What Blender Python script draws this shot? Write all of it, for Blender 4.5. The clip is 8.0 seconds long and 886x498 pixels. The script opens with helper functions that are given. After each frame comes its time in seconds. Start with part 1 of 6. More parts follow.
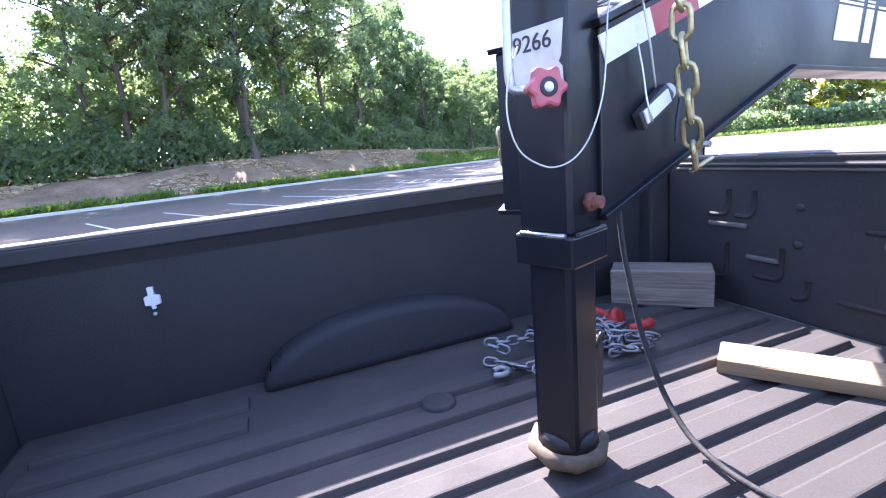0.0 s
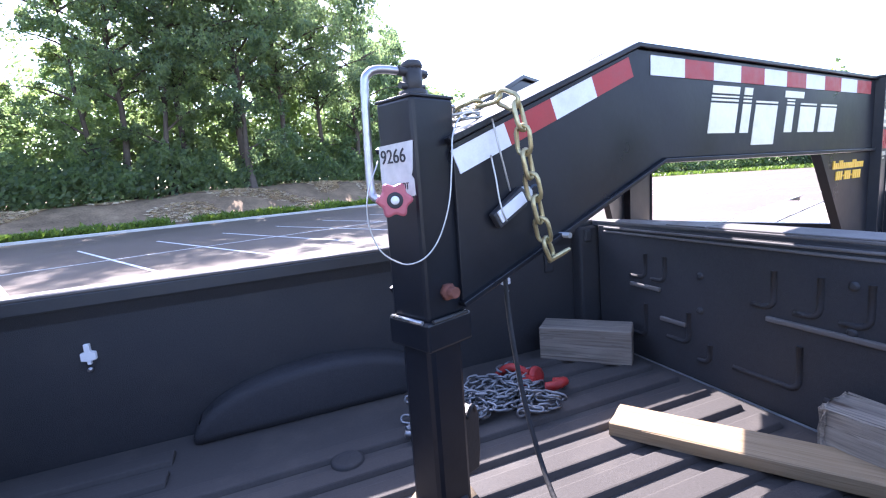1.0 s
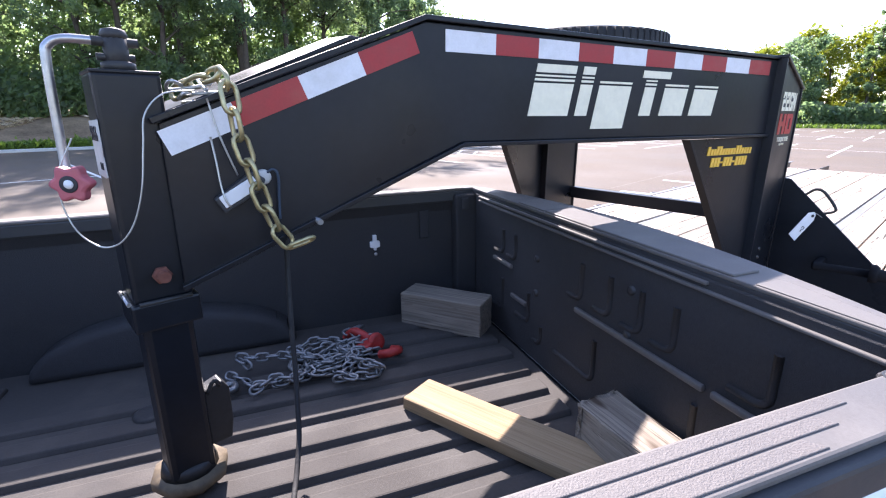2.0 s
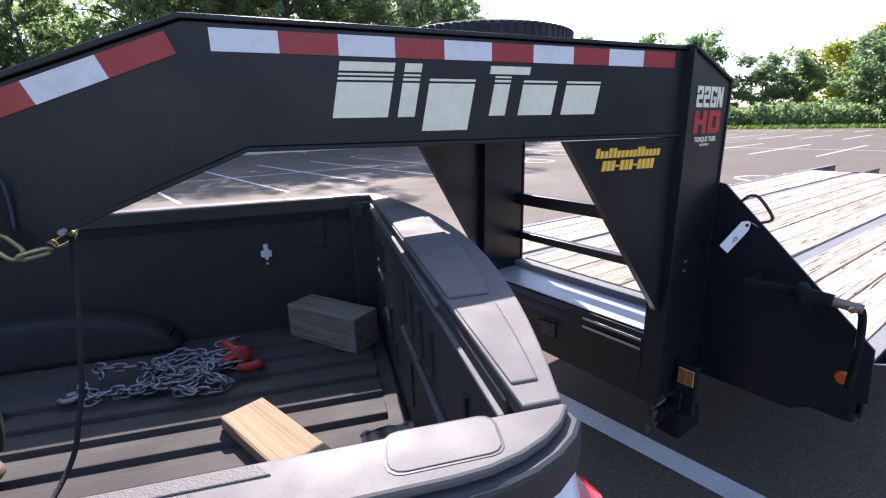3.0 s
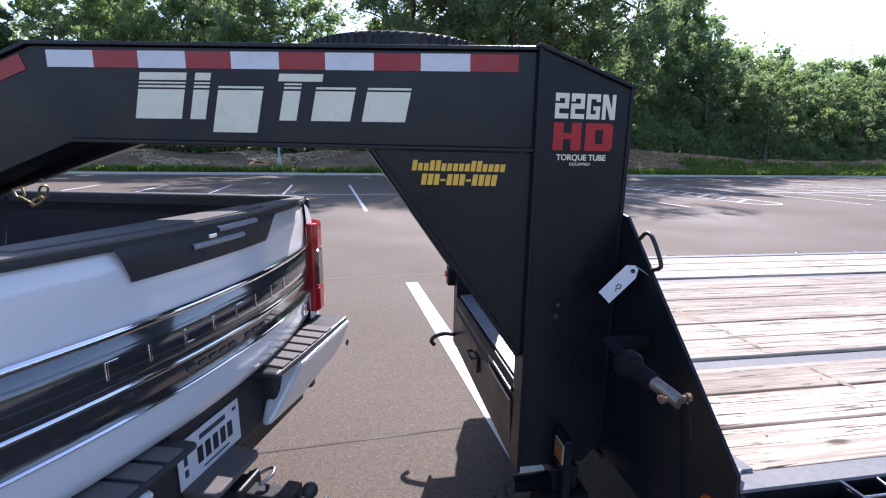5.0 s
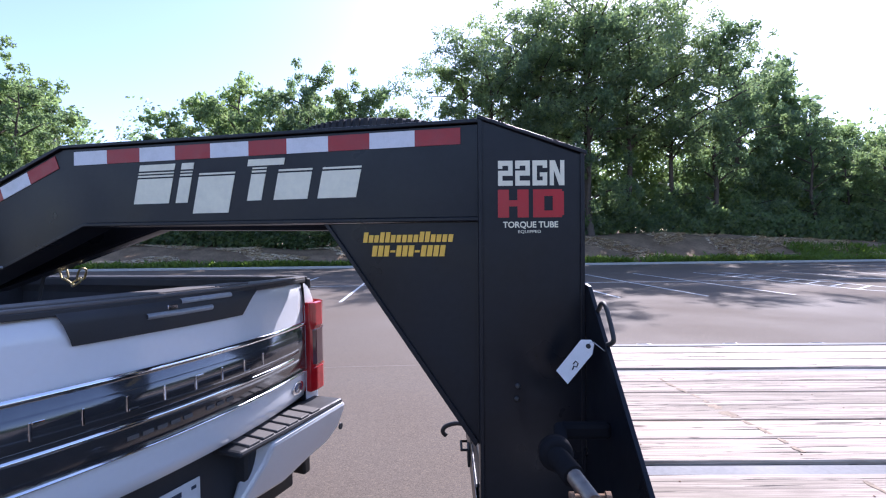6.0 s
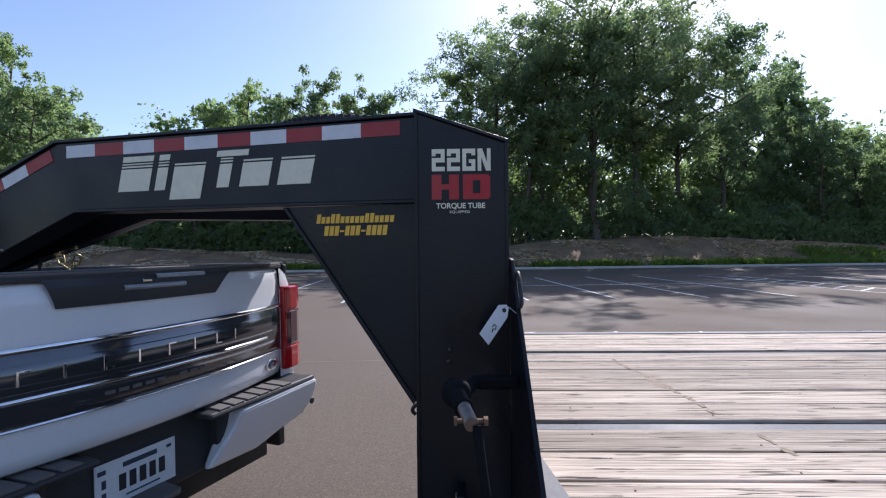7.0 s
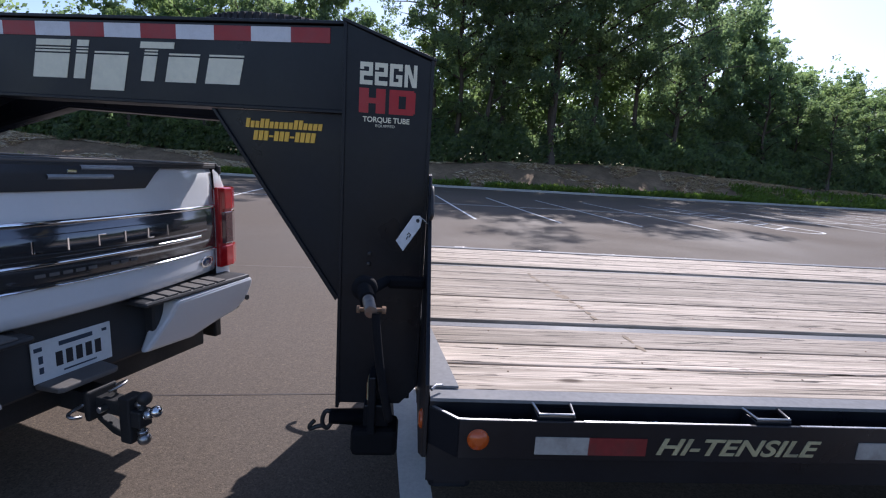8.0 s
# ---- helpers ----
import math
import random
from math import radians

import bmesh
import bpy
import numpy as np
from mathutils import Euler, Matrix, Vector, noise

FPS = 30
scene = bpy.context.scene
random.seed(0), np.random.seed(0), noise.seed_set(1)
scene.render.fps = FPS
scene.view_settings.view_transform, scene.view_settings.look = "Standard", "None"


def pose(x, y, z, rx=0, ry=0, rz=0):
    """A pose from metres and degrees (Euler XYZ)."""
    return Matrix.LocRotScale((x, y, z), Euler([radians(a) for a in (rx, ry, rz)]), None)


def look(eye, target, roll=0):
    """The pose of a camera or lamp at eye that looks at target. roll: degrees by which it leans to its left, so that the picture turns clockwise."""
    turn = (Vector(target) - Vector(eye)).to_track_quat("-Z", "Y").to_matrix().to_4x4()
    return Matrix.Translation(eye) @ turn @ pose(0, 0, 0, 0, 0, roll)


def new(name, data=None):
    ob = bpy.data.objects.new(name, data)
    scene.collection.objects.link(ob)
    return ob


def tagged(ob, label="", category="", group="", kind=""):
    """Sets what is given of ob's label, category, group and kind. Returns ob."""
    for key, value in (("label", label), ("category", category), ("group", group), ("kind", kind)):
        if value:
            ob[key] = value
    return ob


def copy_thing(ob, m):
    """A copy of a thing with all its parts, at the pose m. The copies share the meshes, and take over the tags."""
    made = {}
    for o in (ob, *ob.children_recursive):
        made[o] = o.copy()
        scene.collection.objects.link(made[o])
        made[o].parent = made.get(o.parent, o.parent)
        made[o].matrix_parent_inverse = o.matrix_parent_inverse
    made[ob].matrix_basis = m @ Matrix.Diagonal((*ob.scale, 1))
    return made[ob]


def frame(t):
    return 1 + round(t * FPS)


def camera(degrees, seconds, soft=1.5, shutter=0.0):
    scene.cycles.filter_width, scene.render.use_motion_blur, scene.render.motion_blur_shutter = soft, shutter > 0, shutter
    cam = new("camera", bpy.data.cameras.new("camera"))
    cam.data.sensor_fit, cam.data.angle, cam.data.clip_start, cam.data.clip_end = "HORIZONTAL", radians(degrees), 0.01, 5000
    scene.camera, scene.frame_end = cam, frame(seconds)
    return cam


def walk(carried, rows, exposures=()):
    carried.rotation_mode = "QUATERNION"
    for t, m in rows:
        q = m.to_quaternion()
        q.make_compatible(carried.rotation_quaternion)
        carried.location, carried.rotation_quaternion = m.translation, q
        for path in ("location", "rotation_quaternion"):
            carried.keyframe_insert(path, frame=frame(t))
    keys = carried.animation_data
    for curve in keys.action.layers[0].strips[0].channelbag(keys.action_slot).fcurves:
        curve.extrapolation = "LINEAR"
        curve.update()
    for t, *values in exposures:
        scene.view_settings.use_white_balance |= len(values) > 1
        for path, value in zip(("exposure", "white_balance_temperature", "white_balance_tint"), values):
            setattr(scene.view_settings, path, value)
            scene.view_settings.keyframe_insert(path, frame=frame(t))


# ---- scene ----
cam = camera(87.0, 8.0, soft=1.15)
PATH = [
    (0, -1.663, -0.614, 1.537, -29.92, -11.91, -4.99),
    (0.5, -1.622, -0.755, 1.608, -30.09, -8.50, -4.87),
    (1, -1.482, -0.833, 1.652, -30.54, -8.28, -3.98),
    (1.2, -1.362, -0.865, 1.675, -31.40, -10.02, -3.17),
    (2.3, -0.773, -1.190, 1.749, -28.76, -16.51, -0.02),
    (2.5, -0.652, -1.233, 1.724, -27.49, -15.12, -2.38),
    (3, -0.283, -1.310, 1.721, -23.60, -15.09, -1.22),
    (3.5, 0.068, -1.431, 1.713, -18.10, -14.63, -1.86),
    (4, 0.427, -1.525, 1.725, -11.77, -15.41, -2.39),
    (4.2, 0.544, -1.518, 1.709, -9.17, -14.73, -1.80),
    (5.3, 1.219, -1.557, 1.638, 7.08, -11.23, -0.05),
    (5.5, 1.313, -1.537, 1.630, 10.22, -10.52, -1.46),
    (6, 1.481, -1.459, 1.581, 12.51, -0.60, -0.51),
    (6.5, 1.612, -1.455, 1.532, 13.72, 6.30, -0.18),
    (7, 1.751, -1.584, 1.489, 13.53, 0.00, -0.56),
    (7.5, 1.814, -1.674, 1.474, 14.06, -7.39, -0.37),
    (8, 1.902, -1.707, 1.489, 7.65, -10.11, 3.58),
]
walk(cam, [(t, pose(x, y, z, 90 + pitch, 0, yaw) @ pose(0, 0, 0, 0, 0, roll)) for t, x, y, z, yaw, pitch, roll in PATH],
     exposures=[(0.0, 2.92, 5950, 28), (1.0, 2.62, 6050, 26), (2.5, 1.74, 6400, 21), (3.5, 1.18, 6200, 21), (4.2, 0.95, 6200, 21), (5.3, 1.20, 5900, 23), (5.8, 1.20, 5750, 26), (6.5, 0.76, 5800, 22), (7.0, 0.45, 6000, 19), (7.5, 0.36, 5900, 20), (8.0, 0.40, 5950, 20)])

# ---- world and sun ----
SUN_ELEV, SUN_AZ = 40.0, 10.0      # degrees above the horizon, degrees from +y towards +x
sky = bpy.data.worlds.new("sky")
scene.world = sky
sky.use_nodes = True
nt = sky.node_tree
nt.nodes.clear()
sky_tex = nt.nodes.new("ShaderNodeTexSky")
sky_tex.sky_type = "NISHITA"
sky_tex.sun_disc = False
sky_tex.sun_elevation = radians(SUN_ELEV)
sky_tex.sun_rotation = radians(SUN_AZ)
sky_tex.air_density, sky_tex.dust_density, sky_tex.ozone_density = 1.0, 0.7, 1.0
sky_bg = nt.nodes.new("ShaderNodeBackground")
sky_bg.inputs[1].default_value = 0.135
sky_out = nt.nodes.new("ShaderNodeOutputWorld")
nt.links.new(sky_tex.outputs[0], sky_bg.inputs[0])
nt.links.new(sky_bg.outputs[0], sky_out.inputs[0])
sun_data = bpy.data.lights.new("sun", "SUN")
sun_data.energy, sun_data.angle, sun_data.color = 4.4, radians(0.53), (1.0, 0.95, 0.87)
sun_dir = Vector((math.sin(radians(SUN_AZ)) * math.cos(radians(SUN_ELEV)),
                  math.cos(radians(SUN_AZ)) * math.cos(radians(SUN_ELEV)), math.sin(radians(SUN_ELEV))))
sun = new("sun", sun_data)
sun.matrix_world = look(sun_dir * 100, (0, 0, 0))

# ---- materials ----
def material(name, col, rough=0.6, metal=0.0, var=0.15, scale=8.0, fine=60.0, bump=0.0, bump_scale=120.0, dirt=None, dirt_amount=0.0, spec=0.5, coat=0.0, stretch=(1, 1, 1), per_object=0.0, rough_var=0.12):
    """Colour with variation at two scales, optional dirt patches, roughness variation and fine relief."""
    m = bpy.data.materials.new(name)
    m.use_nodes = True
    n, l = m.node_tree.nodes, m.node_tree.links
    b = n["Principled BSDF"]
    tc, mp = n.new("ShaderNodeTexCoord"), n.new("ShaderNodeMapping")
    mp.inputs["Scale"].default_value = stretch
    l.new(tc.outputs["Object"], mp.inputs[0])
    big, small = n.new("ShaderNodeTexNoise"), n.new("ShaderNodeTexNoise")
    for q, s, d in ((big, scale, 4.0), (small, fine, 3.0)):
        q.inputs["Scale"].default_value, q.inputs["Detail"].default_value = s, d
        l.new(mp.outputs[0], q.inputs["Vector"])
    add = n.new("ShaderNodeMath")
    add.operation = "ADD"
    l.new(big.outputs["Fac"], add.inputs[0])
    l.new(small.outputs["Fac"], add.inputs[1])
    ramp = n.new("ShaderNodeMapRange")
    ramp.inputs[1].default_value, ramp.inputs[2].default_value = 0.6, 1.4
    ramp.inputs[3].default_value, ramp.inputs[4].default_value = 1 - var, 1 + var
    l.new(add.outputs[0], ramp.inputs[0])
    mul = n.new("ShaderNodeMix")
    mul.data_type, mul.blend_type = "RGBA", "MULTIPLY"
    mul.inputs[0].default_value = 1.0
    mul.inputs[6].default_value = (*col, 1)
    l.new(ramp.outputs[0], mul.inputs[7])
    out = mul.outputs[2]
    if per_object:
        oi = n.new("ShaderNodeObjectInfo")
        pr = n.new("ShaderNodeMapRange")
        pr.inputs[3].default_value, pr.inputs[4].default_value = 1 - per_object, 1 + per_object
        l.new(oi.outputs["Random"], pr.inputs[0])
        pm = n.new("ShaderNodeMix")
        pm.data_type, pm.blend_type = "RGBA", "MULTIPLY"
        pm.inputs[0].default_value = 1.0
        l.new(out, pm.inputs[6])
        l.new(pr.outputs[0], pm.inputs[7])
        out = pm.outputs[2]
    if dirt:
        dn = n.new("ShaderNodeTexNoise")
        dn.inputs["Scale"].default_value, dn.inputs["Detail"].default_value, dn.inputs["Roughness"].default_value = scale * 0.6, 8.0, 0.65
        l.new(mp.outputs[0], dn.inputs["Vector"])
        dr = n.new("ShaderNodeMapRange")
        dr.inputs[1].default_value, dr.inputs[2].default_value = 0.5, 0.72
        dr.inputs[3].default_value, dr.inputs[4].default_value = 0.0, dirt_amount
        l.new(dn.outputs["Fac"], dr.inputs[0])
        dm = n.new("ShaderNodeMix")
        dm.data_type = "RGBA"
        l.new(dr.outputs[0], dm.inputs[0])
        l.new(out, dm.inputs[6])
        dm.inputs[7].default_value = (*dirt, 1)
        out = dm.outputs[2]
    l.new(out, b.inputs["Base Color"])
    rr = n.new("ShaderNodeMapRange")
    rr.inputs[1].default_value, rr.inputs[2].default_value = 0.3, 0.7
    rr.inputs[3].default_value, rr.inputs[4].default_value = max(0.02, rough - rough_var), min(1, rough + rough_var)
    l.new(big.outputs["Fac"], rr.inputs[0])
    l.new(rr.outputs[0], b.inputs["Roughness"])
    b.inputs["Metallic"].default_value = metal
    b.inputs["Specular IOR Level"].default_value = spec
    b.inputs["Coat Weight"].default_value = coat
    b.inputs["Coat Roughness"].default_value = 0.05
    if bump:
        bn = n.new("ShaderNodeTexNoise")
        bn.inputs["Scale"].default_value, bn.inputs["Detail"].default_value = bump_scale, 4.0
        l.new(mp.outputs[0], bn.inputs["Vector"])
        bp = n.new("ShaderNodeBump")
        bp.inputs["Strength"].default_value, bp.inputs["Distance"].default_value = min(1.0, bump), 0.004
        l.new(bn.outputs["Fac"], bp.inputs["Height"])
        l.new(bp.outputs[0], b.inputs["Normal"])
    return m


def leaf_material(name, col, glow):
    """Leaves: green with variation from leaf to leaf, letting some light through."""
    m = bpy.data.materials.new(name)
    m.use_nodes = True
    n, l = m.node_tree.nodes, m.node_tree.links
    b, out = n["Principled BSDF"], n["Material Output"]
    geo, tc, big, oi = n.new("ShaderNodeNewGeometry"), n.new("ShaderNodeTexCoord"), n.new("ShaderNodeTexNoise"), n.new("ShaderNodeObjectInfo")
    big.inputs["Scale"].default_value = 0.35
    l.new(tc.outputs["Object"], big.inputs["Vector"])
    add, add2 = n.new("ShaderNodeMath"), n.new("ShaderNodeMath")
    add.operation, add2.operation = "ADD", "MULTIPLY_ADD"
    l.new(geo.outputs["Random Per Island"], add.inputs[0])
    l.new(big.outputs["Fac"], add.inputs[1])
    l.new(oi.outputs["Random"], add2.inputs[0])
    add2.inputs[1].default_value = 0.7
    l.new(add.outputs[0], add2.inputs[2])
    ramp = n.new("ShaderNodeValToRGB")
    mr = n.new("ShaderNodeMapRange")
    mr.inputs[1].default_value, mr.inputs[2].default_value = 0.3, 2.0
    l.new(add2.outputs[0], mr.inputs[0])
    l.new(mr.outputs[0], ramp.inputs[0])
    ramp.color_ramp.elements[0].color = (col[0] * 0.62, col[1] * 0.68, col[2] * 0.8, 1)
    ramp.color_ramp.elements[1].color = (col[0] * 1.55, col[1] * 1.4, col[2] * 0.9, 1)
    l.new(ramp.outputs[0], b.inputs["Base Color"])
    b.inputs["Roughness"].default_value = 0.42
    b.inputs["Specular IOR Level"].default_value = 0.5
    tr = n.new("ShaderNodeBsdfTranslucent")
    br = n.new("ShaderNodeMix")
    br.data_type, br.blend_type = "RGBA", "MULTIPLY"
    br.inputs[0].default_value = 1.0
    l.new(ramp.outputs[0], br.inputs[6])
    br.inputs[7].default_value = (1.2, 1.32, 0.92, 1)
    l.new(br.outputs[2], tr.inputs[0])
    mx = n.new("ShaderNodeMixShader")
    mx.inputs[0].default_value = glow
    l.new(b.outputs[0], mx.inputs[1])
    l.new(tr.outputs[0], mx.inputs[2])
    l.new(mx.outputs[0], out.inputs[0])
    return m


def plank_material(name, light, dark, grey, cracked=1.0):
    """Weathered softwood: long grain along x, cracks, knots and grey or olive stains; every plank a little different."""
    m = bpy.data.materials.new(name)
    m.use_nodes = True
    n, l = m.node_tree.nodes, m.node_tree.links
    b = n["Principled BSDF"]
    tc, oi = n.new("ShaderNodeTexCoord"), n.new("ShaderNodeObjectInfo")
    off = n.new("ShaderNodeVectorMath")
    off.operation = "ADD"
    l.new(tc.outputs["Object"], off.inputs[0])
    sh = n.new("ShaderNodeVectorMath")
    sh.operation = "SCALE"
    sh.inputs[0].default_value = (37.0, 11.0, 5.0)
    l.new(oi.outputs["Random"], sh.inputs["Scale"])
    l.new(sh.outputs[0], off.inputs[1])

    def noise_at(scale, sx, sy, detail=5.0, rough=0.6, distort=0.0):
        mp, q = n.new("ShaderNodeMapping"), n.new("ShaderNodeTexNoise")
        mp.inputs["Scale"].default_value = (sx, sy, sy)
        l.new(off.outputs[0], mp.inputs[0])
        l.new(mp.outputs[0], q.inputs["Vector"])
        q.inputs["Scale"].default_value, q.inputs["Detail"].default_value = scale, detail
        q.inputs["Roughness"].default_value, q.inputs["Distortion"].default_value = rough, distort
        return q.outputs["Fac"]

    grain = noise_at(1.0, 1.6, 70.0, 6.0, 0.65, 0.6)
    rings = noise_at(1.0, 0.7, 22.0, 3.0, 0.5, 1.4)
    stain = noise_at(1.0, 1.1, 3.5, 6.0, 0.6)
    cracks = noise_at(1.0, 1.2, 120.0, 4.0, 0.6)

    def span(src, a, c):
        r = n.new("ShaderNodeMapRange")
        r.inputs[1].default_value, r.inputs[2].default_value = a, c
        l.new(src, r.inputs[0])
        return r.outputs[0]

    def blend(fac, c1, c2, scale=None):
        x = n.new("ShaderNodeMix")
        x.data_type = "RGBA"
        if scale is None:
            l.new(fac, x.inputs[0])
        else:
            k = n.new("ShaderNodeMath")
            k.operation = "MULTIPLY"
            k.inputs[1].default_value = scale
            l.new(fac, k.inputs[0])
            l.new(k.outputs[0], x.inputs[0])
        for c, i in ((c1, 6), (c2, 7)):
            if isinstance(c, tuple):
                x.inputs[i].default_value = (*c, 1)
            else:
                l.new(c, x.inputs[i])
        return x.outputs[2]

    c = blend(span(grain, 0.3, 0.58), dark, light)
    c = blend(span(rings, 0.47, 0.66), c, tuple(v * 0.9 for v in dark), 0.4)
    c = blend(span(noise_at(1.0, 0.35, 5.0, 3.0, 0.5), 0.42, 0.7), c, tuple(0.6 * a + 0.4 * b for a, b in zip(dark, grey)), 0.3)
    # contour lines of a smooth field: the arched grain of a sawn plank
    arch, wave = n.new("ShaderNodeMath"), n.new("ShaderNodeMath")
    arch.operation, wave.operation = "MULTIPLY", "SINE"
    arch.inputs[1].default_value = 85.0
    l.new(noise_at(1.0, 0.55, 5.5, 1.0, 0.4, 0.3), arch.inputs[0])
    l.new(arch.outputs[0], wave.inputs[0])
    c = blend(span(wave.outputs[0], 0.1, 1.0), c, tuple(v * 0.7 for v in dark), 0.2)
    c = blend(span(stain, 0.52, 0.68), c, grey, 0.4)
    c = blend(span(noise_at(1.0, 3.2, 150.0, 3.0, 0.6), 0.52, 0.68), c, tuple(v * 0.6 for v in dark), 0.5)
    # broad weathered streaks, then long thin drying cracks
    c = blend(span(noise_at(1.0, 1.8, 24.0, 5.0, 0.65, 0.5), 0.52, 0.66), c, tuple(0.5 * a + 0.5 * b for a, b in zip(dark, grey)), 0.5)
    c = blend(span(cracks, 0.605, 0.655), c, (0.04, 0.032, 0.026), 0.95 * cracked)
    c = blend(span(noise_at(1.0, 2.6, 58.0, 3.0, 0.55, 0.3), 0.625, 0.65), c, (0.035, 0.028, 0.022), 0.95 * cracked)
    c = blend(span(noise_at(1.0, 8.0, 45.0, 2.0, 0.5), 0.665, 0.70), c, (0.08, 0.06, 0.045), 0.6 * cracked)
    mk, kv = n.new("ShaderNodeMapping"), n.new("ShaderNodeTexVoronoi")
    mk.inputs["Scale"].default_value = (2.6, 7.5, 2.0)
    l.new(off.outputs[0], mk.inputs[0])
    l.new(mk.outputs[0], kv.inputs["Vector"])
    kv.inputs["Scale"].default_value = 1.0
    some, knot = n.new("ShaderNodeMath"), n.new("ShaderNodeMath")
    some.operation, knot.operation = "GREATER_THAN", "MULTIPLY"
    some.inputs[1].default_value = 0.62
    l.new(kv.outputs["Color"], some.inputs[0])
    l.new(span(kv.outputs["Distance"], 0.13, 0.06), knot.inputs[0])
    l.new(some.outputs[0], knot.inputs[1])
    c = blend(knot.outputs[0], c, (0.07, 0.045, 0.03), 0.9)
    pm = n.new("ShaderNodeMix")
    pm.data_type, pm.blend_type = "RGBA", "MULTIPLY"
    pm.inputs[0].default_value = 1.0
    pr = n.new("ShaderNodeMapRange")
    pr.inputs[3].default_value, pr.inputs[4].default_value = 0.74, 1.1
    l.new(oi.outputs["Random"], pr.inputs[0])
    l.new(c, pm.inputs[6])
    l.new(pr.outputs[0], pm.inputs[7])
    l.new(pm.outputs[2], b.inputs["Base Color"])
    b.inputs["Roughness"].default_value = 0.82
    b.inputs["Specular IOR Level"].default_value = 0.3
    bp = n.new("ShaderNodeBump")
    bp.inputs["Strength"].default_value, bp.inputs["Distance"].default_value = 0.8, 0.003
    l.new(grain, bp.inputs["Height"])
    l.new(bp.outputs[0], b.inputs["Normal"])
    return m


def asphalt_material():
    """Worn asphalt: pale and dark stones in a brown binder, wide stains, faint wheel tracks."""
    m = material("asphalt", (0.108, 0.082, 0.06), 0.86, var=0.3, scale=0.3, fine=60.0, dirt=(0.155, 0.124, 0.105), dirt_amount=0.55)
    n, l = m.node_tree.nodes, m.node_tree.links
    b = n["Principled BSDF"]
    src = b.inputs["Base Color"].links[0].from_socket
    tc = n.new("ShaderNodeTexCoord")
    heights = None
    for scale, amount in ((150.0, 0.62), (52.0, 0.2)):
        v = n.new("ShaderNodeTexVoronoi")
        v.inputs["Scale"].default_value = scale
        l.new(tc.outputs["Object"], v.inputs["Vector"])
        sep = n.new("ShaderNodeSeparateColor")
        l.new(v.outputs["Color"], sep.inputs[0])
        ramp = n.new("ShaderNodeValToRGB")
        e = ramp.color_ramp.elements
        e[0].position, e[0].color = 0.0, (0.35, 0.34, 0.33, 1)
        e[1].position, e[1].color = 1.0, (1.7, 1.65, 1.55, 1)
        for p, c in ((0.25, 0.8), (0.75, 1.05), (0.9, 1.25)):
            q = ramp.color_ramp.elements.new(p)
            q.color = (c, c, c, 1)
        l.new(sep.outputs[0], ramp.inputs[0])
        mul = n.new("ShaderNodeMix")
        mul.data_type, mul.blend_type = "RGBA", "MULTIPLY"
        mul.inputs[0].default_value = amount
        l.new(src, mul.inputs[6])
        l.new(ramp.outputs[0], mul.inputs[7])
        src = mul.outputs[2]
        heights = heights or v.outputs["Distance"]
    l.new(src, b.inputs["Base Color"])
    bp = n.new("ShaderNodeBump")
    bp.inputs["Strength"].default_value, bp.inputs["Distance"].default_value = 0.5, 0.0025
    bp.invert = True
    l.new(heights, bp.inputs["Height"])
    l.new(bp.outputs[0], b.inputs["Normal"])
    return m


M_ASPHALT = asphalt_material()
M_PAINT = material("road_paint", (0.72, 0.72, 0.7), 0.7, var=0.12, scale=3.0, fine=50.0, bump=0.6, bump_scale=150.0, dirt=(0.3, 0.29, 0.27), dirt_amount=0.45)
M_KERB = material("kerb_concrete", (0.5, 0.48, 0.44), 0.85, var=0.15, scale=1.5, fine=40.0, bump=0.5)
M_BANK = material("bank_soil", (0.22, 0.155, 0.1), 0.95, var=0.45, scale=0.9, fine=9.0, bump=1.0, bump_scale=14.0, dirt=(0.42, 0.3, 0.19), dirt_amount=0.7, spec=0.1)
M_GRASS = leaf_material("grass_blades", (0.12, 0.185, 0.05), 0.5)
M_STRAW = material("straw", (0.66, 0.53, 0.36), 0.9, var=0.3, scale=2.0, per_object=0.1)
M_BARK = material("bark", (0.09, 0.07, 0.055), 0.95, var=0.35, scale=3.0, fine=20.0, bump=1.0, bump_scale=18.0, stretch=(1, 1, 0.3))
M_LEAF_A = leaf_material("leaves_mid", (0.172, 0.236, 0.172), 0.74)
M_LEAF_B = leaf_material("leaves_light", (0.185, 0.245, 0.185), 0.72)
M_LEAF_C = leaf_material("leaves_dark", (0.145, 0.208, 0.168), 0.72)
M_LEAF_Y = leaf_material("leaves_yellow", (0.2, 0.22, 0.03), 0.5)
M_BLACK = material("black_paint", (0.009, 0.0105, 0.0145), 0.36, var=0.25, scale=3.0, fine=45.0, bump=0.06, bump_scale=50.0, dirt=(0.024, 0.022, 0.022), dirt_amount=0.4, spec=0.32)
M_BLACK_SOFT = material("worn_black_steel", (0.02, 0.02, 0.021), 0.5, var=0.3, scale=6.0, dirt=(0.09, 0.075, 0.06), dirt_amount=0.4, bump=0.15)
M_BLACK_MATT = material("matt_black_steel", (0.009, 0.009, 0.011), 0.8, var=0.2, scale=8.0, spec=0.15)
M_STEEL = material("bare_steel", (0.42, 0.42, 0.43), 0.35, 0.9, var=0.2, scale=12.0, dirt=(0.2, 0.14, 0.09), dirt_amount=0.3)
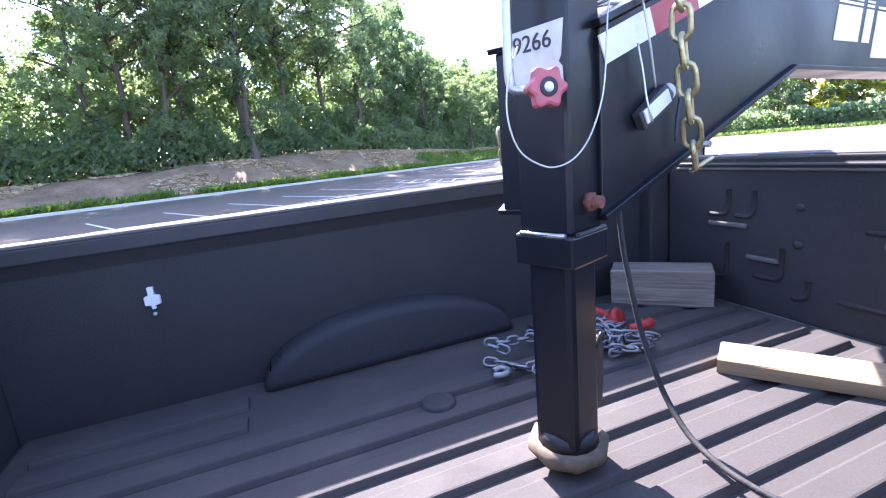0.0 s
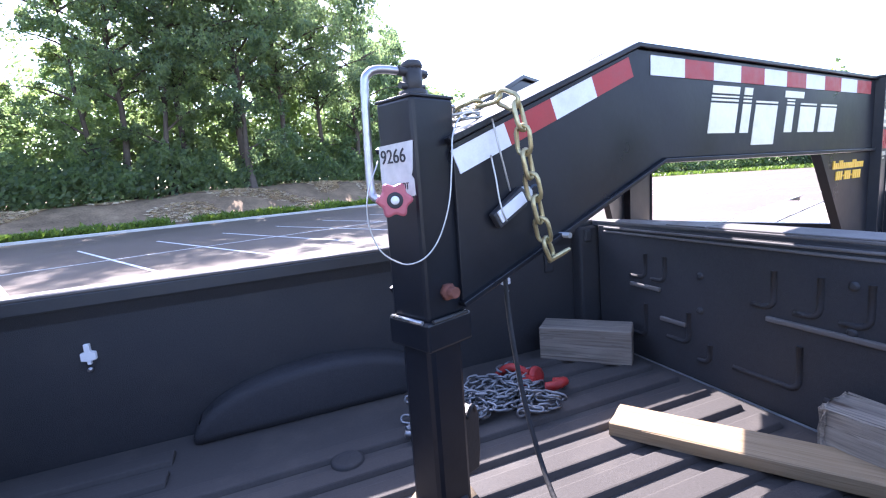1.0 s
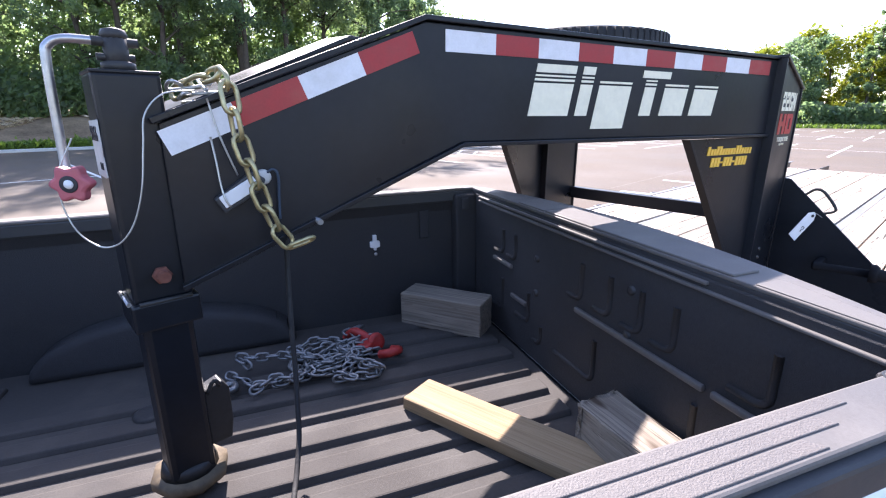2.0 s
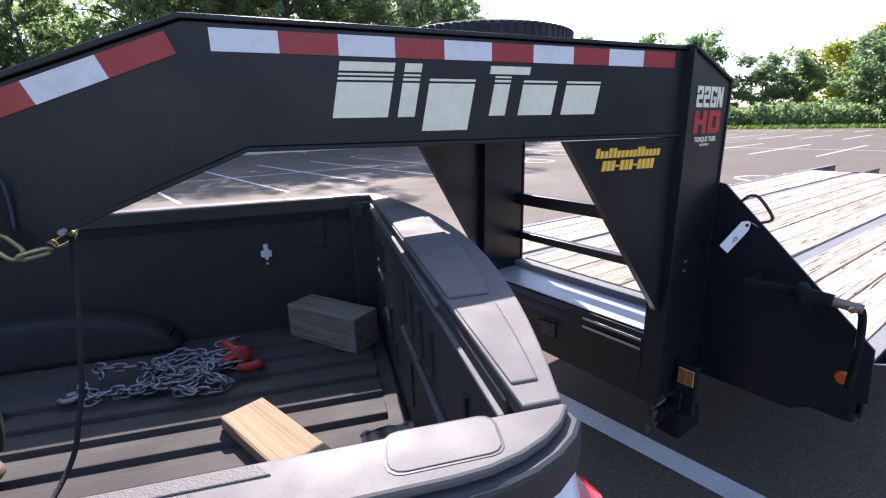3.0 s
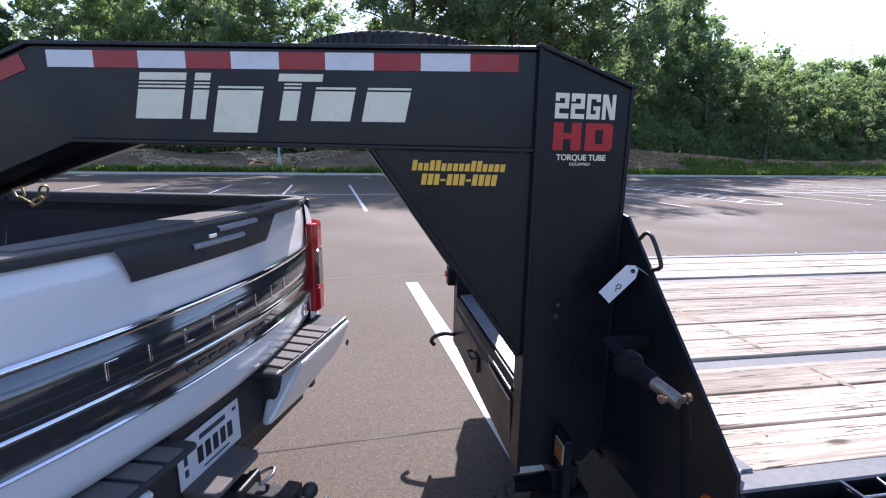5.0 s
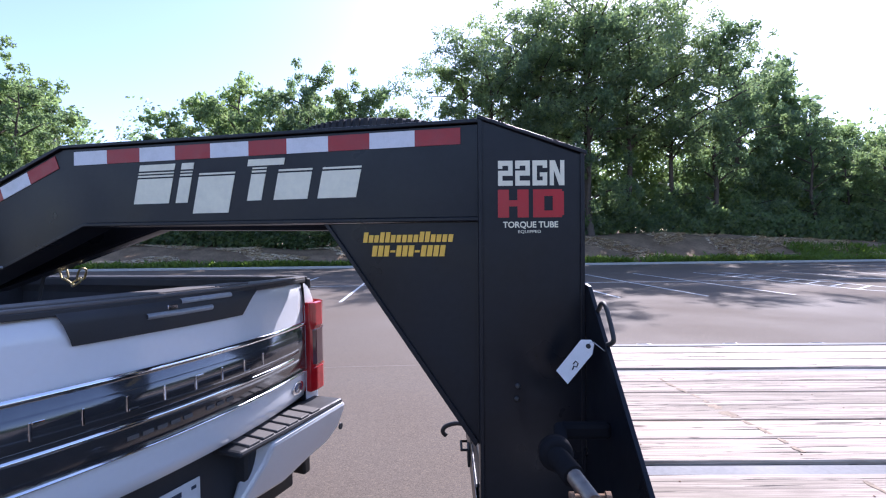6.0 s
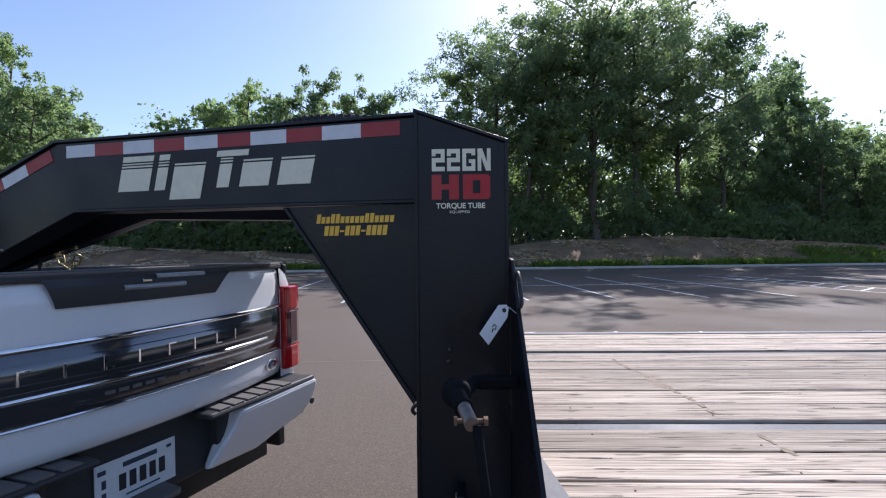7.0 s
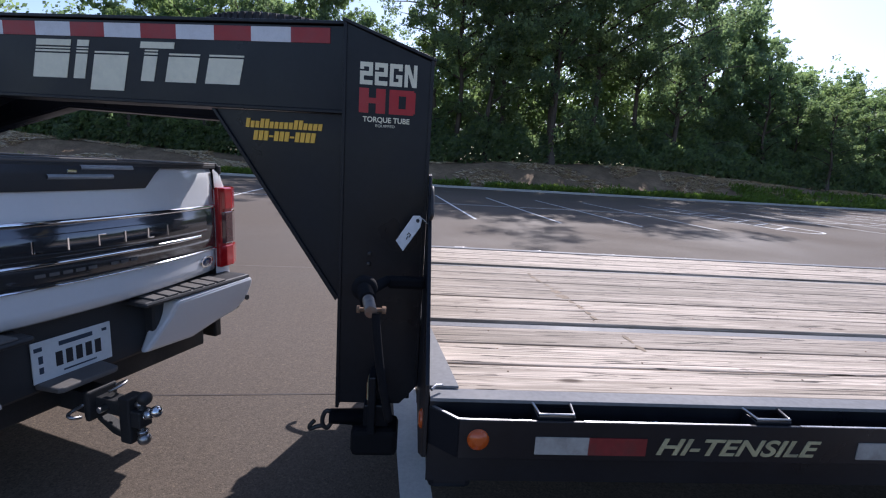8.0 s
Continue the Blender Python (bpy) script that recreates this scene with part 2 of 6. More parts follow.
M_GREY_STEEL = material("grey_painted_steel", (0.18, 0.182, 0.188), 0.7, 0.0, var=0.22, scale=2.5, dirt=(0.3, 0.28, 0.26), dirt_amount=0.6, spec=0.3)
M_LID = material("worn_grey_lid", (0.33, 0.36, 0.4), 0.42, 0.35, var=0.2, scale=6.0, dirt=(0.25, 0.23, 0.2), dirt_amount=0.25)
M_TAN = material("tan_worn_paint", (0.14, 0.105, 0.065), 0.7, 0.1, var=0.3, scale=30.0, dirt=(0.06, 0.05, 0.045), dirt_amount=0.7)
M_RUST_DARK = material("dark_rusty_steel", (0.14, 0.05, 0.035), 0.85, 0.1, var=0.4, scale=20.0, bump=0.5)
M_RUST = material("rusty_steel", (0.25, 0.15, 0.09), 0.85, 0.2, var=0.4, scale=12.0, bump=0.6)
M_SHAFT = material("rust_flecked_steel", (0.2, 0.175, 0.155), 0.4, 0.7, var=0.3, scale=40.0, dirt=(0.2, 0.09, 0.05), dirt_amount=0.7)
M_PLANK = plank_material("weathered_deck_plank", (0.74, 0.625, 0.51), (0.27, 0.215, 0.162), (0.2, 0.172, 0.125))
M_PINE = plank_material("fresh_pine", (0.47, 0.345, 0.21), (0.36, 0.255, 0.145), (0.31, 0.23, 0.14), 0.12)
M_OLDWOOD = plank_material("old_grey_timber", (0.42, 0.36, 0.29), (0.22, 0.185, 0.15), (0.2, 0.175, 0.15), 0.45)
M_WHITE_PAINT = material("white_car_paint", (0.78, 0.79, 0.81), 0.18, var=0.02, scale=2.0, coat=0.6, rough_var=0.04)
M_PLASTIC = material("black_moulded_plastic", (0.03, 0.031, 0.034), 0.55, var=0.15, scale=10.0, fine=220.0, bump=0.1, bump_scale=900.0)
M_RAILCAP = material("grey_bed_cap_plastic", (0.115, 0.106, 0.1), 0.66, var=0.15, scale=9.0, fine=240.0, bump=0.1, bump_scale=900.0, dirt=(0.19, 0.18, 0.17), dirt_amount=0.4)
M_RIB = material("hatched_cap_plastic", (0.125, 0.112, 0.105), 0.65, var=0.2, scale=9.0, fine=240.0, bump=0.4, bump_scale=520.0)
M_GATECAP = material("grey_step_plastic", (0.125, 0.116, 0.11), 0.7, var=0.1, scale=9.0, fine=240.0, bump=0.1, bump_scale=900.0)
M_STAIN = material("brown_water_stain", (0.31, 0.245, 0.18), 0.9, var=0.45, scale=14.0, fine=90.0, spec=0.15)
M_POLE = material("galvanised_pole", (0.42, 0.43, 0.44), 0.5, 0.3, var=0.12, scale=2.0)
M_LINER = material("spray_bed_liner", (0.028, 0.028, 0.031), 0.75, var=0.25, scale=4.0, fine=150.0, bump=0.4, bump_scale=420.0, dirt=(0.05, 0.045, 0.042), dirt_amount=0.4)
M_MAT = material("rubber_bed_mat", (0.06, 0.054, 0.05), 0.8, var=0.15, scale=4.0, fine=120.0, bump=0.2, bump_scale=260.0, dirt=(0.125, 0.108, 0.092), dirt_amount=0.5, spec=0.3)
M_CHROME = material("chrome", (0.8, 0.81, 0.83), 0.06, 1.0, var=0.03, rough_var=0.03)
M_DARK_GLOSS = material("dark_gloss_panel", (0.13, 0.135, 0.147), 0.13, 0.75, var=0.1, rough_var=0.05, coat=0.5)
M_RED_LENS = material("red_lens", (0.45, 0.012, 0.015), 0.12, var=0.15, scale=18.0, coat=0.7, rough_var=0.05)
M_SMOKE_LENS = material("smoked_lens", (0.09, 0.03, 0.035), 0.1, var=0.1, coat=0.8, rough_var=0.04)
M_AMBER = material("amber_lens", (0.5, 0.085, 0.01), 0.2, var=0.15, scale=40.0, coat=0.5)
M_TAPE_W = material("white_reflective_tape", (0.72, 0.72, 0.74), 0.4, var=0.06, scale=30.0, fine=200.0, dirt=(0.45, 0.44, 0.42), dirt_amount=0.35)
M_TAPE_R = material("red_reflective_tape", (0.34, 0.02, 0.022), 0.4, var=0.12, scale=30.0, fine=200.0)
M_DECAL = material("cream_decal", (0.82, 0.78, 0.6), 0.45, var=0.06, scale=20.0, dirt=(0.4, 0.4, 0.34), dirt_amount=0.25)
M_DECAL_R = material("red_decal", (0.42, 0.015, 0.02), 0.45, var=0.08)
M_DECAL_Y = material("yellow_decal", (0.86, 0.5, 0.06), 0.5, var=0.06)
M_DECAL_O = material("faded_orange_decal", (0.3, 0.11, 0.03), 0.6, var=0.2, scale=25.0, dirt=(0.12, 0.06, 0.03), dirt_amount=0.5)
M_SEAM = material("sealed_asphalt_seam", (0.07, 0.055, 0.046), 0.8, var=0.3, scale=4.0)
M_SEAM_PALE = material("pale_asphalt_seam", (0.24, 0.2, 0.17), 0.85, var=0.3, scale=4.0)
M_DECAL_WORN = material("worn_cream_decal", (0.42, 0.38, 0.22), 0.6, var=0.25, scale=25.0, dirt=(0.08, 0.08, 0.07), dirt_amount=0.6)
M_TAPE_W_OLD = material("dusty_white_tape", (0.36, 0.355, 0.34), 0.5, var=0.15, scale=20.0, dirt=(0.16, 0.15, 0.13), dirt_amount=0.7)
M_TAPE_R_OLD = material("dusty_red_tape", (0.2, 0.02, 0.022), 0.5, var=0.2, scale=20.0, dirt=(0.1, 0.04, 0.035), dirt_amount=0.6)
M_LABEL = material("worn_paper_label", (0.5, 0.5, 0.48), 0.7, var=0.2, scale=25.0, dirt=(0.2, 0.2, 0.2), dirt_amount=0.5)
M_TAG = material("white_card_tag", (0.75, 0.75, 0.76), 0.6, var=0.05)
M_INK = material("dark_ink", (0.02, 0.02, 0.025), 0.6, var=0.1)
M_PLATE = material("plate_white", (0.7, 0.73, 0.74), 0.4, var=0.06, scale=20.0)
M_RUBBER = material("tyre_rubber", (0.022, 0.022, 0.023), 0.75, var=0.2, scale=14.0, bump=0.3, dirt=(0.09, 0.08, 0.07), dirt_amount=0.45)
M_CHAIN = material("galvanised_chain", (0.27, 0.275, 0.28), 0.45, 0.85, var=0.25, scale=40.0, dirt=(0.2, 0.17, 0.14), dirt_amount=0.35)
M_GOLD = material("yellow_zinc_chain", (0.46, 0.4, 0.22), 0.42, 0.8, var=0.35, scale=30.0, dirt=(0.16, 0.1, 0.06), dirt_amount=0.75)
M_REDSTEEL = material("red_painted_steel", (0.42, 0.03, 0.025), 0.45, 0.1, var=0.2, scale=20.0, dirt=(0.15, 0.08, 0.06), dirt_amount=0.4)
M_PINK = material("faded_red_plastic", (0.42, 0.1, 0.12), 0.5, var=0.15, scale=25.0)
M_BLUE = material("blue_ribbon", (0.03, 0.05, 0.08), 0.6)
M_OVAL = material("dark_blue_enamel", (0.012, 0.035, 0.09), 0.15, var=0.1, coat=0.6, rough_var=0.04)
M_GLASS_DARK = material("dark_tinted_glass", (0.015, 0.017, 0.02), 0.05, var=0.05, coat=1.0, rough_var=0.02)
M_WIRE = material("steel_wire", (0.5, 0.5, 0.48), 0.4, 0.6, var=0.1)

# ---- building helpers ----
def box(bm, x0, x1, y0, y1, z0, z1, bevel=0.0):
    """A box between two corners, its edges rounded by bevel."""
    r = bmesh.ops.create_cube(bm, size=1.0, matrix=Matrix.Translation(((x0 + x1) / 2, (y0 + y1) / 2, (z0 + z1) / 2)) @ Matrix.Diagonal((x1 - x0, y1 - y0, z1 - z0, 1)))
    if bevel:
        vs = set(r["verts"])
        bmesh.ops.bevel(bm, geom=[e for e in bm.edges if e.verts[0] in vs], offset=bevel, segments=2, profile=0.5, affect="EDGES")
    return bm


def prism(bm, outline, d0, d1, plane="xz", bevel=0.0):
    """An outline in a plane (xz, yz or xy), given thickness from d0 to d1 along the third axis."""
    put = {"xz": lambda a, b, d: (a, d, b), "yz": lambda a, b, d: (d, a, b), "xy": lambda a, b, d: (a, b, d)}[plane]
    lo = [bm.verts.new(put(a, b, d0)) for a, b in outline]
    hi = [bm.verts.new(put(a, b, d1)) for a, b in outline]
    fs = [bm.faces.new(lo), bm.faces.new(hi)]
    k = len(outline)
    for i in range(k):
        fs.append(bm.faces.new((lo[i], lo[(i + 1) % k], hi[(i + 1) % k], hi[i])))
    bmesh.ops.recalc_face_normals(bm, faces=fs)
    if bevel:
        es = {e for f in fs for e in f.edges}
        bmesh.ops.bevel(bm, geom=list(es), offset=bevel, segments=2, profile=0.5, affect="EDGES")
    return bm


def tube(bm, points, radius, sides=8, closed=False, caps=True):
    """A round bar along points; radius may be one number or one for each point."""
    pts = [Vector(p) for p in points]
    k = len(pts)
    rad = [radius] * k if isinstance(radius, (int, float)) else radius
    rings, up = [], None
    for i, p in enumerate(pts):
        a = pts[(i - 1) % k] if closed or i > 0 else p
        b = pts[(i + 1) % k] if closed or i < k - 1 else p
        d = (b - a).normalized()
        if up is None:
            up = d.orthogonal().normalized()
        up = (up - d * up.dot(d))
        up = up.normalized() if up.length > 1e-6 else d.orthogonal().normalized()
        side = d.cross(up)
        rings.append([bm.verts.new(p + (up * math.cos(2 * math.pi * j / sides) + side * math.sin(2 * math.pi * j / sides)) * rad[i]) for j in range(sides)])
    for i in range(k if closed else k - 1):
        r0, r1 = rings[i], rings[(i + 1) % k]
        for j in range(sides):
            f = bm.faces.new((r0[j], r0[(j + 1) % sides], r1[(j + 1) % sides], r1[j]))
            f.smooth = True
    if caps and not closed:
        bm.faces.new(rings[0])
        bm.faces.new(rings[-1])
    return bm


def lathe(bm, profile, m=None, steps=32):
    """A turned shape: (radius, height) pairs round the z axis, then moved by m."""
    m = m or Matrix.Identity(4)
    rings = [[bm.verts.new(m @ Vector((r * math.cos(2 * math.pi * j / steps), r * math.sin(2 * math.pi * j / steps), h))) for j in range(steps)] for r, h in profile]
    for a, b in zip(rings, rings[1:]):
        for j in range(steps):
            f = bm.faces.new((a[j], a[(j + 1) % steps], b[(j + 1) % steps], b[j]))
            f.smooth = True
    if abs(profile[0][0] - profile[-1][0]) < 1e-6 and profile[0][0] > 0.09:
        for j in range(steps):
            bm.faces.new((rings[-1][j], rings[-1][(j + 1) % steps], rings[0][(j + 1) % steps], rings[0][j]))
    else:
        bm.faces.new(rings[0])
        bm.faces.new(rings[-1])
    return bm


def smooth_path(points, n=8):
    """A rounded line through points (Catmull-Rom)."""
    p = [Vector(q) for q in points]
    p = [p[0] * 2 - p[1]] + p + [p[-1] * 2 - p[-2]]
    out = []
    for i in range(1, len(p) - 2):
        for j in range(n):
            t = j / n
            out.append(0.5 * ((2 * p[i]) + (p[i + 1] - p[i - 1]) * t + (2 * p[i - 1] - 5 * p[i] + 4 * p[i + 1] - p[i + 2]) * t * t + (3 * p[i] - p[i - 1] - 3 * p[i + 1] + p[i + 2]) * t ** 3))
    return out + [p[-2]]


def mesh_of(name, bm, mat, m=None):
    if m is not None:
        bm.transform(m)
        bmesh.ops.recalc_face_normals(bm, faces=bm.faces[:])
    me = bpy.data.meshes.new(name)
    bm.to_mesh(me)
    bm.free()
    me.materials.append(mat)
    return me


def part(name, bm, mat, parent, label="", m=None):
    """Links a bmesh as one mesh object under a thing or under a part."""
    ob = new(name, mesh_of(name, bm, mat, m))
    ob.parent = parent
    if label:
        ob["label"] = label
    return ob


def thing(name, m, label, category, group="", kind=""):
    """An empty at a thing's base, that carries its parts."""
    ob = new(name)
    ob.empty_display_size = 0.1
    ob.matrix_basis = m
    return tagged(ob, label, category, group, kind)


def solid(name, bm, mat, label, category, group="", kind="", m=None):
    """A thing that is one mesh."""
    ob = new(name, mesh_of(name, bm, mat))
    if m is not None:
        ob.matrix_basis = m
    return tagged(ob, label, category, group, kind)


def lettering(name, body, mat, parent, m, size, width=None, lift=0.0012, shear=0.0, label="", bold=0.0):
    """Flat raised letters: body is written in the xy plane of m, at a cap height of size and, if given, squeezed to width."""
    cu = bpy.data.curves.new(name, "FONT")
    cu.body, cu.size, cu.extrude, cu.shear = body, size / 0.69, lift, shear
    cu.offset = bold * size
    tmp = bpy.data.objects.new(name, cu)
    me = bpy.data.meshes.new_from_object(tmp)
    bpy.data.objects.remove(tmp)
    xs = [v.co.x for v in me.vertices]
    if width and xs:
        k, x0 = width / (max(xs) - min(xs)), min(xs)
        for v in me.vertices:
            v.co.x = (v.co.x - x0) * k
    me.transform(m)
    me.materials.clear()
    me.materials.append(mat)
    ob = new(name, me)
    ob.parent = parent
    if label:
        ob["label"] = label
    return ob


STROKES = {
    "2": ((0, 1, 0.8, 1), (0.7, 1, 0.4, 1), (0, 1, 0.4, 0.6), (0, 0.3, 0, 0.6), (0, 1, 0, 0.2), (0, 0.3, 0.68, 1)),
    "G": ((0, 1, 0.8, 1), (0, 0.3, 0, 1), (0, 1, 0, 0.2), (0.7, 1, 0, 0.5), (0.5, 1, 0.36, 0.52), (0.7, 1, 0.7, 1)),
    "H": ((0, 0.36, 0, 1), (0.64, 1, 0, 1), (0, 1, 0.4, 0.62)),
    "D": ((0, 0.36, 0, 1), (0.2, 0.94, 0.76, 1), (0.2, 0.94, 0, 0.24), (0.64, 1, 0.07, 0.93)),
    "N": ((0, 0.28, 0, 1), (0.72, 1, 0, 1)),
}


def block_letters(name, body, mat, parent, x0, x1, z0, z1, y, gap=0.012, label=""):
    """Heavy square-cut letters on a wall that faces -y, one mesh a letter."""
    w = (x1 - x0 + gap) / len(body) - gap
    for i, ch in enumerate(body):
        a = x0 + (w + gap) * i
        bm = bmesh.new()
        for k, (u0, u1, v0, v1) in enumerate(STROKES[ch]):
            box(bm, a + w * u0, a + w * u1, y - 0.0014 - 0.0001 * k, y + 0.001, z0 + (z1 - z0) * v0, z0 + (z1 - z0) * v1)
        if ch == "N":
            prism(bm, [(a + w * 0.05, z1), (a + w * 0.36, z1), (a + w * 0.95, z0), (a + w * 0.64, z0)], y - 0.0018, y + 0.001, "xz")
        part(name, bm, mat, parent, label)


def link_points(length, width, n=5):
    """The centre line of a chain link in its own xy plane, long along x."""
    r, s = width / 2, length / 2 - width / 2
    pts = [(s + r * math.cos(a), r * math.sin(a), 0) for a in [math.pi * (-0.5 + i / n) for i in range(n + 1)]]
    return pts + [(-s + r * math.cos(a), r * math.sin(a), 0) for a in [math.pi * (0.5 + i / n) for i in range(n + 1)]]


# ---- the lot: ground, kerb, bank and markings ----
U = Vector((math.cos(radians(16)), math.sin(radians(16)), 0))     # along the rows of stalls
V = Vector((-U.y, U.x, 0))                                        # away from the trailer
KERB0, KERB_DIR = Vector((-1.4, 31.3, 0)), Vector((math.cos(radians(17)), math.sin(radians(17)), 0))
KERB_N = Vector((-KERB_DIR.y, KERB_DIR.x, 0))


def kerb_at(s, d=0.0, z=0.0):
    """A place s metres along the kerb and d metres behind it; the kerb bends away at its far end."""
    bend = 0.0009 * max(0.0, s - 25) ** 2
    p = KERB0 + KERB_DIR * s + KERB_N * (d + bend)
    return Vector((p.x, p.y, z))


bm = bmesh.new()
n_g = 40
for i in range(n_g + 1):
    for j in range(n_g + 1):
        f = lambda q: math.copysign(abs(q) ** 2.2, q) * 700
        bm.verts.new((f(2 * i / n_g - 1), f(2 * j / n_g - 1) + 10, 0))
bm.verts.ensure_lookup_table()
for i in range(n_g):
    for j in range(n_g):
        a = i * (n_g + 1) + j
        bm.faces.new((bm.verts[a], bm.verts[a + n_g + 1], bm.verts[a + n_g + 2], bm.verts[a + 1]))
bmesh.ops.recalc_face_normals(bm, faces=bm.faces[:])
solid("ground", bm, M_ASPHALT, "brown-grey weathered asphalt of a wide parking lot", "asphalt", kind="structure")

bm = bmesh.new()
prof = [(0.0, -0.02), (0.0, 0.13), (0.03, 0.15), (0.16, 0.15), (0.18, 0.1)]
S_RANGE = [-70 + 2 * i for i in range(120)]
rows_k = [[bm.verts.new(kerb_at(s, d, z)) for d, z in prof] for s in S_RANGE]
for a, b in zip(rows_k, rows_k[1:]):
    for j in range(len(prof) - 1):
        bm.faces.new((a[j], b[j], b[j + 1], a[j + 1]))
bmesh.ops.recalc_face_normals(bm, faces=bm.faces[:])
solid("kerb", bm, M_KERB, "pale concrete kerb along the edge of the lot", "kerb", kind="structure")

rng = random.Random(5)


def bank_height(s, d):
    """The slope behind the kerb: a verge, then a bank of bare soil that flattens under the trees."""
    t = min(1.0, max(0.0, (d - 0.4) / 6.5))
    return 0.12 + 2.0 * t * t * (3 - 2 * t) * (0.85 + 0.25 * math.sin(s * 0.11)) + 0.16 * noise.noise((s * 0.35, d * 0.5, 3)) * min(1, d) + 0.03 * max(0.0, d - 8)


bm = bmesh.new()
D_ROWS = [0.17, 0.5, 0.9, 1.4, 2.0, 2.7, 3.5, 4.4, 5.4, 6.6, 8.0, 10, 14, 20, 30, 50, 90, 160]
S_B = [-70 + 0.9 * i for i in range(264)]
rows_b = [[bm.verts.new(kerb_at(s, d, bank_height(s, d))) for d in D_ROWS] for s in S_B]
for a, b in zip(rows_b, rows_b[1:]):
    for j in range(len(D_ROWS) - 1):
        q = bm.faces.new((a[j], b[j], b[j + 1], a[j + 1]))
        q.smooth = True
bmesh.ops.recalc_face_normals(bm, faces=bm.faces[:])
solid("bank", bm, M_BANK, "sloping bank of bare brown soil strewn with straw", "bank", kind="structure")


def scatter_blades(name, count, place, size, mat, label, category, seed, flat=0.3):
    """One mesh of many small bent blades: tufts of grass, straw or low weeds."""
    r = random.Random(seed)
    verts, faces = [], []
    for _ in range(count):
        p = place(r)
        if p is None:
            continue
        a, h, w = r.uniform(0, 6.283), size * r.uniform(0.5, 1.5), size * r.uniform(0.12, 0.3)
        dx, dy = math.cos(a), math.sin(a)
        lean = r.uniform(-1, 1) * (1 - flat) + (flat * 1.6)
        i = len(verts)
        verts += [(p[0] - dy * w, p[1] + dx * w, p[2]), (p[0] + dy * w, p[1] - dx * w, p[2]),
                  (p[0] + dx * h * lean * 0.5 + dy * w * 0.6, p[1] + dy * h * lean * 0.5 - dx * w * 0.6, p[2] + h * (1 - 0.8 * flat) * 0.7),
                  (p[0] + dx * h * lean, p[1] + dy * h * lean, p[2] + h * (1 - 0.9 * flat))]
        faces += [(i, i + 1, i + 2), (i, i + 2, i + 3)]
    me = bpy.data.meshes.new(name)
    me.from_pydata(verts, [], faces)
    me.materials.append(mat)
    return tagged(new(name, me), label, category, kind="stuff")


def verge_place(r):
    s = r.uniform(-40, 75)
    d = 0.25 + abs(r.gauss(0, 0.6)) if s < 24 or r.random() < 0.3 else r.uniform(0.3, 4.2)
    if noise.noise((s * 0.45, d * 0.8, 9)) + 0.45 < r.random() * 0.9:
        return None
    return kerb_at(s, d, bank_height(s, d) - 0.02)


def straw_place(r):
    s, d = r.uniform(-40, 75), r.uniform(1.0, 7.5)
    if noise.noise((s * 0.22, d * 0.35, 4)) < 0.06:
        return None
    return kerb_at(s, d, bank_height(s, d) + 0.01)


scatter_blades("grass", 56000, verge_place, 0.38, M_GRASS, "bright green grass and weeds along the kerb", "grass", 21, 0.15)
scatter_blades("straw", 60000, straw_place, 0.26, M_STRAW, "dry straw scattered over the soil bank", "straw", 22, 0.85)


def strip(name, a, b, width=0.1, z=0.004, mat=M_PAINT, label="white painted parking line on the asphalt", category="road marking", group="parking lines"):
    """A painted line from a to b."""
    a, b = Vector(a), Vector(b)
    d = (b - a).normalized()
    s = Vector((-d.y, d.x, 0)) * width / 2
    bm = bmesh.new()
    k = max(2, int((b - a).length / 0.8))
    r = random.Random(int(abs(a.x * 37 + a.y * 91)))
    prev = None
    for i in range(k + 1):
        p = a + (b - a) * (i / k)
        e0, e1 = s * r.uniform(0.93, 1.05), s * r.uniform(0.93, 1.05)
        cur = (bm.verts.new((p + e0).to_tuple()[:2] + (z,)), bm.verts.new((p - e1).to_tuple()[:2] + (z,)))
        if prev:
            bm.faces.new((prev[0], prev[1], cur[1], cur[0]))
        prev = cur
    bmesh.ops.recalc_face_normals(bm, faces=bm.faces[:])
    return tagged(new(name, mesh_of(name, bm, mat)), label, category, group, "structure")


ROW_A = Vector((0.98, 11.95, 0))
SEAM = Vector((0.5, 0.86, 0))
strip("asphalt_seam", SEAM - U * 9, SEAM + U * 12, 0.016, 0.002, M_SEAM, "thin dark paving seam in the asphalt", "seam", "")
strip("asphalt_seam", SEAM + V * 3.6 - U * 12, SEAM + V * 3.6 + U * 16, 0.014, 0.002, M_SEAM_PALE, "thin pale paving seam in the asphalt", "seam", "")
for k in range(-9, 17):
    if 4 <= k <= 5:
        continue
    p = ROW_A + U * (2.64 * k)
    strip("parking_line", p, p + V * 10.2)
strip("parking_line", ROW_A + U * -24 + V * 5.1, ROW_A + U * 10.6 + V * 5.1)
strip("parking_line", ROW_A + U * 13.2 + V * 5.1, ROW_A + U * 40 + V * 5.1)
# the row that the truck and trailer stand across
ROW_B = Vector((0.44, 4.2, 0))
for k in range(-5, 5):
    p = ROW_B + U * (2.7 * k)
    strip("parking_line", p, p - V * 9.5, 0.15)


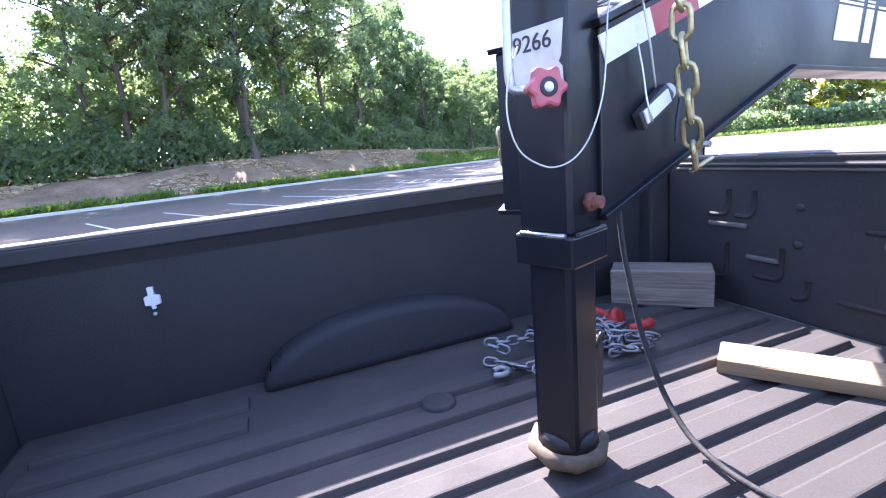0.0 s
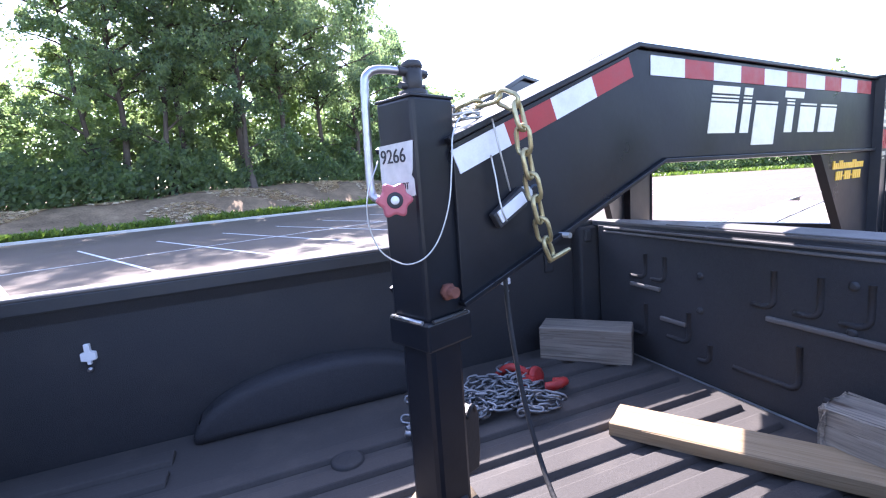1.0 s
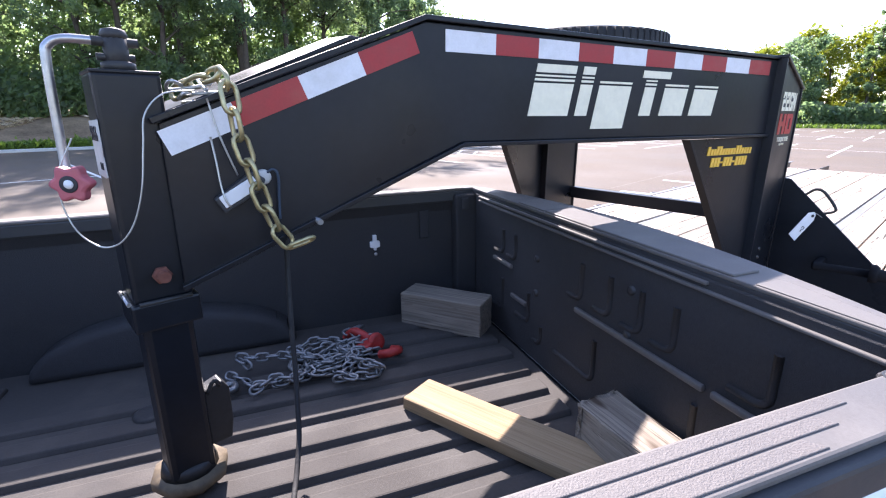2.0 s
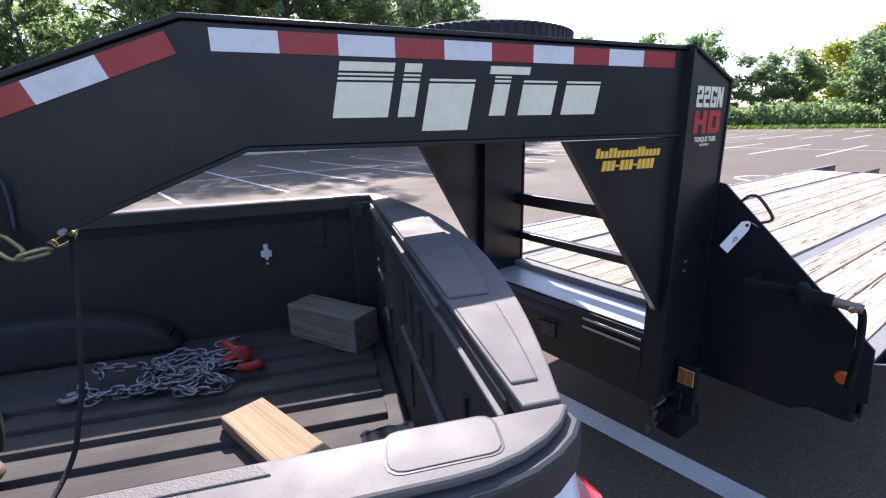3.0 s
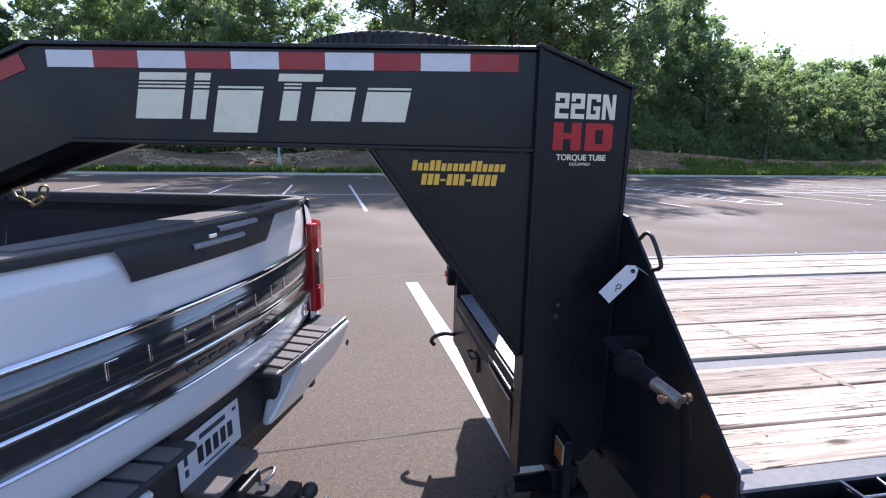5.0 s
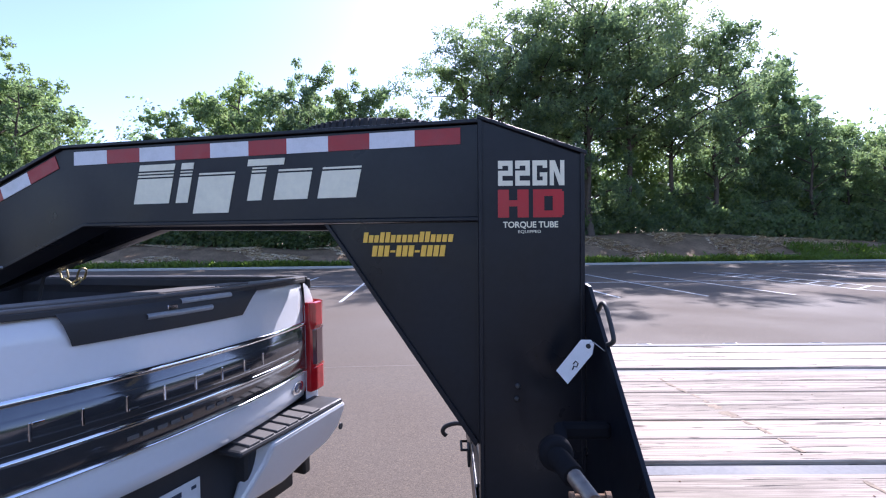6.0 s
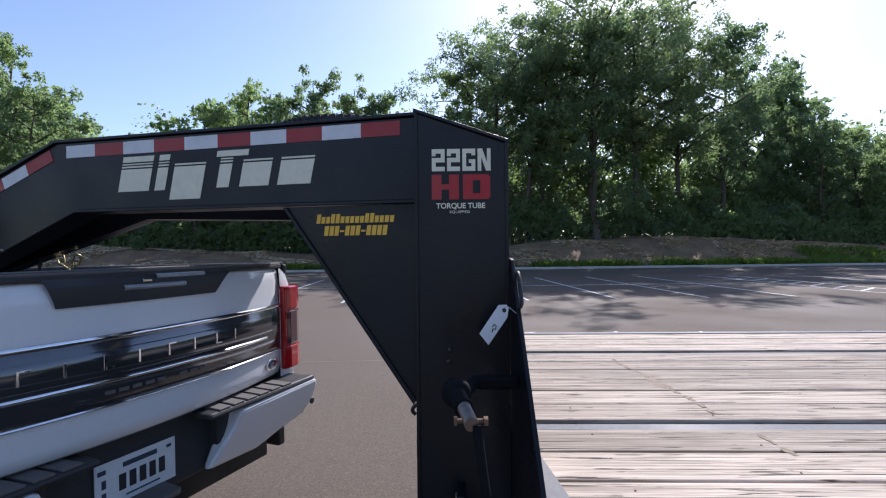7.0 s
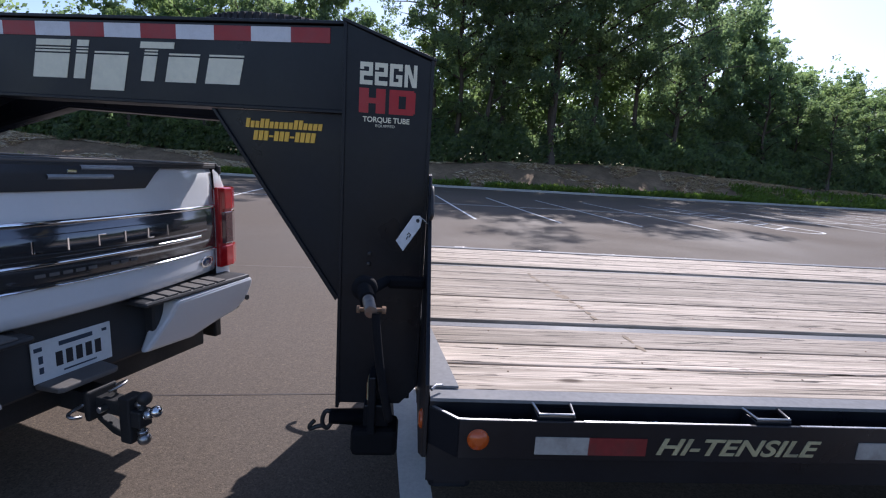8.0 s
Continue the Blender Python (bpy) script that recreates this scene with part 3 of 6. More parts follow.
def island(base, away, length):
    """A painted island with a round end and slanting bars."""
    r = 0.75
    for sgn in (-1, 1):
        strip("island_line", base + U * sgn * r + away * r, base + U * sgn * r + away * length)
    pts = [base + away * r + U * (r * math.cos(a)) - away * (r * math.sin(a)) for a in [math.pi * i / 14 for i in range(15)]]
    bm = bmesh.new()
    prev = None
    c = base + away * r
    for p in pts:
        q = (p - c).normalized()
        cur = (bm.verts.new((p + q * 0.05).to_tuple()[:2] + (0.0045,)), bm.verts.new((p - q * 0.05).to_tuple()[:2] + (0.0045,)))
        if prev:
            bm.faces.new((prev[0], prev[1], cur[1], cur[0]))
        prev = cur
    bmesh.ops.recalc_face_normals(bm, faces=bm.faces[:])
    tagged(new("island_line", mesh_of("island_line", bm, M_PAINT)), "round painted end of a marked island", "road marking", "parking lines", "structure")
    k = 0.9
    while k < length - 1.2:
        strip("island_line", base + away * k - U * (r - 0.05), base + away * (k + 0.95) + U * (r - 0.05), 0.1, 0.0055)
        k += 1.0


island(ROW_A + U * 11.87 + V * 0.39, V, 9.8)
island(ROW_B + U * 13.4, -V, 9.0)
# rows across the far half of the lot
for row in range(6):
    base = Vector((22.0 + row * 19.0, 13.4, 0))
    lo, hi = -14, 9 + row * 2
    for k in range(lo, hi):
        p = base + V * (2.6 * k)
        strip("parking_line", p, p + U * 10.6)
    strip("parking_line", base + V * (2.6 * lo) + U * 5.3, base + V * (2.6 * (hi - 1)) + U * 5.3)

# ---- the woods ----
def tree_meshes(kind, seed, height, spread, leaf, count, bare=0.25, limbs=15, puff=1.0):
    """Trunk and crown meshes of one tree: a tapered trunk with limbs, and many small leaves in uneven clumps."""
    r = random.Random(seed)
    bm = bmesh.new()
    lean = Vector((r.uniform(-0.06, 0.06), r.uniform(-0.06, 0.06), 1))
    top = height * 0.9
    axis = [lean * (top * i / 8) + Vector((0.12 * math.sin(i * 1.3 + seed), 0.12 * math.cos(i * 1.7 + seed), 0)) * (i > 0) for i in range(9)]
    base_r = 0.012 * height + 0.05
    tube(bm, axis, [base_r * (1 - 0.88 * (i / 8) ** 0.8) + (0.08 if i == 0 else 0) for i in range(9)], 8)
    clumps = []
    for i in range(limbs):
        h = height * (bare + (0.93 - bare) * (i + r.random()) / limbs)
        a = i * 2.4 + r.uniform(-0.5, 0.5)
        rel = (h / height - bare) / (1 - bare)
        reach = spread * (0.45 + 0.75 * math.sin(math.pi * min(1, rel * 0.9 + 0.12)) ** 0.8) * r.uniform(0.6, 1.1) * (1.0 if kind != "cone" else 1.15 * (1 - rel) + 0.12)
        start = lean * (h * 0.9)
        end = start + Vector((math.cos(a) * reach, math.sin(a) * reach, reach * r.uniform(0.15, 0.5) * (1 if kind != "cone" else -0.3)))
        mid = start.lerp(end, 0.5) + Vector((r.uniform(-0.2, 0.2), r.uniform(-0.2, 0.2), reach * 0.1))
        tube(bm, smooth_path([start, mid, end], 3), [base_r * 0.36 * (1 - 0.14 * q) for q in range(7)], 5, caps=False)
        for q in range(11):
            c = start.lerp(end, 0.3 + 0.085 * q) + Vector((r.gauss(0, 0.45), r.gauss(0, 0.45), r.gauss(0.1, 0.4))) * (spread * 0.3)
            clumps.append((c, puff * spread * r.uniform(0.05, 0.155)))
    for q in range(4):
        clumps.append((lean * (height * r.uniform(0.84, 0.99)) + Vector((r.gauss(0, 0.14), r.gauss(0, 0.14), 0)) * spread, spread * r.uniform(0.06, 0.14)))
    trunk = mesh_of("trunk", bm, M_BARK)
    verts, faces = [], []
    weights = [c[1] ** 2 for c in clumps]
    for c, rad in r.choices(clumps, weights=weights, k=count):
        d = Vector((r.gauss(0, 1), r.gauss(0, 1), r.gauss(0, 0.75)))
        d = d.normalized() * rad * (r.random() ** 0.45) * r.choice((1.0, 1.0, 1.25))
        p = c + d
        nrm = Vector((r.gauss(0, 1), r.gauss(0, 1), r.gauss(0.5, 0.8))).normalized()
        t = nrm.orthogonal().normalized()
        t.rotate(Matrix.Rotation(r.uniform(0, 6.283), 3, nrm))
        b = nrm.cross(t)
        s = leaf * r.uniform(0.55, 1.35)
        i = len(verts)
        verts += [(p - t * s).to_tuple(), (p + b * s * 0.55 + nrm * s * 0.2).to_tuple(), (p + t * s).to_tuple(), (p - b * s * 0.55 + nrm * s * 0.2).to_tuple()]
        faces.append((i, i + 1, i + 2, i + 3))
    crown = bpy.data.meshes.new("crown")
    crown.from_pydata(verts, [], faces)
    return trunk, crown


def tree_kind(kind, seed, height, spread, leaf, count, mat, label, bare=0.25, limbs=15, puff=1.0):
    trunk, crown = tree_meshes(kind, seed, height, spread, leaf, count, bare, limbs, puff)
    crown.materials.append(mat)
    ob = thing("tree", Matrix.Identity(4), label, "tree", "trees of the wood")
    for nm, me in (("trunk", trunk), ("crown", crown)):
        q = new(nm, me)
        q.parent = ob
    return ob


KINDS = [
    tree_kind("round", 1, 13.0, 3.4, 0.12, 11500, M_LEAF_A, "tall broadleaf tree in full green leaf", 0.12),
    tree_kind("round", 2, 12.0, 3.0, 0.115, 10500, M_LEAF_B, "broadleaf tree with light green leaves", 0.1),
    tree_kind("round", 3, 14.0, 3.5, 0.12, 11500, M_LEAF_C, "tall dark green broadleaf tree", 0.15),
    tree_kind("round", 4, 11.0, 3.2, 0.115, 10500, M_LEAF_A, "spreading green tree at the wood's edge", 0.08),
    tree_kind("round", 6, 12.5, 2.6, 0.11, 10000, M_LEAF_B, "slender tree with light green leaves", 0.1),
]
HEIGHTS = [13.0, 12.0, 14.0, 11.0, 12.5]
BACK = [
    tree_kind("round", 21, 13.0, 3.6, 0.26, 6300, M_LEAF_A, "green broadleaf tree deep in the wood", 0.12, 15, 1.9),
    tree_kind("round", 22, 12.0, 3.4, 0.26, 6000, M_LEAF_A, "green broadleaf tree far across the lot", 0.1, 15, 1.9),
    tree_kind("round", 23, 12.0, 3.8, 0.26, 5600, M_LEAF_Y, "yellow-green broadleaf tree far across the lot", 0.1, 15, 1.9),
    tree_kind("round", 24, 13.0, 3.7, 0.26, 6300, M_LEAF_C, "dark green broadleaf tree far across the lot", 0.1, 15, 1.9),
]
REAR = tree_kind("round", 31, 12.0, 3.6, 0.42, 1300, M_LEAF_C, "green broadleaf tree towards the street", 0.1)
BIG = tree_kind("round", 11, 19.5, 5.6, 0.125, 22000, M_LEAF_B, "very tall spreading tree towering over the wood", 0.37, 30)
CONE = tree_kind("cone", 12, 13.0, 2.6, 0.15, 9000, M_LEAF_C, "pointed dark green conifer tree", 0.06)
used = set()


def plant(ob, p, scale, turn, squash=1.0):
    """Sets the first of a kind in place, and copies of it after that."""
    m = Matrix.Translation(p) @ Matrix.Rotation(turn, 4, "Z") @ Matrix.Diagonal((scale, scale, scale * squash, 1))
    if ob.name not in used:
        used.add(ob.name)
        ob.matrix_basis = m
        return ob
    made = copy_thing(ob, Matrix.Identity(4))
    made.matrix_basis = m
    return made


SKYLINE = [(-60, 19), (-50, 18.9), (-45, 19), (-41, 17.3), (-37.3, 14.8), (-35, 8.5), (-27, 8.5), (-26, 13.4), (-23.5, 16), (-20, 15.3), (-18.5, 13.5), (-17.8, 16.5), (-15.7, 17), (-12.5, 15.7), (-9, 16.8), (-8.2, 14.8), (-5.5, 17.4), (-3.5, 17.5), (-1.5, 22), (3, 23.5), (7, 24.5), (11, 25.5), (15.5, 25.3), (19, 24), (22, 22.5), (26, 20), (27.5, 15.2), (35, 15), (38.5, 13.2), (44, 12.6), (50, 13.5), (56, 12), (90, 12)]


def crown_top(s):
    """How tall the wood stands along the kerb."""
    for (a, ha), (b, hb) in zip(SKYLINE, SKYLINE[1:]):
        if s <= b:
            return ha + (hb - ha) * max(0.0, s - a) / (b - a)
    return SKYLINE[-1][1]


rng = random.Random(77)
for row, (d0, step, lo, hi) in enumerate(((7.4, 5.4, -44, 70), (11.5, 5.6, -48, 76), (17, 7.5, -54, 84))):
    s = lo
    while s < hi:
        d = d0 + rng.uniform(-1.1, 1.6)
        i = rng.choice((0, 1, 1, 2, 3, 4, 4))
        if row == 1 and -8 < s < 21 or row == 0 and 9 < s < 26 and rng.random() < 0.75:
            s += step
            continue
        k, h = (KINDS[i], HEIGHTS[i]) if row < 2 else (BACK[i % 2], 12.5)
        depth = (32 + d) / 41
        want = (crown_top(-6.7 + (s + 6.7) / depth) * depth - 1.8) * rng.uniform(0.82, 1.0)
        if row == 2 and -8 < s < 27:
            want *= 0.5
        p = kerb_at(s, d)
        wide = (want / h) ** 0.75
        plant(k, (p.x, p.y, bank_height(s, d) - 0.1), wide, rng.uniform(0, 6.28), want / h / wide)
        s += step * rng.uniform(0.75, 1.3)
for s, d, sc in ((1.0, 9.0, 1.03), (5.0, 9.4, 1.13), (9.2, 8.4, 1.18), (13.4, 8.8, 1.16), (17.6, 9.2, 1.03)):
    p = kerb_at(s, d)
    plant(BIG, (p.x, p.y, bank_height(s, d) - 0.2), sc, s)
for s, d, i, want in ((-21.5, 9.5, 3, 15.5), (-15.0, 10.0, 1, 16.5), (-40.5, 9.0, 0, 17.5), (-12.0, 8.5, 4, 16.0)):
    p = kerb_at(s, d)
    plant(KINDS[i], (p.x, p.y, bank_height(s, d) - 0.1), 1.2, s, want / HEIGHTS[i] / 1.2)
# trees that close the far side of the lot
for i in range(46):
    a = radians(46 - i * 2.7) if i < 40 else radians(52 + (i - 40) * 3)
    rr = rng.uniform(88, 104) + (12 if i % 2 else 0)
    k = BACK[rng.choice((0, 1, 1, 2, 3, 3, 0))]
    plant(k, (rr * math.cos(a), rr * math.sin(a), 0), rng.uniform(0.8, 1.4) * (1.15 if i % 2 else 0.85), rng.uniform(0, 6.28), rng.uniform(0.85, 1.1))
for x, y, sc in ((86.0, 29.8, 1.2), (-31.4, 31.5, 0.98)):
    plant(CONE, (x, y, 0), sc, x)
# trees behind and beside the camera, towards the street
for i in range(26):
    a = radians(150 + i * 8.2)
    rr = rng.uniform(58, 72)
    plant(REAR, (rr * math.cos(a), rr * math.sin(a), 0), rng.uniform(0.75, 1.0), rng.uniform(0, 6.28))


def thicket(name, count, place, leaf, mat, seed, label):
    """Low undergrowth as one mesh of many leaves."""
    r = random.Random(seed)
    verts, faces = [], []
    for _ in range(count):
        p = Vector(place(r))
        nrm = Vector((r.gauss(0, 1), r.gauss(0, 1), r.gauss(0.5, 0.8))).normalized()
        t = nrm.orthogonal().normalized()
        b = nrm.cross(t)
        s = leaf * r.uniform(0.5, 1.4)
        i = len(verts)
        verts += [(p - t * s).to_tuple(), (p + b * s * 0.6).to_tuple(), (p + t * s).to_tuple(), (p - b * s * 0.6).to_tuple()]
        faces.append((i, i + 1, i + 2, i + 3))
    me = bpy.data.meshes.new(name)
    me.from_pydata(verts, [], faces)
    me.materials.append(mat)
    return tagged(new(name, me), label, "undergrowth", kind="stuff")


def brush_place(r):
    s = r.uniform(-52, 86)
    d = 6.4 + 15.0 * r.random() ** 1.5
    lump = noise.noise((s * 0.45, d * 0.35, 7))
    h = min(11.0, 1.5 + 0.95 * (d - 6.0)) * (0.85 + 0.75 * lump) * r.random() ** 0.7
    return kerb_at(s, d, bank_height(s, d) + h)


def far_brush(r):
    a = radians(r.uniform(-62, 50))
    rr = r.uniform(84, 92)
    lump = noise.noise((a * 9.0, 0.5, 2.0)) + 0.6 * noise.noise((a * 31.0, 1.5, 2.0))
    return (rr * math.cos(a), rr * math.sin(a), r.random() ** 1.1 * (2.6 + 2.2 * lump))


thicket("undergrowth", 120000, brush_place, 0.19, M_LEAF_A, 31, "dense green undergrowth beneath the trees")
thicket("undergrowth", 90000, brush_place, 0.2, M_LEAF_C, 35, "dense dark green undergrowth beneath the trees")
thicket("far_undergrowth", 50000, far_brush, 0.34, M_LEAF_C, 32, "hedge of green undergrowth far across the lot")


def far_verge(r):
    a = radians(r.uniform(-62, 48))
    rr = r.uniform(80, 85)
    return (rr * math.cos(a), rr * math.sin(a), 0.0)


scatter_blades("far_grass", 14000, far_verge, 0.55, M_GRASS, "strip of grass at the far edge of the lot", "grass", 23, 0.2)



def lamp_post(p, height):
    """A tall lamp on a thin tapered pole, with a flat head on a short arm."""
    post = thing("street_lamp", Matrix.Translation(p), "tall thin grey lamp post at the wood's edge", "street lamp")
    part("base", lathe(bmesh.new(), [(0.001, -0.3), (0.16, -0.3), (0.16, 0.25), (0.12, 0.3), (0.001, 0.3)], None, 16), M_KERB, post, "concrete footing")
    part("pole", tube(bmesh.new(), [(0, 0, 0.28), (0, 0, height * 0.5), (0, 0, height)], [0.085, 0.07, 0.05], 12), M_POLE, post)
    part("arm", tube(bmesh.new(), smooth_path([(0, 0, height - 0.1), (0.15, -0.1, height + 0.1), (0.45, -0.28, height + 0.18)], 4), 0.03, 8), M_POLE, post)
    part("lamp_head", prism(bmesh.new(), [(0.35, -0.09), (0.95, -0.16), (1.05, 0.0), (0.95, 0.16), (0.35, 0.09)], 0.0, 0.12, "xy", 0.02), M_POLE, post, "pale grey flat lamp head", Matrix.Translation((0, 0, height + 0.12)) @ Matrix.Rotation(radians(-32), 4, "Z"))


lamp_post((-11.4, 30.4, 0.8), 7.7)
# ---- the gooseneck trailer ----
TR = pose(0, 0, 0, 0, 0, 12) @ Matrix.Translation((0, 0.32, 0))
trailer = thing("gooseneck_trailer", TR, "black gooseneck flatbed trailer with a weathered pale plank deck", "trailer")
NEAR = TR.inverted()                      # the near neck beam lies along the world's x axis
MIRROR = Matrix.Diagonal((1, -1, 1, 1))
FAR = MIRROR @ NEAR
BEAM = [(-0.95, 1.728), (-0.355, 1.962), (1.30, 1.958), (1.30, 1.665), (-0.245, 1.672), (-0.57, 1.54), (-0.95, 1.38)]
for side, mm in (("near", NEAR), ("far", FAR)):
    bm = bmesh.new()
    prism(bm, BEAM, 0.0, 0.10, "xz", 0.003)
    part("neck_beam", bm, M_BLACK, trailer, "black painted steel neck beam", mm)
    bm = bmesh.new()
    prism(bm, [(-0.96, 1.726), (-0.356, 1.964), (1.302, 1.96), (1.302, 1.972), (-0.36, 1.976), (-0.966, 1.738)], -0.012, 0.112, "xz", 0.002)
    part("top_flange", bm, M_BLACK, trailer, "", mm)
    bm = bmesh.new()
    prism(bm, [(-0.95, 1.378), (-0.572, 1.528), (-0.247, 1.66), (1.30, 1.653), (1.30, 1.665), (-0.245, 1.672), (-0.576, 1.54), (-0.955, 1.39)], -0.014, 0.114, "xz", 0.002)
    part("bottom_flange", bm, M_BLACK, trailer, "", mm)
    bm = bmesh.new()
    prism(bm, [(0.755, 1.652), (1.29, 1.652), (1.29, 0.93), (1.262, 0.95)], 0.004, 0.016, "xz", 0.002)
    prism(bm, [(0.748, 1.652), (0.762, 1.652), (1.268, 0.955), (1.258, 0.94)], -0.006, 0.028, "xz", 0.001)
    part("gusset", bm, M_BLACK, trailer, "triangular black gusset plate", mm)
    # the upright, its side parallel to the deck
    sg = MIRROR if side == "far" else Matrix.Identity(4)
    bm = bmesh.new()
    prism(bm, [(1.25, 0.52), (1.25, 1.965), (1.568, 1.852), (1.568, 0.6), (1.5, 0.52)], -0.612, -0.535, "xz", 0.004)
    part("upright", bm, M_BLACK, trailer, "black steel neck upright", sg)
    bm = bmesh.new()
    for x0 in (1.243, 1.556):
        z1 = 1.967 if x0 < 1.4 else 1.858
        box(bm, x0, x0 + 0.013, -0.618, -0.528, 0.5 if x0 < 1.4 else 0.6, z1, 0.002)
    prism(bm, [(1.24, 1.966), (1.24, 1.978), (1.575, 1.864), (1.575, 1.852)], -0.622, -0.525, "xz", 0.002)
    part("upright_flange", bm, M_BLACK, trailer, "", sg)
    # wing plate from the upright out to the deck's corner
    bm = bmesh.new()
    outer = 1.212 if side == "near" else 1.1
    prism(bm, [(-0.60, 1.455), (-0.64, 1.45), (-outer, 0.905), (-outer - 0.015, 0.70), (-1.0, 0.56), (-0.60, 0.56)], 1.57, 1.582, "yz", 0.002)
    part("wing_plate", bm, M_BLACK, trailer, "slanting black wing plate", sg)
    # torque tube and outrigger under the deck's front corner
    bm = bmesh.new()
    box(bm, 1.59, 1.72, -1.2, -0.6, 0.58, 0.80, 0.02)
    part("outrigger", bm, M_BLACK, trailer, "", sg)

# tape along the near beam
def tape(a, b, mat, name):
    """One piece of reflective tape along the near beam's top edge, from a to b metres past the bend."""
    bm = bmesh.new()
    if a >= -0.33:
        outl = [(a, 1.897), (b, 1.897), (b, 1.949), (a, 1.949)]
    else:
        d = Vector((0.9286, 0.3711))
        o = Vector((-0.936, 1.664))
        q = Vector((-0.371, 0.9286)) * 0.052
        s0, s1 = (a + 1.0), (b + 1.0)
        outl = [tuple(o + d * s0), tuple(o + d * s1), tuple(o + d * s1 + q), tuple(o + d * s0 + q)]
    prism(bm, outl, -0.0025, 0.001, "xz")
    part(name, bm, mat, trailer, "white reflective tape" if mat is M_TAPE_W else "red reflective tape", NEAR)


x = -0.30
for i in range(9):
    w = 0.155 if i % 2 == 0 else 0.148
    tape(x, x + w, M_TAPE_W if i % 2 == 0 else M_TAPE_R, "reflective_tape")
    x += w
tape(x, x + 0.15, M_TAPE_R, "reflective_tape")
for i in range(4):
    tape(-1.0 + 0.1515 * i, -1.0 + 0.1515 * (i + 1), M_TAPE_W if i % 2 == 0 else M_TAPE_R, "reflective_tape")

# maker's mark on the beam as plain slanting blocks cut by thin stripes
def slant(bm, x0, x1, z0, z1, lean=0.21, y0=-0.002, y1=0.001):
    prism(bm, [(x0 + (z0 - 1.74) * lean, z0), (x1 + (z0 - 1.74) * lean, z0), (x1 + (z1 - 1.74) * lean, z1), (x0 + (z1 - 1.74) * lean, z1)], y0, y1, "xz")


for x0, x1, z0, z1 in ((-0.026, 0.128, 1.74, 1.884), (0.157, 0.208, 1.74, 1.884), (0.238, 0.385, 1.70, 1.848), (0.43, 0.572, 1.861, 1.884), (0.452, 0.508, 1.74, 1.858), (0.556, 0.684, 1.74, 1.848), (0.722, 0.862, 1.74, 1.85)):
    for a, b in ((1.70, 1.832), (1.838, 1.8445), (1.85, 1.855), (1.861, 1.884)):
        lo, hi = max(a, z0), min(b, z1)
        if hi - lo > 0.003:
            bm = bmesh.new()
            slant(bm, x0, x1, lo, hi)
            part("emblem_block", bm, M_DECAL, trailer, "plain cream slanting emblem block", NEAR)
# dealer's lettering as plain bars
for z0, z1, x0, x1, tall in ((1.588, 1.622, 0.905, 1.213, "1001100000110000"), (1.542, 1.578, 0.942, 1.193, "111211121111")):
    w = (x1 - x0) / len(tall)
    for i, kind in enumerate(tall):
        lo, hi = (z0 + 0.013, z0 + 0.02) if kind == "2" else (z0, z1 if kind == "1" else z0 + 0.72 * (z1 - z0))
        bm = bmesh.new()
        slant(bm, x0 + w * i + 0.0022, x0 + w * (i + 1) - 0.0022, lo, hi, 0.15, 0.0005, 0.005)
        part("dealer_bar", bm, M_DECAL_Y, trailer, "plain yellow bar", NEAR)
ON_SIDE = Matrix(((1, 0, 0, 0), (0, 0, -1, 0), (0, 1, 0, 0), (0, 0, 0, 1)))
block_letters("model_lettering", "22GN", M_DECAL, trailer, 1.304, 1.508, 1.759, 1.836, -0.612, 0.008, "cream model lettering")
block_letters("model_lettering", "HD", M_DECAL_R, trailer, 1.303, 1.506, 1.661, 1.747, -0.612, 0.014, "red model lettering")
lettering("model_lettering", "TORQUE TUBE", M_DECAL, trailer, Matrix.Translation((1.318, -0.6125, 1.630)) @ ON_SIDE, 0.018, 0.17, bold=0.03, label="small cream lettering")
lettering("model_lettering", "EQUIPPED", M_DECAL, trailer, Matrix.Translation((1.365, -0.6125, 1.613)) @ ON_SIDE, 0.009, 0.07)

# tool box and rails between the uprights
bm = bmesh.new()
prism(bm, [(1.245, 0.50), (1.236, 0.735), (1.246, 0.745), (1.246, 0.775), (1.236, 0.785), (1.25, 0.815), (1.54, 0.822), (1.54, 0.50)], -0.53, 0.53, "xz", 0.003)
part("tool_box", bm, M_BLACK, trailer, "black steel tool box between the uprights")
bm = bmesh.new()
prism(bm, [(1.262, 0.819), (1.262, 0.826), (1.535, 0.833), (1.535, 0.824)], -0.528, 0.528, "xz", 0.002)
part("tool_box_lid", bm, M_LID, trailer, "shiny bare metal lid of the tool box")
bm = bmesh.new()
for zz in (0.742, 0.784):
    box(bm, 1.2335, 1.2375, -0.525, -0.215, zz - 0.006, zz + 0.006, 0.001)
part("box_edge", bm, M_STEEL, trailer, "bright steel edge of the box")
latch = bmesh.new()
box(latch, 1.226, 1.238, -0.05, 0.04, 0.615, 0.69, 0.004)
part("latch", latch, M_BLACK_SOFT, trailer, "steel draw latch")
bm = bmesh.new()
tube(bm, [(1.228, -0.045, 0.69), (1.2, -0.045, 0.69), (1.2, 0.045, 0.69), (1.228, 0.045, 0.69)], 0.006, 8)
part("box_handle", bm, M_BLACK_SOFT, trailer)
for zz, hh, xx in ((1.255, 0.07, 1.52), (1.025, 0.045, 1.525)):
    bm = bmesh.new()
    box(bm, xx, xx + 0.05, -0.535, 0.535, zz - hh / 2, zz + hh / 2, 0.005)
    part("cross_rail", bm, M_BLACK, trailer, "black cross rail between the uprights")
bm = bmesh.new()
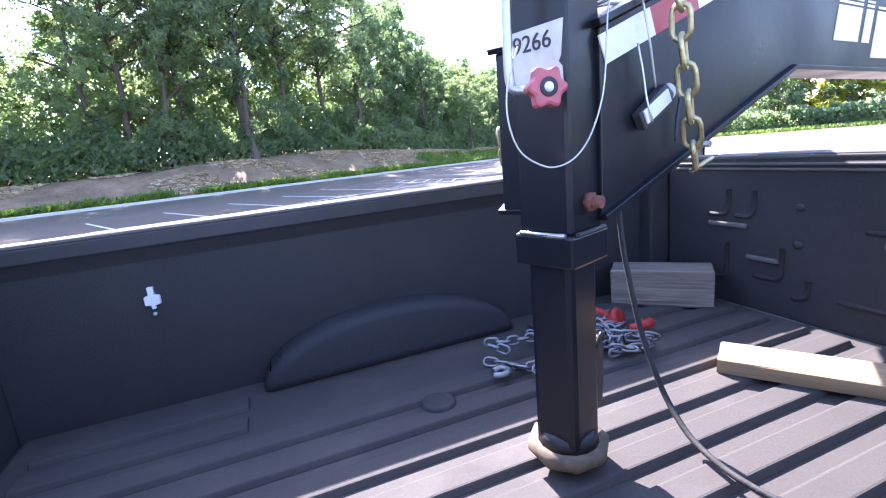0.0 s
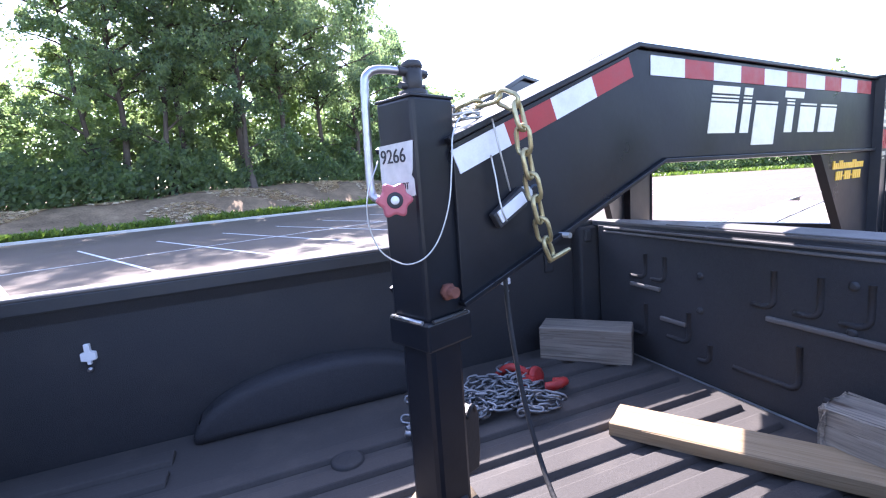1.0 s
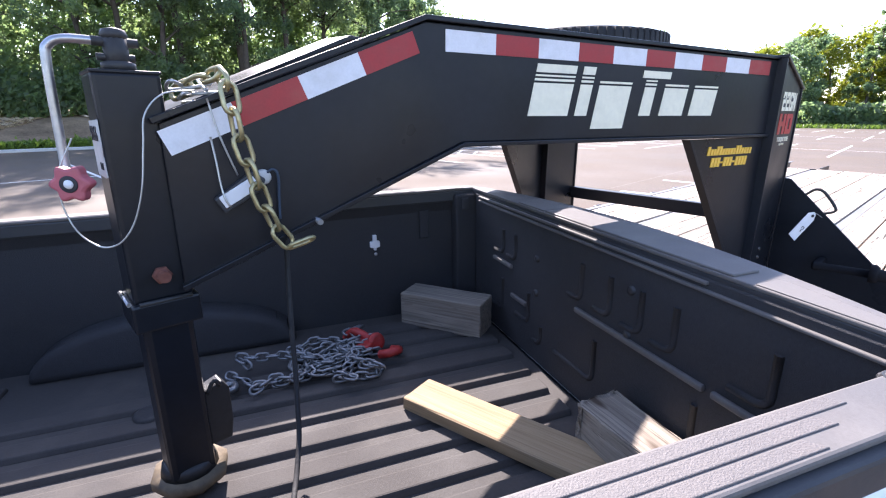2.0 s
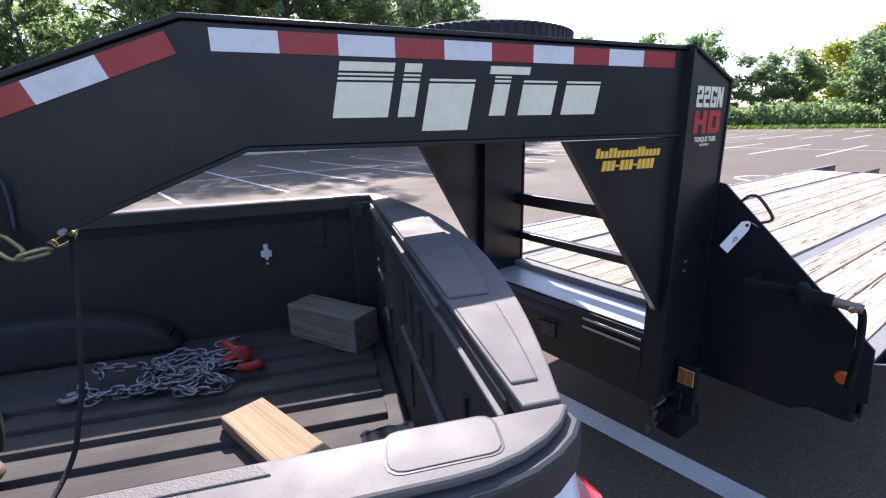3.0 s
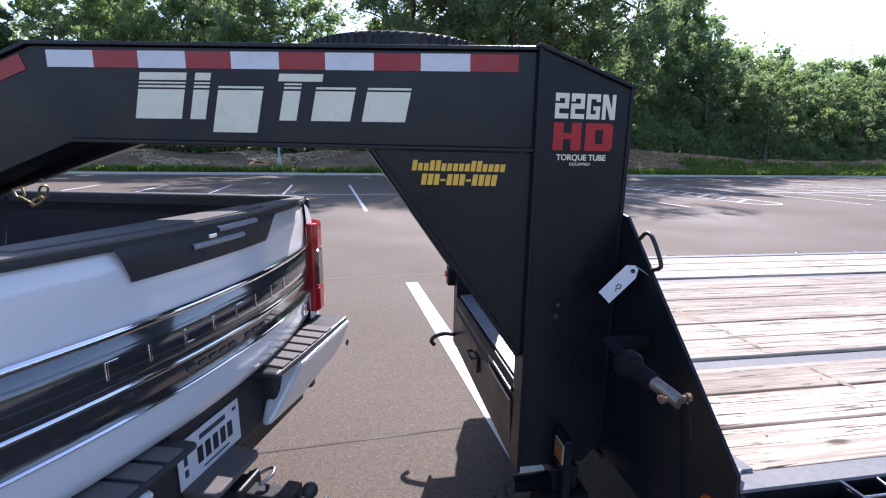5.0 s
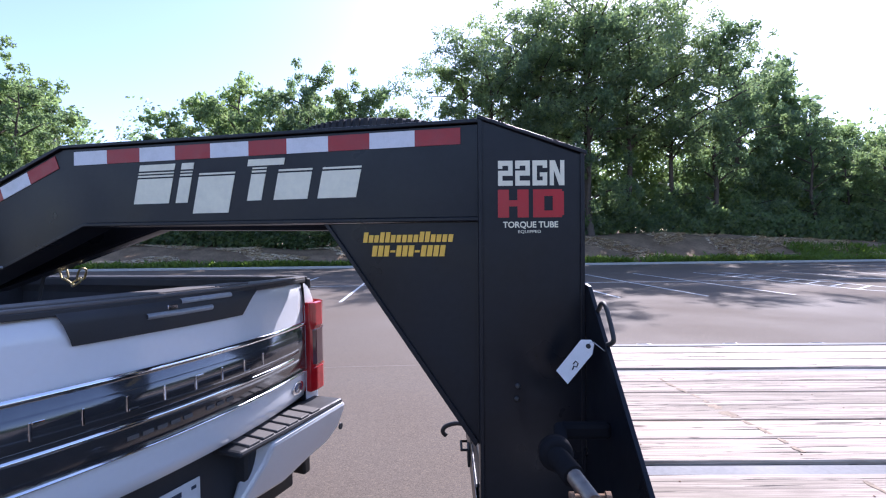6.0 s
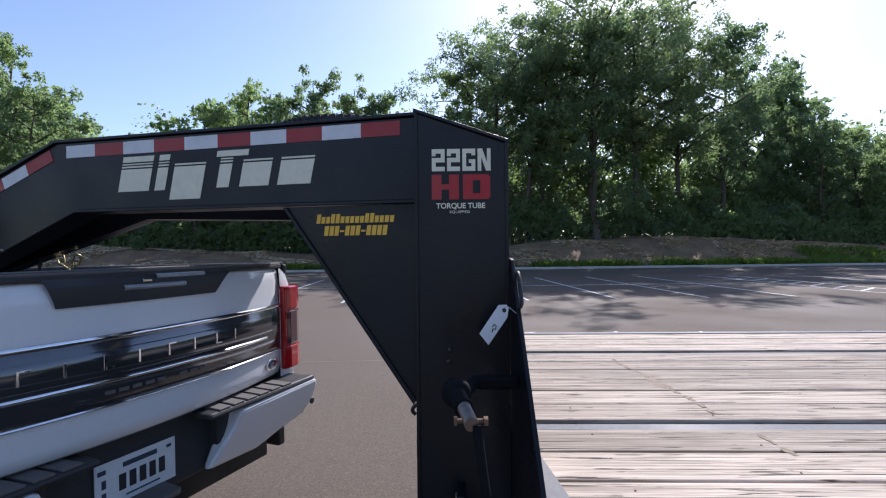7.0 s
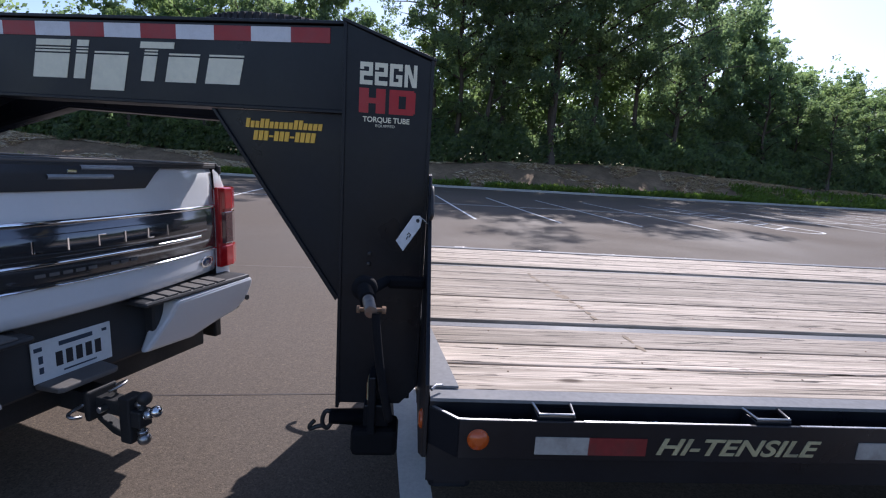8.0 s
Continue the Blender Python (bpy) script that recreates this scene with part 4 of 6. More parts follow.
box(bm, 1.5, 1.58, -0.535, 0.535, 0.822, 0.862, 0.006)
part("headboard", bm, M_GREY_STEEL, trailer, "grey steel lip at the deck's front edge")
# hook on the far upright
bm = bmesh.new()
tube(bm, smooth_path([(1.24, 0.60, 0.55), (1.19, 0.62, 0.55), (1.13, 0.63, 0.53), (1.11, 0.63, 0.50), (1.13, 0.63, 0.475)], 5), 0.013, 8)
part("tie_hook", bm, M_BLACK_SOFT, trailer, "bent black tie hook")
bm = bmesh.new()
box(bm, 1.2, 1.26, 0.60, 0.66, 0.86, 0.98, 0.008)
part("marker_bracket", bm, M_BLACK, trailer)
bm = bmesh.new()
lathe(bm, [(0.02, 0), (0.02, 0.008), (0.012, 0.014)], pose(1.2, 0.63, 0.93, 0, -90, 0), 16)
part("marker_lamp", bm, M_RED_LENS, trailer, "small red marker lamp")

# landing gear: housing, cross shaft and its end
bm = bmesh.new()
box(bm, 1.38, 1.41, -0.712, -0.615, 0.44, 0.68, 0.006)
part("jack_leg", bm, M_BLACK, trailer, "black landing gear leg")
bm = bmesh.new()
tube(bm, [(1.44, -0.82, 1.09), (1.39, -1.05, 1.111)], 0.017, 12)
box(bm, 1.44, 1.572, -0.84, -0.805, 1.065, 1.108, 0.012)
tube(bm, [(1.382, -1.03, 1.114), (1.40, -1.105, 1.104)], 0.024, 12)
part("crank_shaft", bm, M_BLACK_MATT, trailer, "black landing gear cross shaft")
part("shaft_bearing", lathe(bmesh.new(), [(0.02, 0), (0.038, 0), (0.038, 0.02), (0.03, 0.028), (0.02, 0.028)], pose(1.382, -1.01, 1.115, 90, 0, 0), 24), M_BLACK_MATT, trailer, "round black bearing of the shaft")
bm = bmesh.new()
tube(bm, [(1.398, -1.09, 1.106), (1.416, -1.185, 1.094)], 0.017, 12)
part("shaft_end", bm, M_SHAFT, trailer, "bare steel shaft end with rust")
bm = bmesh.new()
tube(bm, [(1.384, -1.165, 1.095), (1.444, -1.165, 1.095)], 0.006, 8)
lathe(bm, [(0.011, 0), (0.011, 0.01), (0.005, 0.01)], pose(1.444, -1.165, 1.095, 0, 90, 0), 6)
lathe(bm, [(0.011, 0), (0.011, 0.008), (0.005, 0.008)], pose(1.384, -1.165, 1.095, 0, -90, 0), 6)
part("shaft_bolt", bm, M_RUST, trailer, "steel bolt through the shaft end")
bm = bmesh.new()
tube(bm, smooth_path([(1.428, -1.178, 1.09), (1.432, -1.186, 1.05), (1.444, -1.19, 0.95), (1.46, -1.185, 0.86), (1.475, -1.18, 0.78)], 5), 0.012, 8)
part("crank_arm", bm, M_BLACK_MATT, trailer, "folded black crank arm")
# grab handle with the card tag
bm = bmesh.new()
tube(bm, smooth_path([(1.576, -0.69, 1.375), (1.578, -0.712, 1.388), (1.58, -0.738, 1.41), (1.58, -0.773, 1.402), (1.58, -0.822, 1.342), (1.58, -0.823, 1.318), (1.576, -0.775, 1.30)], 5), 0.0065, 8)
part("grab_handle", bm, M_BLACK_SOFT, trailer, "bent black grab handle")
TAG_TURN = Matrix.Translation((1.56, -0.775, 0)) @ Matrix.Rotation(radians(-38), 4, "Z") @ Matrix.Translation((-1.56, 0.775, 0))
tag = thing("card_tag", TR @ Matrix.Translation((0, 0, -0.018)) @ TAG_TURN, "white card tag with a pencilled mark hanging from the handle", "tag")
bm = bmesh.new()
prism(bm, [(1.433, 1.228), (1.468, 1.195), (1.54, 1.29), (1.545, 1.318), (1.536, 1.33), (1.508, 1.327)], -0.776, -0.773, "xz")
part("card", bm, M_TAG, tag)
bm = bmesh.new()
lathe(bm, [(0.007, 0), (0.007, 0.002)], pose(1.53, -0.7765, 1.312, 90, 0, 0), 12)
part("eyelet", bm, M_INK, tag)
bm = bmesh.new()
tube(bm, [(1.485, -0.7775, 1.255), (1.493, -0.7775, 1.265), (1.50, -0.7775, 1.259), (1.496, -0.7775, 1.249), (1.487, -0.7775, 1.25), (1.483, -0.7775, 1.239)], 0.0016, 5)
part("pencil_mark", bm, M_INK, tag)
bm = bmesh.new()
tube(bm, smooth_path([(1.53, -0.777, 1.312), (1.54, -0.775, 1.325), (1.577, -0.778, 1.304)], 4), 0.0014, 5)
part("string", bm, M_WIRE, tag)
# reflector decal low on the upright
decal = part("warning_decal", box(bmesh.new(), 1.3755, 1.3805, -0.702, -0.634, 0.582, 0.656, 0.001), M_DECAL_WORN, trailer, "small worn warning decal with two orange panes")
for y0 in (-0.699, -0.667):
    part("decal_pane", box(bmesh.new(), 1.3735, 1.376, y0, y0 + 0.029, 0.586, 0.652, 0.0005), M_DECAL_O, decal, "faded orange pane")
# foot of the landing gear under the upright, with its cross bar and hook
bm = bmesh.new()
box(bm, 1.315, 1.50, -0.70, -0.56, 0.335, 0.45, 0.022)
part("jack_foot", bm, M_BLACK_MATT, trailer, "black landing gear foot")
bm = bmesh.new()
box(bm, 1.36, 1.46, -0.665, -0.59, 0.44, 0.54, 0.006)
part("jack_column", bm, M_BLACK, trailer, "black landing gear column")
bm = bmesh.new()
tube(bm, [(1.225, -0.63, 0.47), (1.36, -0.63, 0.47)], [0.03, 0.034], 14)
part("foot_bar", bm, M_BLACK, trailer, "black round bar at the landing gear")
bm = bmesh.new()
tube(bm, smooth_path([(1.235, -0.632, 0.49), (1.212, -0.634, 0.494), (1.198, -0.634, 0.47), (1.198, -0.634, 0.435), (1.215, -0.633, 0.42), (1.23, -0.632, 0.44)], 5), 0.009, 8)
part("shackle", bm, M_BLACK_SOFT, trailer, "black bent shackle")
bm = bmesh.new()
tube(bm, smooth_path([(1.20, -0.634, 0.432), (1.17, -0.636, 0.425), (1.15, -0.637, 0.418), (1.148, -0.637, 0.432), (1.165, -0.636, 0.452)], 5), 0.009, 8)
part("tie_hook", bm, M_BLACK_SOFT, trailer, "bent black tie hook")
for zz, xx in ((1.14, 1.36), (1.10, 1.357)):
    bm = bmesh.new()
    lathe(bm, [(0.009, 0), (0.009, 0.006), (0.004, 0.008)], pose(xx, -0.613, zz, 90, 0, 0), 8)
    part("bolt_head", bm, M_BLACK_SOFT, trailer)

# deck frame
DECK_X0, DECK_X1, DECK_Z = 1.585, 8.75, 0.865
for sgn in (-1, 1):
    mm = MIRROR if sgn > 0 else None
    bm = bmesh.new()
    bw = box(bmesh.new(), DECK_X0, DECK_X1 + 1.4, -1.214, -1.205, 0.62, DECK_Z - 0.006, 0.001)
    part("channel_web", bw, M_BLACK, trailer, "", mm)
    box(bm, DECK_X0, DECK_X1 + 1.4, -1.215, -1.158, DECK_Z - 0.006, DECK_Z + 0.004, 0.001)
    part("side_channel", bm, M_GREY_STEEL, trailer, "grey worn steel edge channel of the deck", mm)
    bm = bmesh.new()
    box(bm, 1.66, DECK_X1 + 1.4, -1.282, -1.272, 0.735, 0.845, 0.002)
    prism(bm, [(1.66, -1.282), (1.66, -1.272), (1.592, -1.206), (1.582, -1.212)], 0.735, 0.845, "xy", 0.002)
    part("rub_rail", bm, M_BLACK, trailer, "black rub rail along the deck", mm)
    for i in range(12):
        xx = 1.868 + 0.61 * i
        bm = bmesh.new()
        box(bm, xx, xx + 0.106, -1.27, -1.216, 0.74, 0.853, 0.003)
        bmesh.ops.delete(bm, geom=[f for f in bm.faces if f.normal.z > 0.9 and f.calc_area() > 0.003], context="FACES")
        pocket = part("stake_pocket", bm, M_BLACK, trailer, "black stake pocket", mm)
        bm = bmesh.new()
        # bare steel colour stands in for light catching the pocket's rim
        tube(bm, [(xx, -1.212, 0.862), (xx + 0.006, -1.268, 0.858), (xx + 0.1, -1.268, 0.858), (xx + 0.106, -1.212, 0.862)], 0.0038, 6)
        part("pocket_rim", bm, M_STEEL, pocket, "bright rim with the light on it put into its colour", mm)
        if i % 2 == 0 and i < 8:
            bm = bmesh.new()
            tube(bm, [(xx + 0.36, -1.215, 0.80), (xx + 0.36, -1.275, 0.80)], 0.016, 10)
            part("pipe_spool", bm, M_STEEL, trailer, "steel pipe spool", mm)
# lit top edge of the near rub rail between the pockets, drawn as bright strips
bm = bmesh.new()
prism(bm, [(1.70, -1.2815), (1.70, -1.2755), (1.66, -1.2735), (1.594, -1.208), (1.588, -1.211), (1.655, -1.279)], 0.8445, 0.847, "xy")
part("lit_edge", bm, M_STEEL, trailer, "bright strip painted for the lit top edge of the rub rail")
edge_x = [1.70] + [1.868 + 0.61 * i for i in range(12)]
for i, x0 in enumerate(edge_x):
    x1 = 1.85 if i == 0 else x0 + 0.59
    bm = bmesh.new()
    box(bm, x0 + (0.0 if i == 0 else 0.125), x1, -1.2815, -1.2755, 0.8445, 0.847)
    part("lit_edge", bm, M_STEEL, trailer, "bright strip painted for the lit top edge of the rub rail")
# tape and writing on the near rub rail
xx = 1.865
for i in range(14):
    w = 0.145 if i % 2 == 0 else 0.16
    if not 2.165 < xx + w / 2 < 2.82:
        bm = bmesh.new()
        box(bm, xx, xx + w, -1.2845, -1.281, 0.752, 0.802)
        part("reflective_tape", bm, M_TAPE_W_OLD if i % 2 == 0 else M_TAPE_R_OLD, trailer, "dusty white reflective tape" if i % 2 == 0 else "dusty red reflective tape")
    xx += w
lettering("rail_lettering", "HI-TENSILE", M_DECAL_WORN, trailer, Matrix.Translation((2.20, -1.2825, 0.757)) @ ON_SIDE, 0.046, 0.47, shear=0.3, bold=0.03, label="worn cream lettering")
bm = bmesh.new()
lathe(bm, [(0.029, 0), (0.029, 0.006), (0.022, 0.014), (0.009, 0.018)], pose(1.712, -1.2825, 0.792, 90, 0, 0), 20)
part("side_marker", bm, M_AMBER, trailer, "round amber side marker lamp")
bm = bmesh.new()
lathe(bm, [(0.028, 0), (0.028, 0.006), (0.02, 0.012)], pose(1.571, -1.144, 0.767, 0, -90, 0), 16)
part("front_marker", bm, M_AMBER, trailer, "round amber front marker lamp")
# under-frame: main beams, cross members
for sgn in (-0.57, 0.57):
    bm = bmesh.new()
    box(bm, 1.57, DECK_X1 + 1.2, sgn - 0.006, sgn + 0.006, 0.54, 0.845, 0.002)
    box(bm, 1.57, DECK_X1 + 1.2, sgn - 0.05, sgn + 0.05, 0.53, 0.545, 0.002)
    part("main_beam", bm, M_BLACK, trailer)
    bm = bmesh.new()
    box(bm, DECK_X0, DECK_X1, sgn - 0.036, sgn + 0.036, 0.843, DECK_Z - 0.013, 0.002)
    part("deck_strip", bm, M_GREY_STEEL, trailer, "grey steel beam flange between the planks")
for i in range(15):
    bm = bmesh.new()
    box(bm, 1.8 + 0.5 * i, 1.86 + 0.5 * i, -1.2, 1.2, 0.74, 0.825, 0.004)
    part("cross_member", bm, M_BLACK, trailer)
bm = bmesh.new()
prism(bm, [(1.585, -1.158), (1.668, -1.158), (1.60, -0.62), (1.585, -0.62)], DECK_Z + 0.004, DECK_Z + 0.012, "xy", 0.001)
part("corner_plate", bm, M_GREY_STEEL, trailer, "grey steel corner plate on the deck")
bm = bmesh.new()
prism(bm, [(1.585, 1.158), (1.668, 1.158), (1.60, 0.62), (1.585, 0.62)], DECK_Z + 0.004, DECK_Z + 0.012, "xy", 0.001)
part("corner_plate", bm, M_GREY_STEEL, trailer, "grey steel corner plate on the deck")
bm = bmesh.new()
tube(bm, smooth_path([(1.62, -1.17, 0.885), (1.60, -1.185, 0.89), (1.588, -1.2, 0.885)], 4), 0.004, 6)
part("weld_bead", bm, M_STEEL, trailer)
# steel ramps at the tail
for y0, y1 in ((-1.15, -0.2), (0.2, 1.15)):
    bm = bmesh.new()
    prism(bm, [(DECK_X1, 0.868), (DECK_X1 + 1.4, 0.70), (DECK_X1 + 1.4, 0.64), (DECK_X1, 0.80)], y0, y1, "xz", 0.004)
    part("tail_ramp", bm, M_BLACK_SOFT, trailer, "dark steel tail ramp")
bm = bmesh.new()
prism(bm, [(DECK_X1, 0.864), (DECK_X1 + 1.4, 0.69), (DECK_X1 + 1.4, 0.65), (DECK_X1, 0.80)], -0.19, 0.19, "xz", 0.004)
part("tail_floor", bm, M_GREY_STEEL, trailer)
# axles under the deck
for xa in (6.0, 7.0):
    bm = bmesh.new()
    tube(bm, [(xa, -1.1, 0.39), (xa, 1.1, 0.39)], 0.06, 12)
    part("axle", bm, M_BLACK_SOFT, trailer)
    for sgn in (-1, 1):
        for off in (0.72, 0.98):
            wheel = part("wheel", lathe(bmesh.new(), [(0.1, -0.09), (0.2, -0.1), (0.22, -0.06), (0.22, 0.06), (0.2, 0.1), (0.1, 0.09)], pose(xa, sgn * off, 0.39, 90, 0, 0), 24), M_GREY_STEEL, trailer)
            part("tyre", lathe(bmesh.new(), [(0.215, -0.095), (0.3, -0.11), (0.375, -0.1), (0.39, -0.07), (0.39, 0.07), (0.375, 0.1), (0.3, 0.11), (0.215, 0.095)], pose(xa, sgn * off, 0.39, 90, 0, 0), 32), M_RUBBER, wheel)

# coupler: outer tube, inner tube, collar, base, crank
COUP = NEAR @ Matrix.Translation((-1.002, 0.058, 0)) @ pose(0, 0, 0, 0, 0, 13)
COUP_FRONT = COUP @ pose(0, 0, 0, 0, 0, -90)          # its face towards the cab
COUP_SIDE = NEAR @ Matrix.Translation((-1.002, 0.058, 0)) @ pose(0, 0, 0, 0, 0, -33)
bm = bmesh.new()
box(bm, -0.058, 0.058, -0.058, 0.058, 1.362, 1.822, 0.009)
part("coupler_tube", bm, M_BLACK, trailer, "square black coupler tube", COUP)
bm = bmesh.new()
box(bm, -0.0588, 0.0588, -0.0588, 0.0588, 1.818, 1.8245, 0.002)
part("tube_cap", bm, M_BLACK, trailer, "flat welded cap on the coupler tube", COUP)
bm = bmesh.new()
box(bm, -0.066, 0.066, -0.066, 0.066, 1.30, 1.364, 0.006)
part("collar", bm, M_BLACK, trailer, "", COUP)
for xx, yy in ((-0.066, 0.0), (0.0, -0.066)):
    part("collar_weld", tube(bmesh.new(), [(xx, -0.05, 1.365), (xx, 0.05, 1.365)] if xx else [(-0.05, yy, 1.365), (0.05, yy, 1.365)], 0.005, 6), M_STEEL if xx else M_BLACK_SOFT, trailer, "bright steel weld along one side of the collar" if xx else "", COUP)
bm = bmesh.new()
box(bm, -0.05, 0.05, -0.05, 0.05, 0.89, 1.31, 0.014)
part("inner_tube", bm, M_BLACK, trailer, "square black inner coupler tube", COUP)
bm = bmesh.new()
lathe(bm, [(0.045, 0.866), (0.078, 0.866), (0.088, 0.878), (0.088, 0.9), (0.045, 0.902)], None, 8)
part("coupler_base", bm, M_TAN, trailer, "worn tan ball socket base", COUP)
bm = bmesh.new()
lathe(bm, [(0.055, 0.9), (0.066, 0.9), (0.06, 0.925), (0.05, 0.93)], None, 16)
part("socket_neck", bm, M_BLACK_SOFT, trailer, "", COUP)
bm = bmesh.new()
prism(bm, [(0.048, 0.95), (0.10, 0.95), (0.108, 1.0), (0.108, 1.09), (0.092, 1.115), (0.048, 1.1)], -0.03, 0.014, "xz", 0.004)
tube(bm, smooth_path([(0.055, -0.04, 1.1), (0.07, -0.045, 1.13), (0.085, -0.04, 1.11)], 4), 0.005, 6)
part("latch_bracket", bm, M_BLACK_SOFT, trailer, "black latch bracket with a pin", COUP)
bm = bmesh.new()
tube(bm, [(0.0, -0.055, 1.42), (0.0, -0.088, 1.42)], 0.012, 12)
lathe(bm, [(0.019, 0), (0.019, 0.012), (0.009, 0.014)], pose(0.0, -0.058, 1.42, 90, 0, 0), 6)
part("set_bolt", bm, M_RUST_DARK, trailer, "rusty set bolt", COUP)
bm = bmesh.new()
tube(bm, [(0, 0, 1.82), (0, 0, 1.895)], 0.021, 14)
lathe(bm, [(0.03, 1.826), (0.03, 1.84), (0.02, 1.844)], None, 16)
lathe(bm, [(0.001, 1.905), (0.02, 1.9), (0.024, 1.89), (0.02, 1.882)], None, 14)
tube(bm, [(-0.038, 0, 1.878), (0.038, 0, 1.878)], 0.009, 10)
tube(bm, [(-0.034, 0, 1.85), (0.03, 0, 1.85)], 0.007, 8)
part("crank_head", bm, M_BLACK_SOFT, trailer, "black crank head with a bolt", COUP)
bm = bmesh.new()
tube(bm, smooth_path([(-0.02, 0.0, 1.878), (-0.075, 0.012, 1.879), (-0.10, 0.018, 1.868), (-0.108, 0.02, 1.84), (-0.112, 0.022, 1.72), (-0.114, 0.02, 1.645), (-0.113, 0.006, 1.626), (-0.11, -0.03, 1.622)], 6), 0.0085, 10)
part("crank_handle", bm, M_STEEL, trailer, "bright bent steel crank handle", COUP)
bm = bmesh.new()
pts = [(0.031 * (1 + 0.15 * math.cos(6 * a)) * math.cos(a), 0.031 * (1 + 0.15 * math.cos(6 * a)) * math.sin(a)) for a in [2 * math.pi * i / 48 for i in range(48)]]
prism(bm, pts, -0.013, 0.013, "xy", 0.005)
KNOB = COUP @ Matrix.Translation((-0.1136, -0.0518, 1.622)) @ pose(0, 0, 0, 90, 0, -33)
knob = part("knob", bm, M_PINK, trailer, "faded red star knob", KNOB)
part("knob_dish", lathe(bmesh.new(), [(0.001, 0.0135), (0.014, 0.0135), (0.0155, 0.0142), (0.014, 0.0148), (0.001, 0.014)], None, 20), M_INK, knob, "dark recess round the screw", KNOB)
part("knob_screw", lathe(bmesh.new(), [(0.001, 0.019), (0.006, 0.018), (0.0085, 0.014), (0.0085, 0.012)], None, 16), M_TAG, knob, "bright screw head", KNOB)
bm = bmesh.new()
prism(bm, [(-0.056, 1.626), (0.03, 1.624), (0.052, 1.628), (0.05, 1.66), (0.043, 1.668), (0.048, 1.678), (0.054, 1.735), (-0.056, 1.732)], -0.0595, -0.058, "xz")
label = part("number_label", bm, M_LABEL, trailer, "torn grey paper label with printed numbers", COUP_FRONT)
lettering("label_print", "9266", M_INK, label, COUP_FRONT @ Matrix.Translation((-0.05, -0.0598, 1.695)) @ ON_SIDE, 0.028, 0.08)
lettering("label_print", "HOT", M_INK, label, COUP_FRONT @ Matrix.Translation((0.004, -0.0598, 1.64)) @ ON_SIDE, 0.014, 0.03)
# thin looped wire on the coupler
bm = bmesh.new()
tube(bm, smooth_path([(-0.076, -0.06, 1.70), (-0.098, -0.08, 1.64), (-0.102, -0.085, 1.58), (-0.085, -0.085, 1.525), (-0.05, -0.088, 1.497), (-0.02, -0.09, 1.492), (0.012, -0.09, 1.507), (0.04, -0.086, 1.545), (0.062, -0.08, 1.61), (0.072, -0.07, 1.69), (0.078, -0.06, 1.745), (0.1, -0.03, 1.782), (0.14, 0.01, 1.79)], 6), 0.0017, 5)
part("breakaway_wire", bm, M_WIRE, trailer, "thin looped steel wire", COUP_SIDE)
# black deck plate over the front of the neck
bm = bmesh.new()
prism(bm, [(-0.95, 1.742), (-0.36, 1.977), (-0.36, 1.969), (-0.95, 1.734)], 0.10, 0.20, "xz", 0.001)
part("neck_plate", bm, M_BLACK, trailer, "", NEAR)
bm = bmesh.new()
box(bm, 0.56, 1.25, -0.2, 0.2, 1.872, 1.886, 0.003)
for xx in (0.6, 1.15):
    hw = 0.122 + (xx + 0.929) * 0.2127 - 0.03
    box(bm, xx, xx + 0.06, -hw, hw, 1.82, 1.872, 0.004)
part("neck_shelf", bm, M_BLACK, trailer, "black steel shelf between the neck beams")

# chain lying over the neck and hanging down its side
LINK = bmesh.new()
tube(LINK, link_points(0.062, 0.031), 0.0052, 6, closed=True)
LINK_GOLD = mesh_of("chain_link", LINK, M_GOLD)
LINK = bmesh.new()
tube(LINK, link_points(0.048, 0.026), 0.0048, 6, closed=True)
LINK_GREY = mesh_of("chain_link", LINK, M_CHAIN)


def chain_along(points, me, pitch, parent, twist=0.0, m=None):
    """Links laid one into the next along a line."""
    path = smooth_path(points, 14)
    dist, k, flip = 0.0, 0, twist
    pos = path[0]
    for a, b in zip(path, path[1:]):
        seg = (b - a).length
        while dist <= seg and seg > 0:
            p = a.lerp(b, dist / seg)
            d = (b - a).normalized()
            up = Vector((0, -1, 0.2)) if abs(d.y) < 0.9 else Vector((0, 0, 1))
            side = d.cross(up).normalized()
            up = side.cross(d)
            mat4 = Matrix((d, side, up)).transposed().to_4x4()
            mat4 = Matrix.Translation(p) @ mat4 @ Matrix.Rotation(radians(90 * (k % 2) + flip), 4, "X")
            ob = new("chain_link", me)
            ob.parent = parent
            ob.matrix_basis = (m @ mat4) if m is not None else mat4
            k += 1
            dist += pitch
        dist -= seg


hung = thing("safety_chain", Matrix.Identity(4), "yellow zinc safety chain draped over the black neck", "chain")
chain_along([(-0.90, 0.09, 1.795), (-0.865, 0.05, 1.812), (-0.838, 0.0, 1.822), (-0.825, -0.05, 1.803), (-0.82, -0.066, 1.76), (-0.815, -0.068, 1.707), (-0.80, -0.068, 1.64), (-0.787, -0.068, 1.585), (-0.772, -0.064, 1.54), (-0.752, -0.058, 1.492), (-0.727, -0.05, 1.465), (-0.697, -0.045, 1.466), (-0.668, -0.035, 1.492)], LINK_GOLD, 0.0505, hung, 20)
bm = bmesh.new()
tube(bm, [(-0.655, 0.0, 1.502), (-0.655, -0.034, 1.502)], 0.007, 10)
part("chain_pin", bm, M_CHAIN, hung, "bright steel pin")
far_chain = thing("safety_chain", Matrix.Identity(4), "yellow zinc safety chain hanging from the far neck beam", "chain")
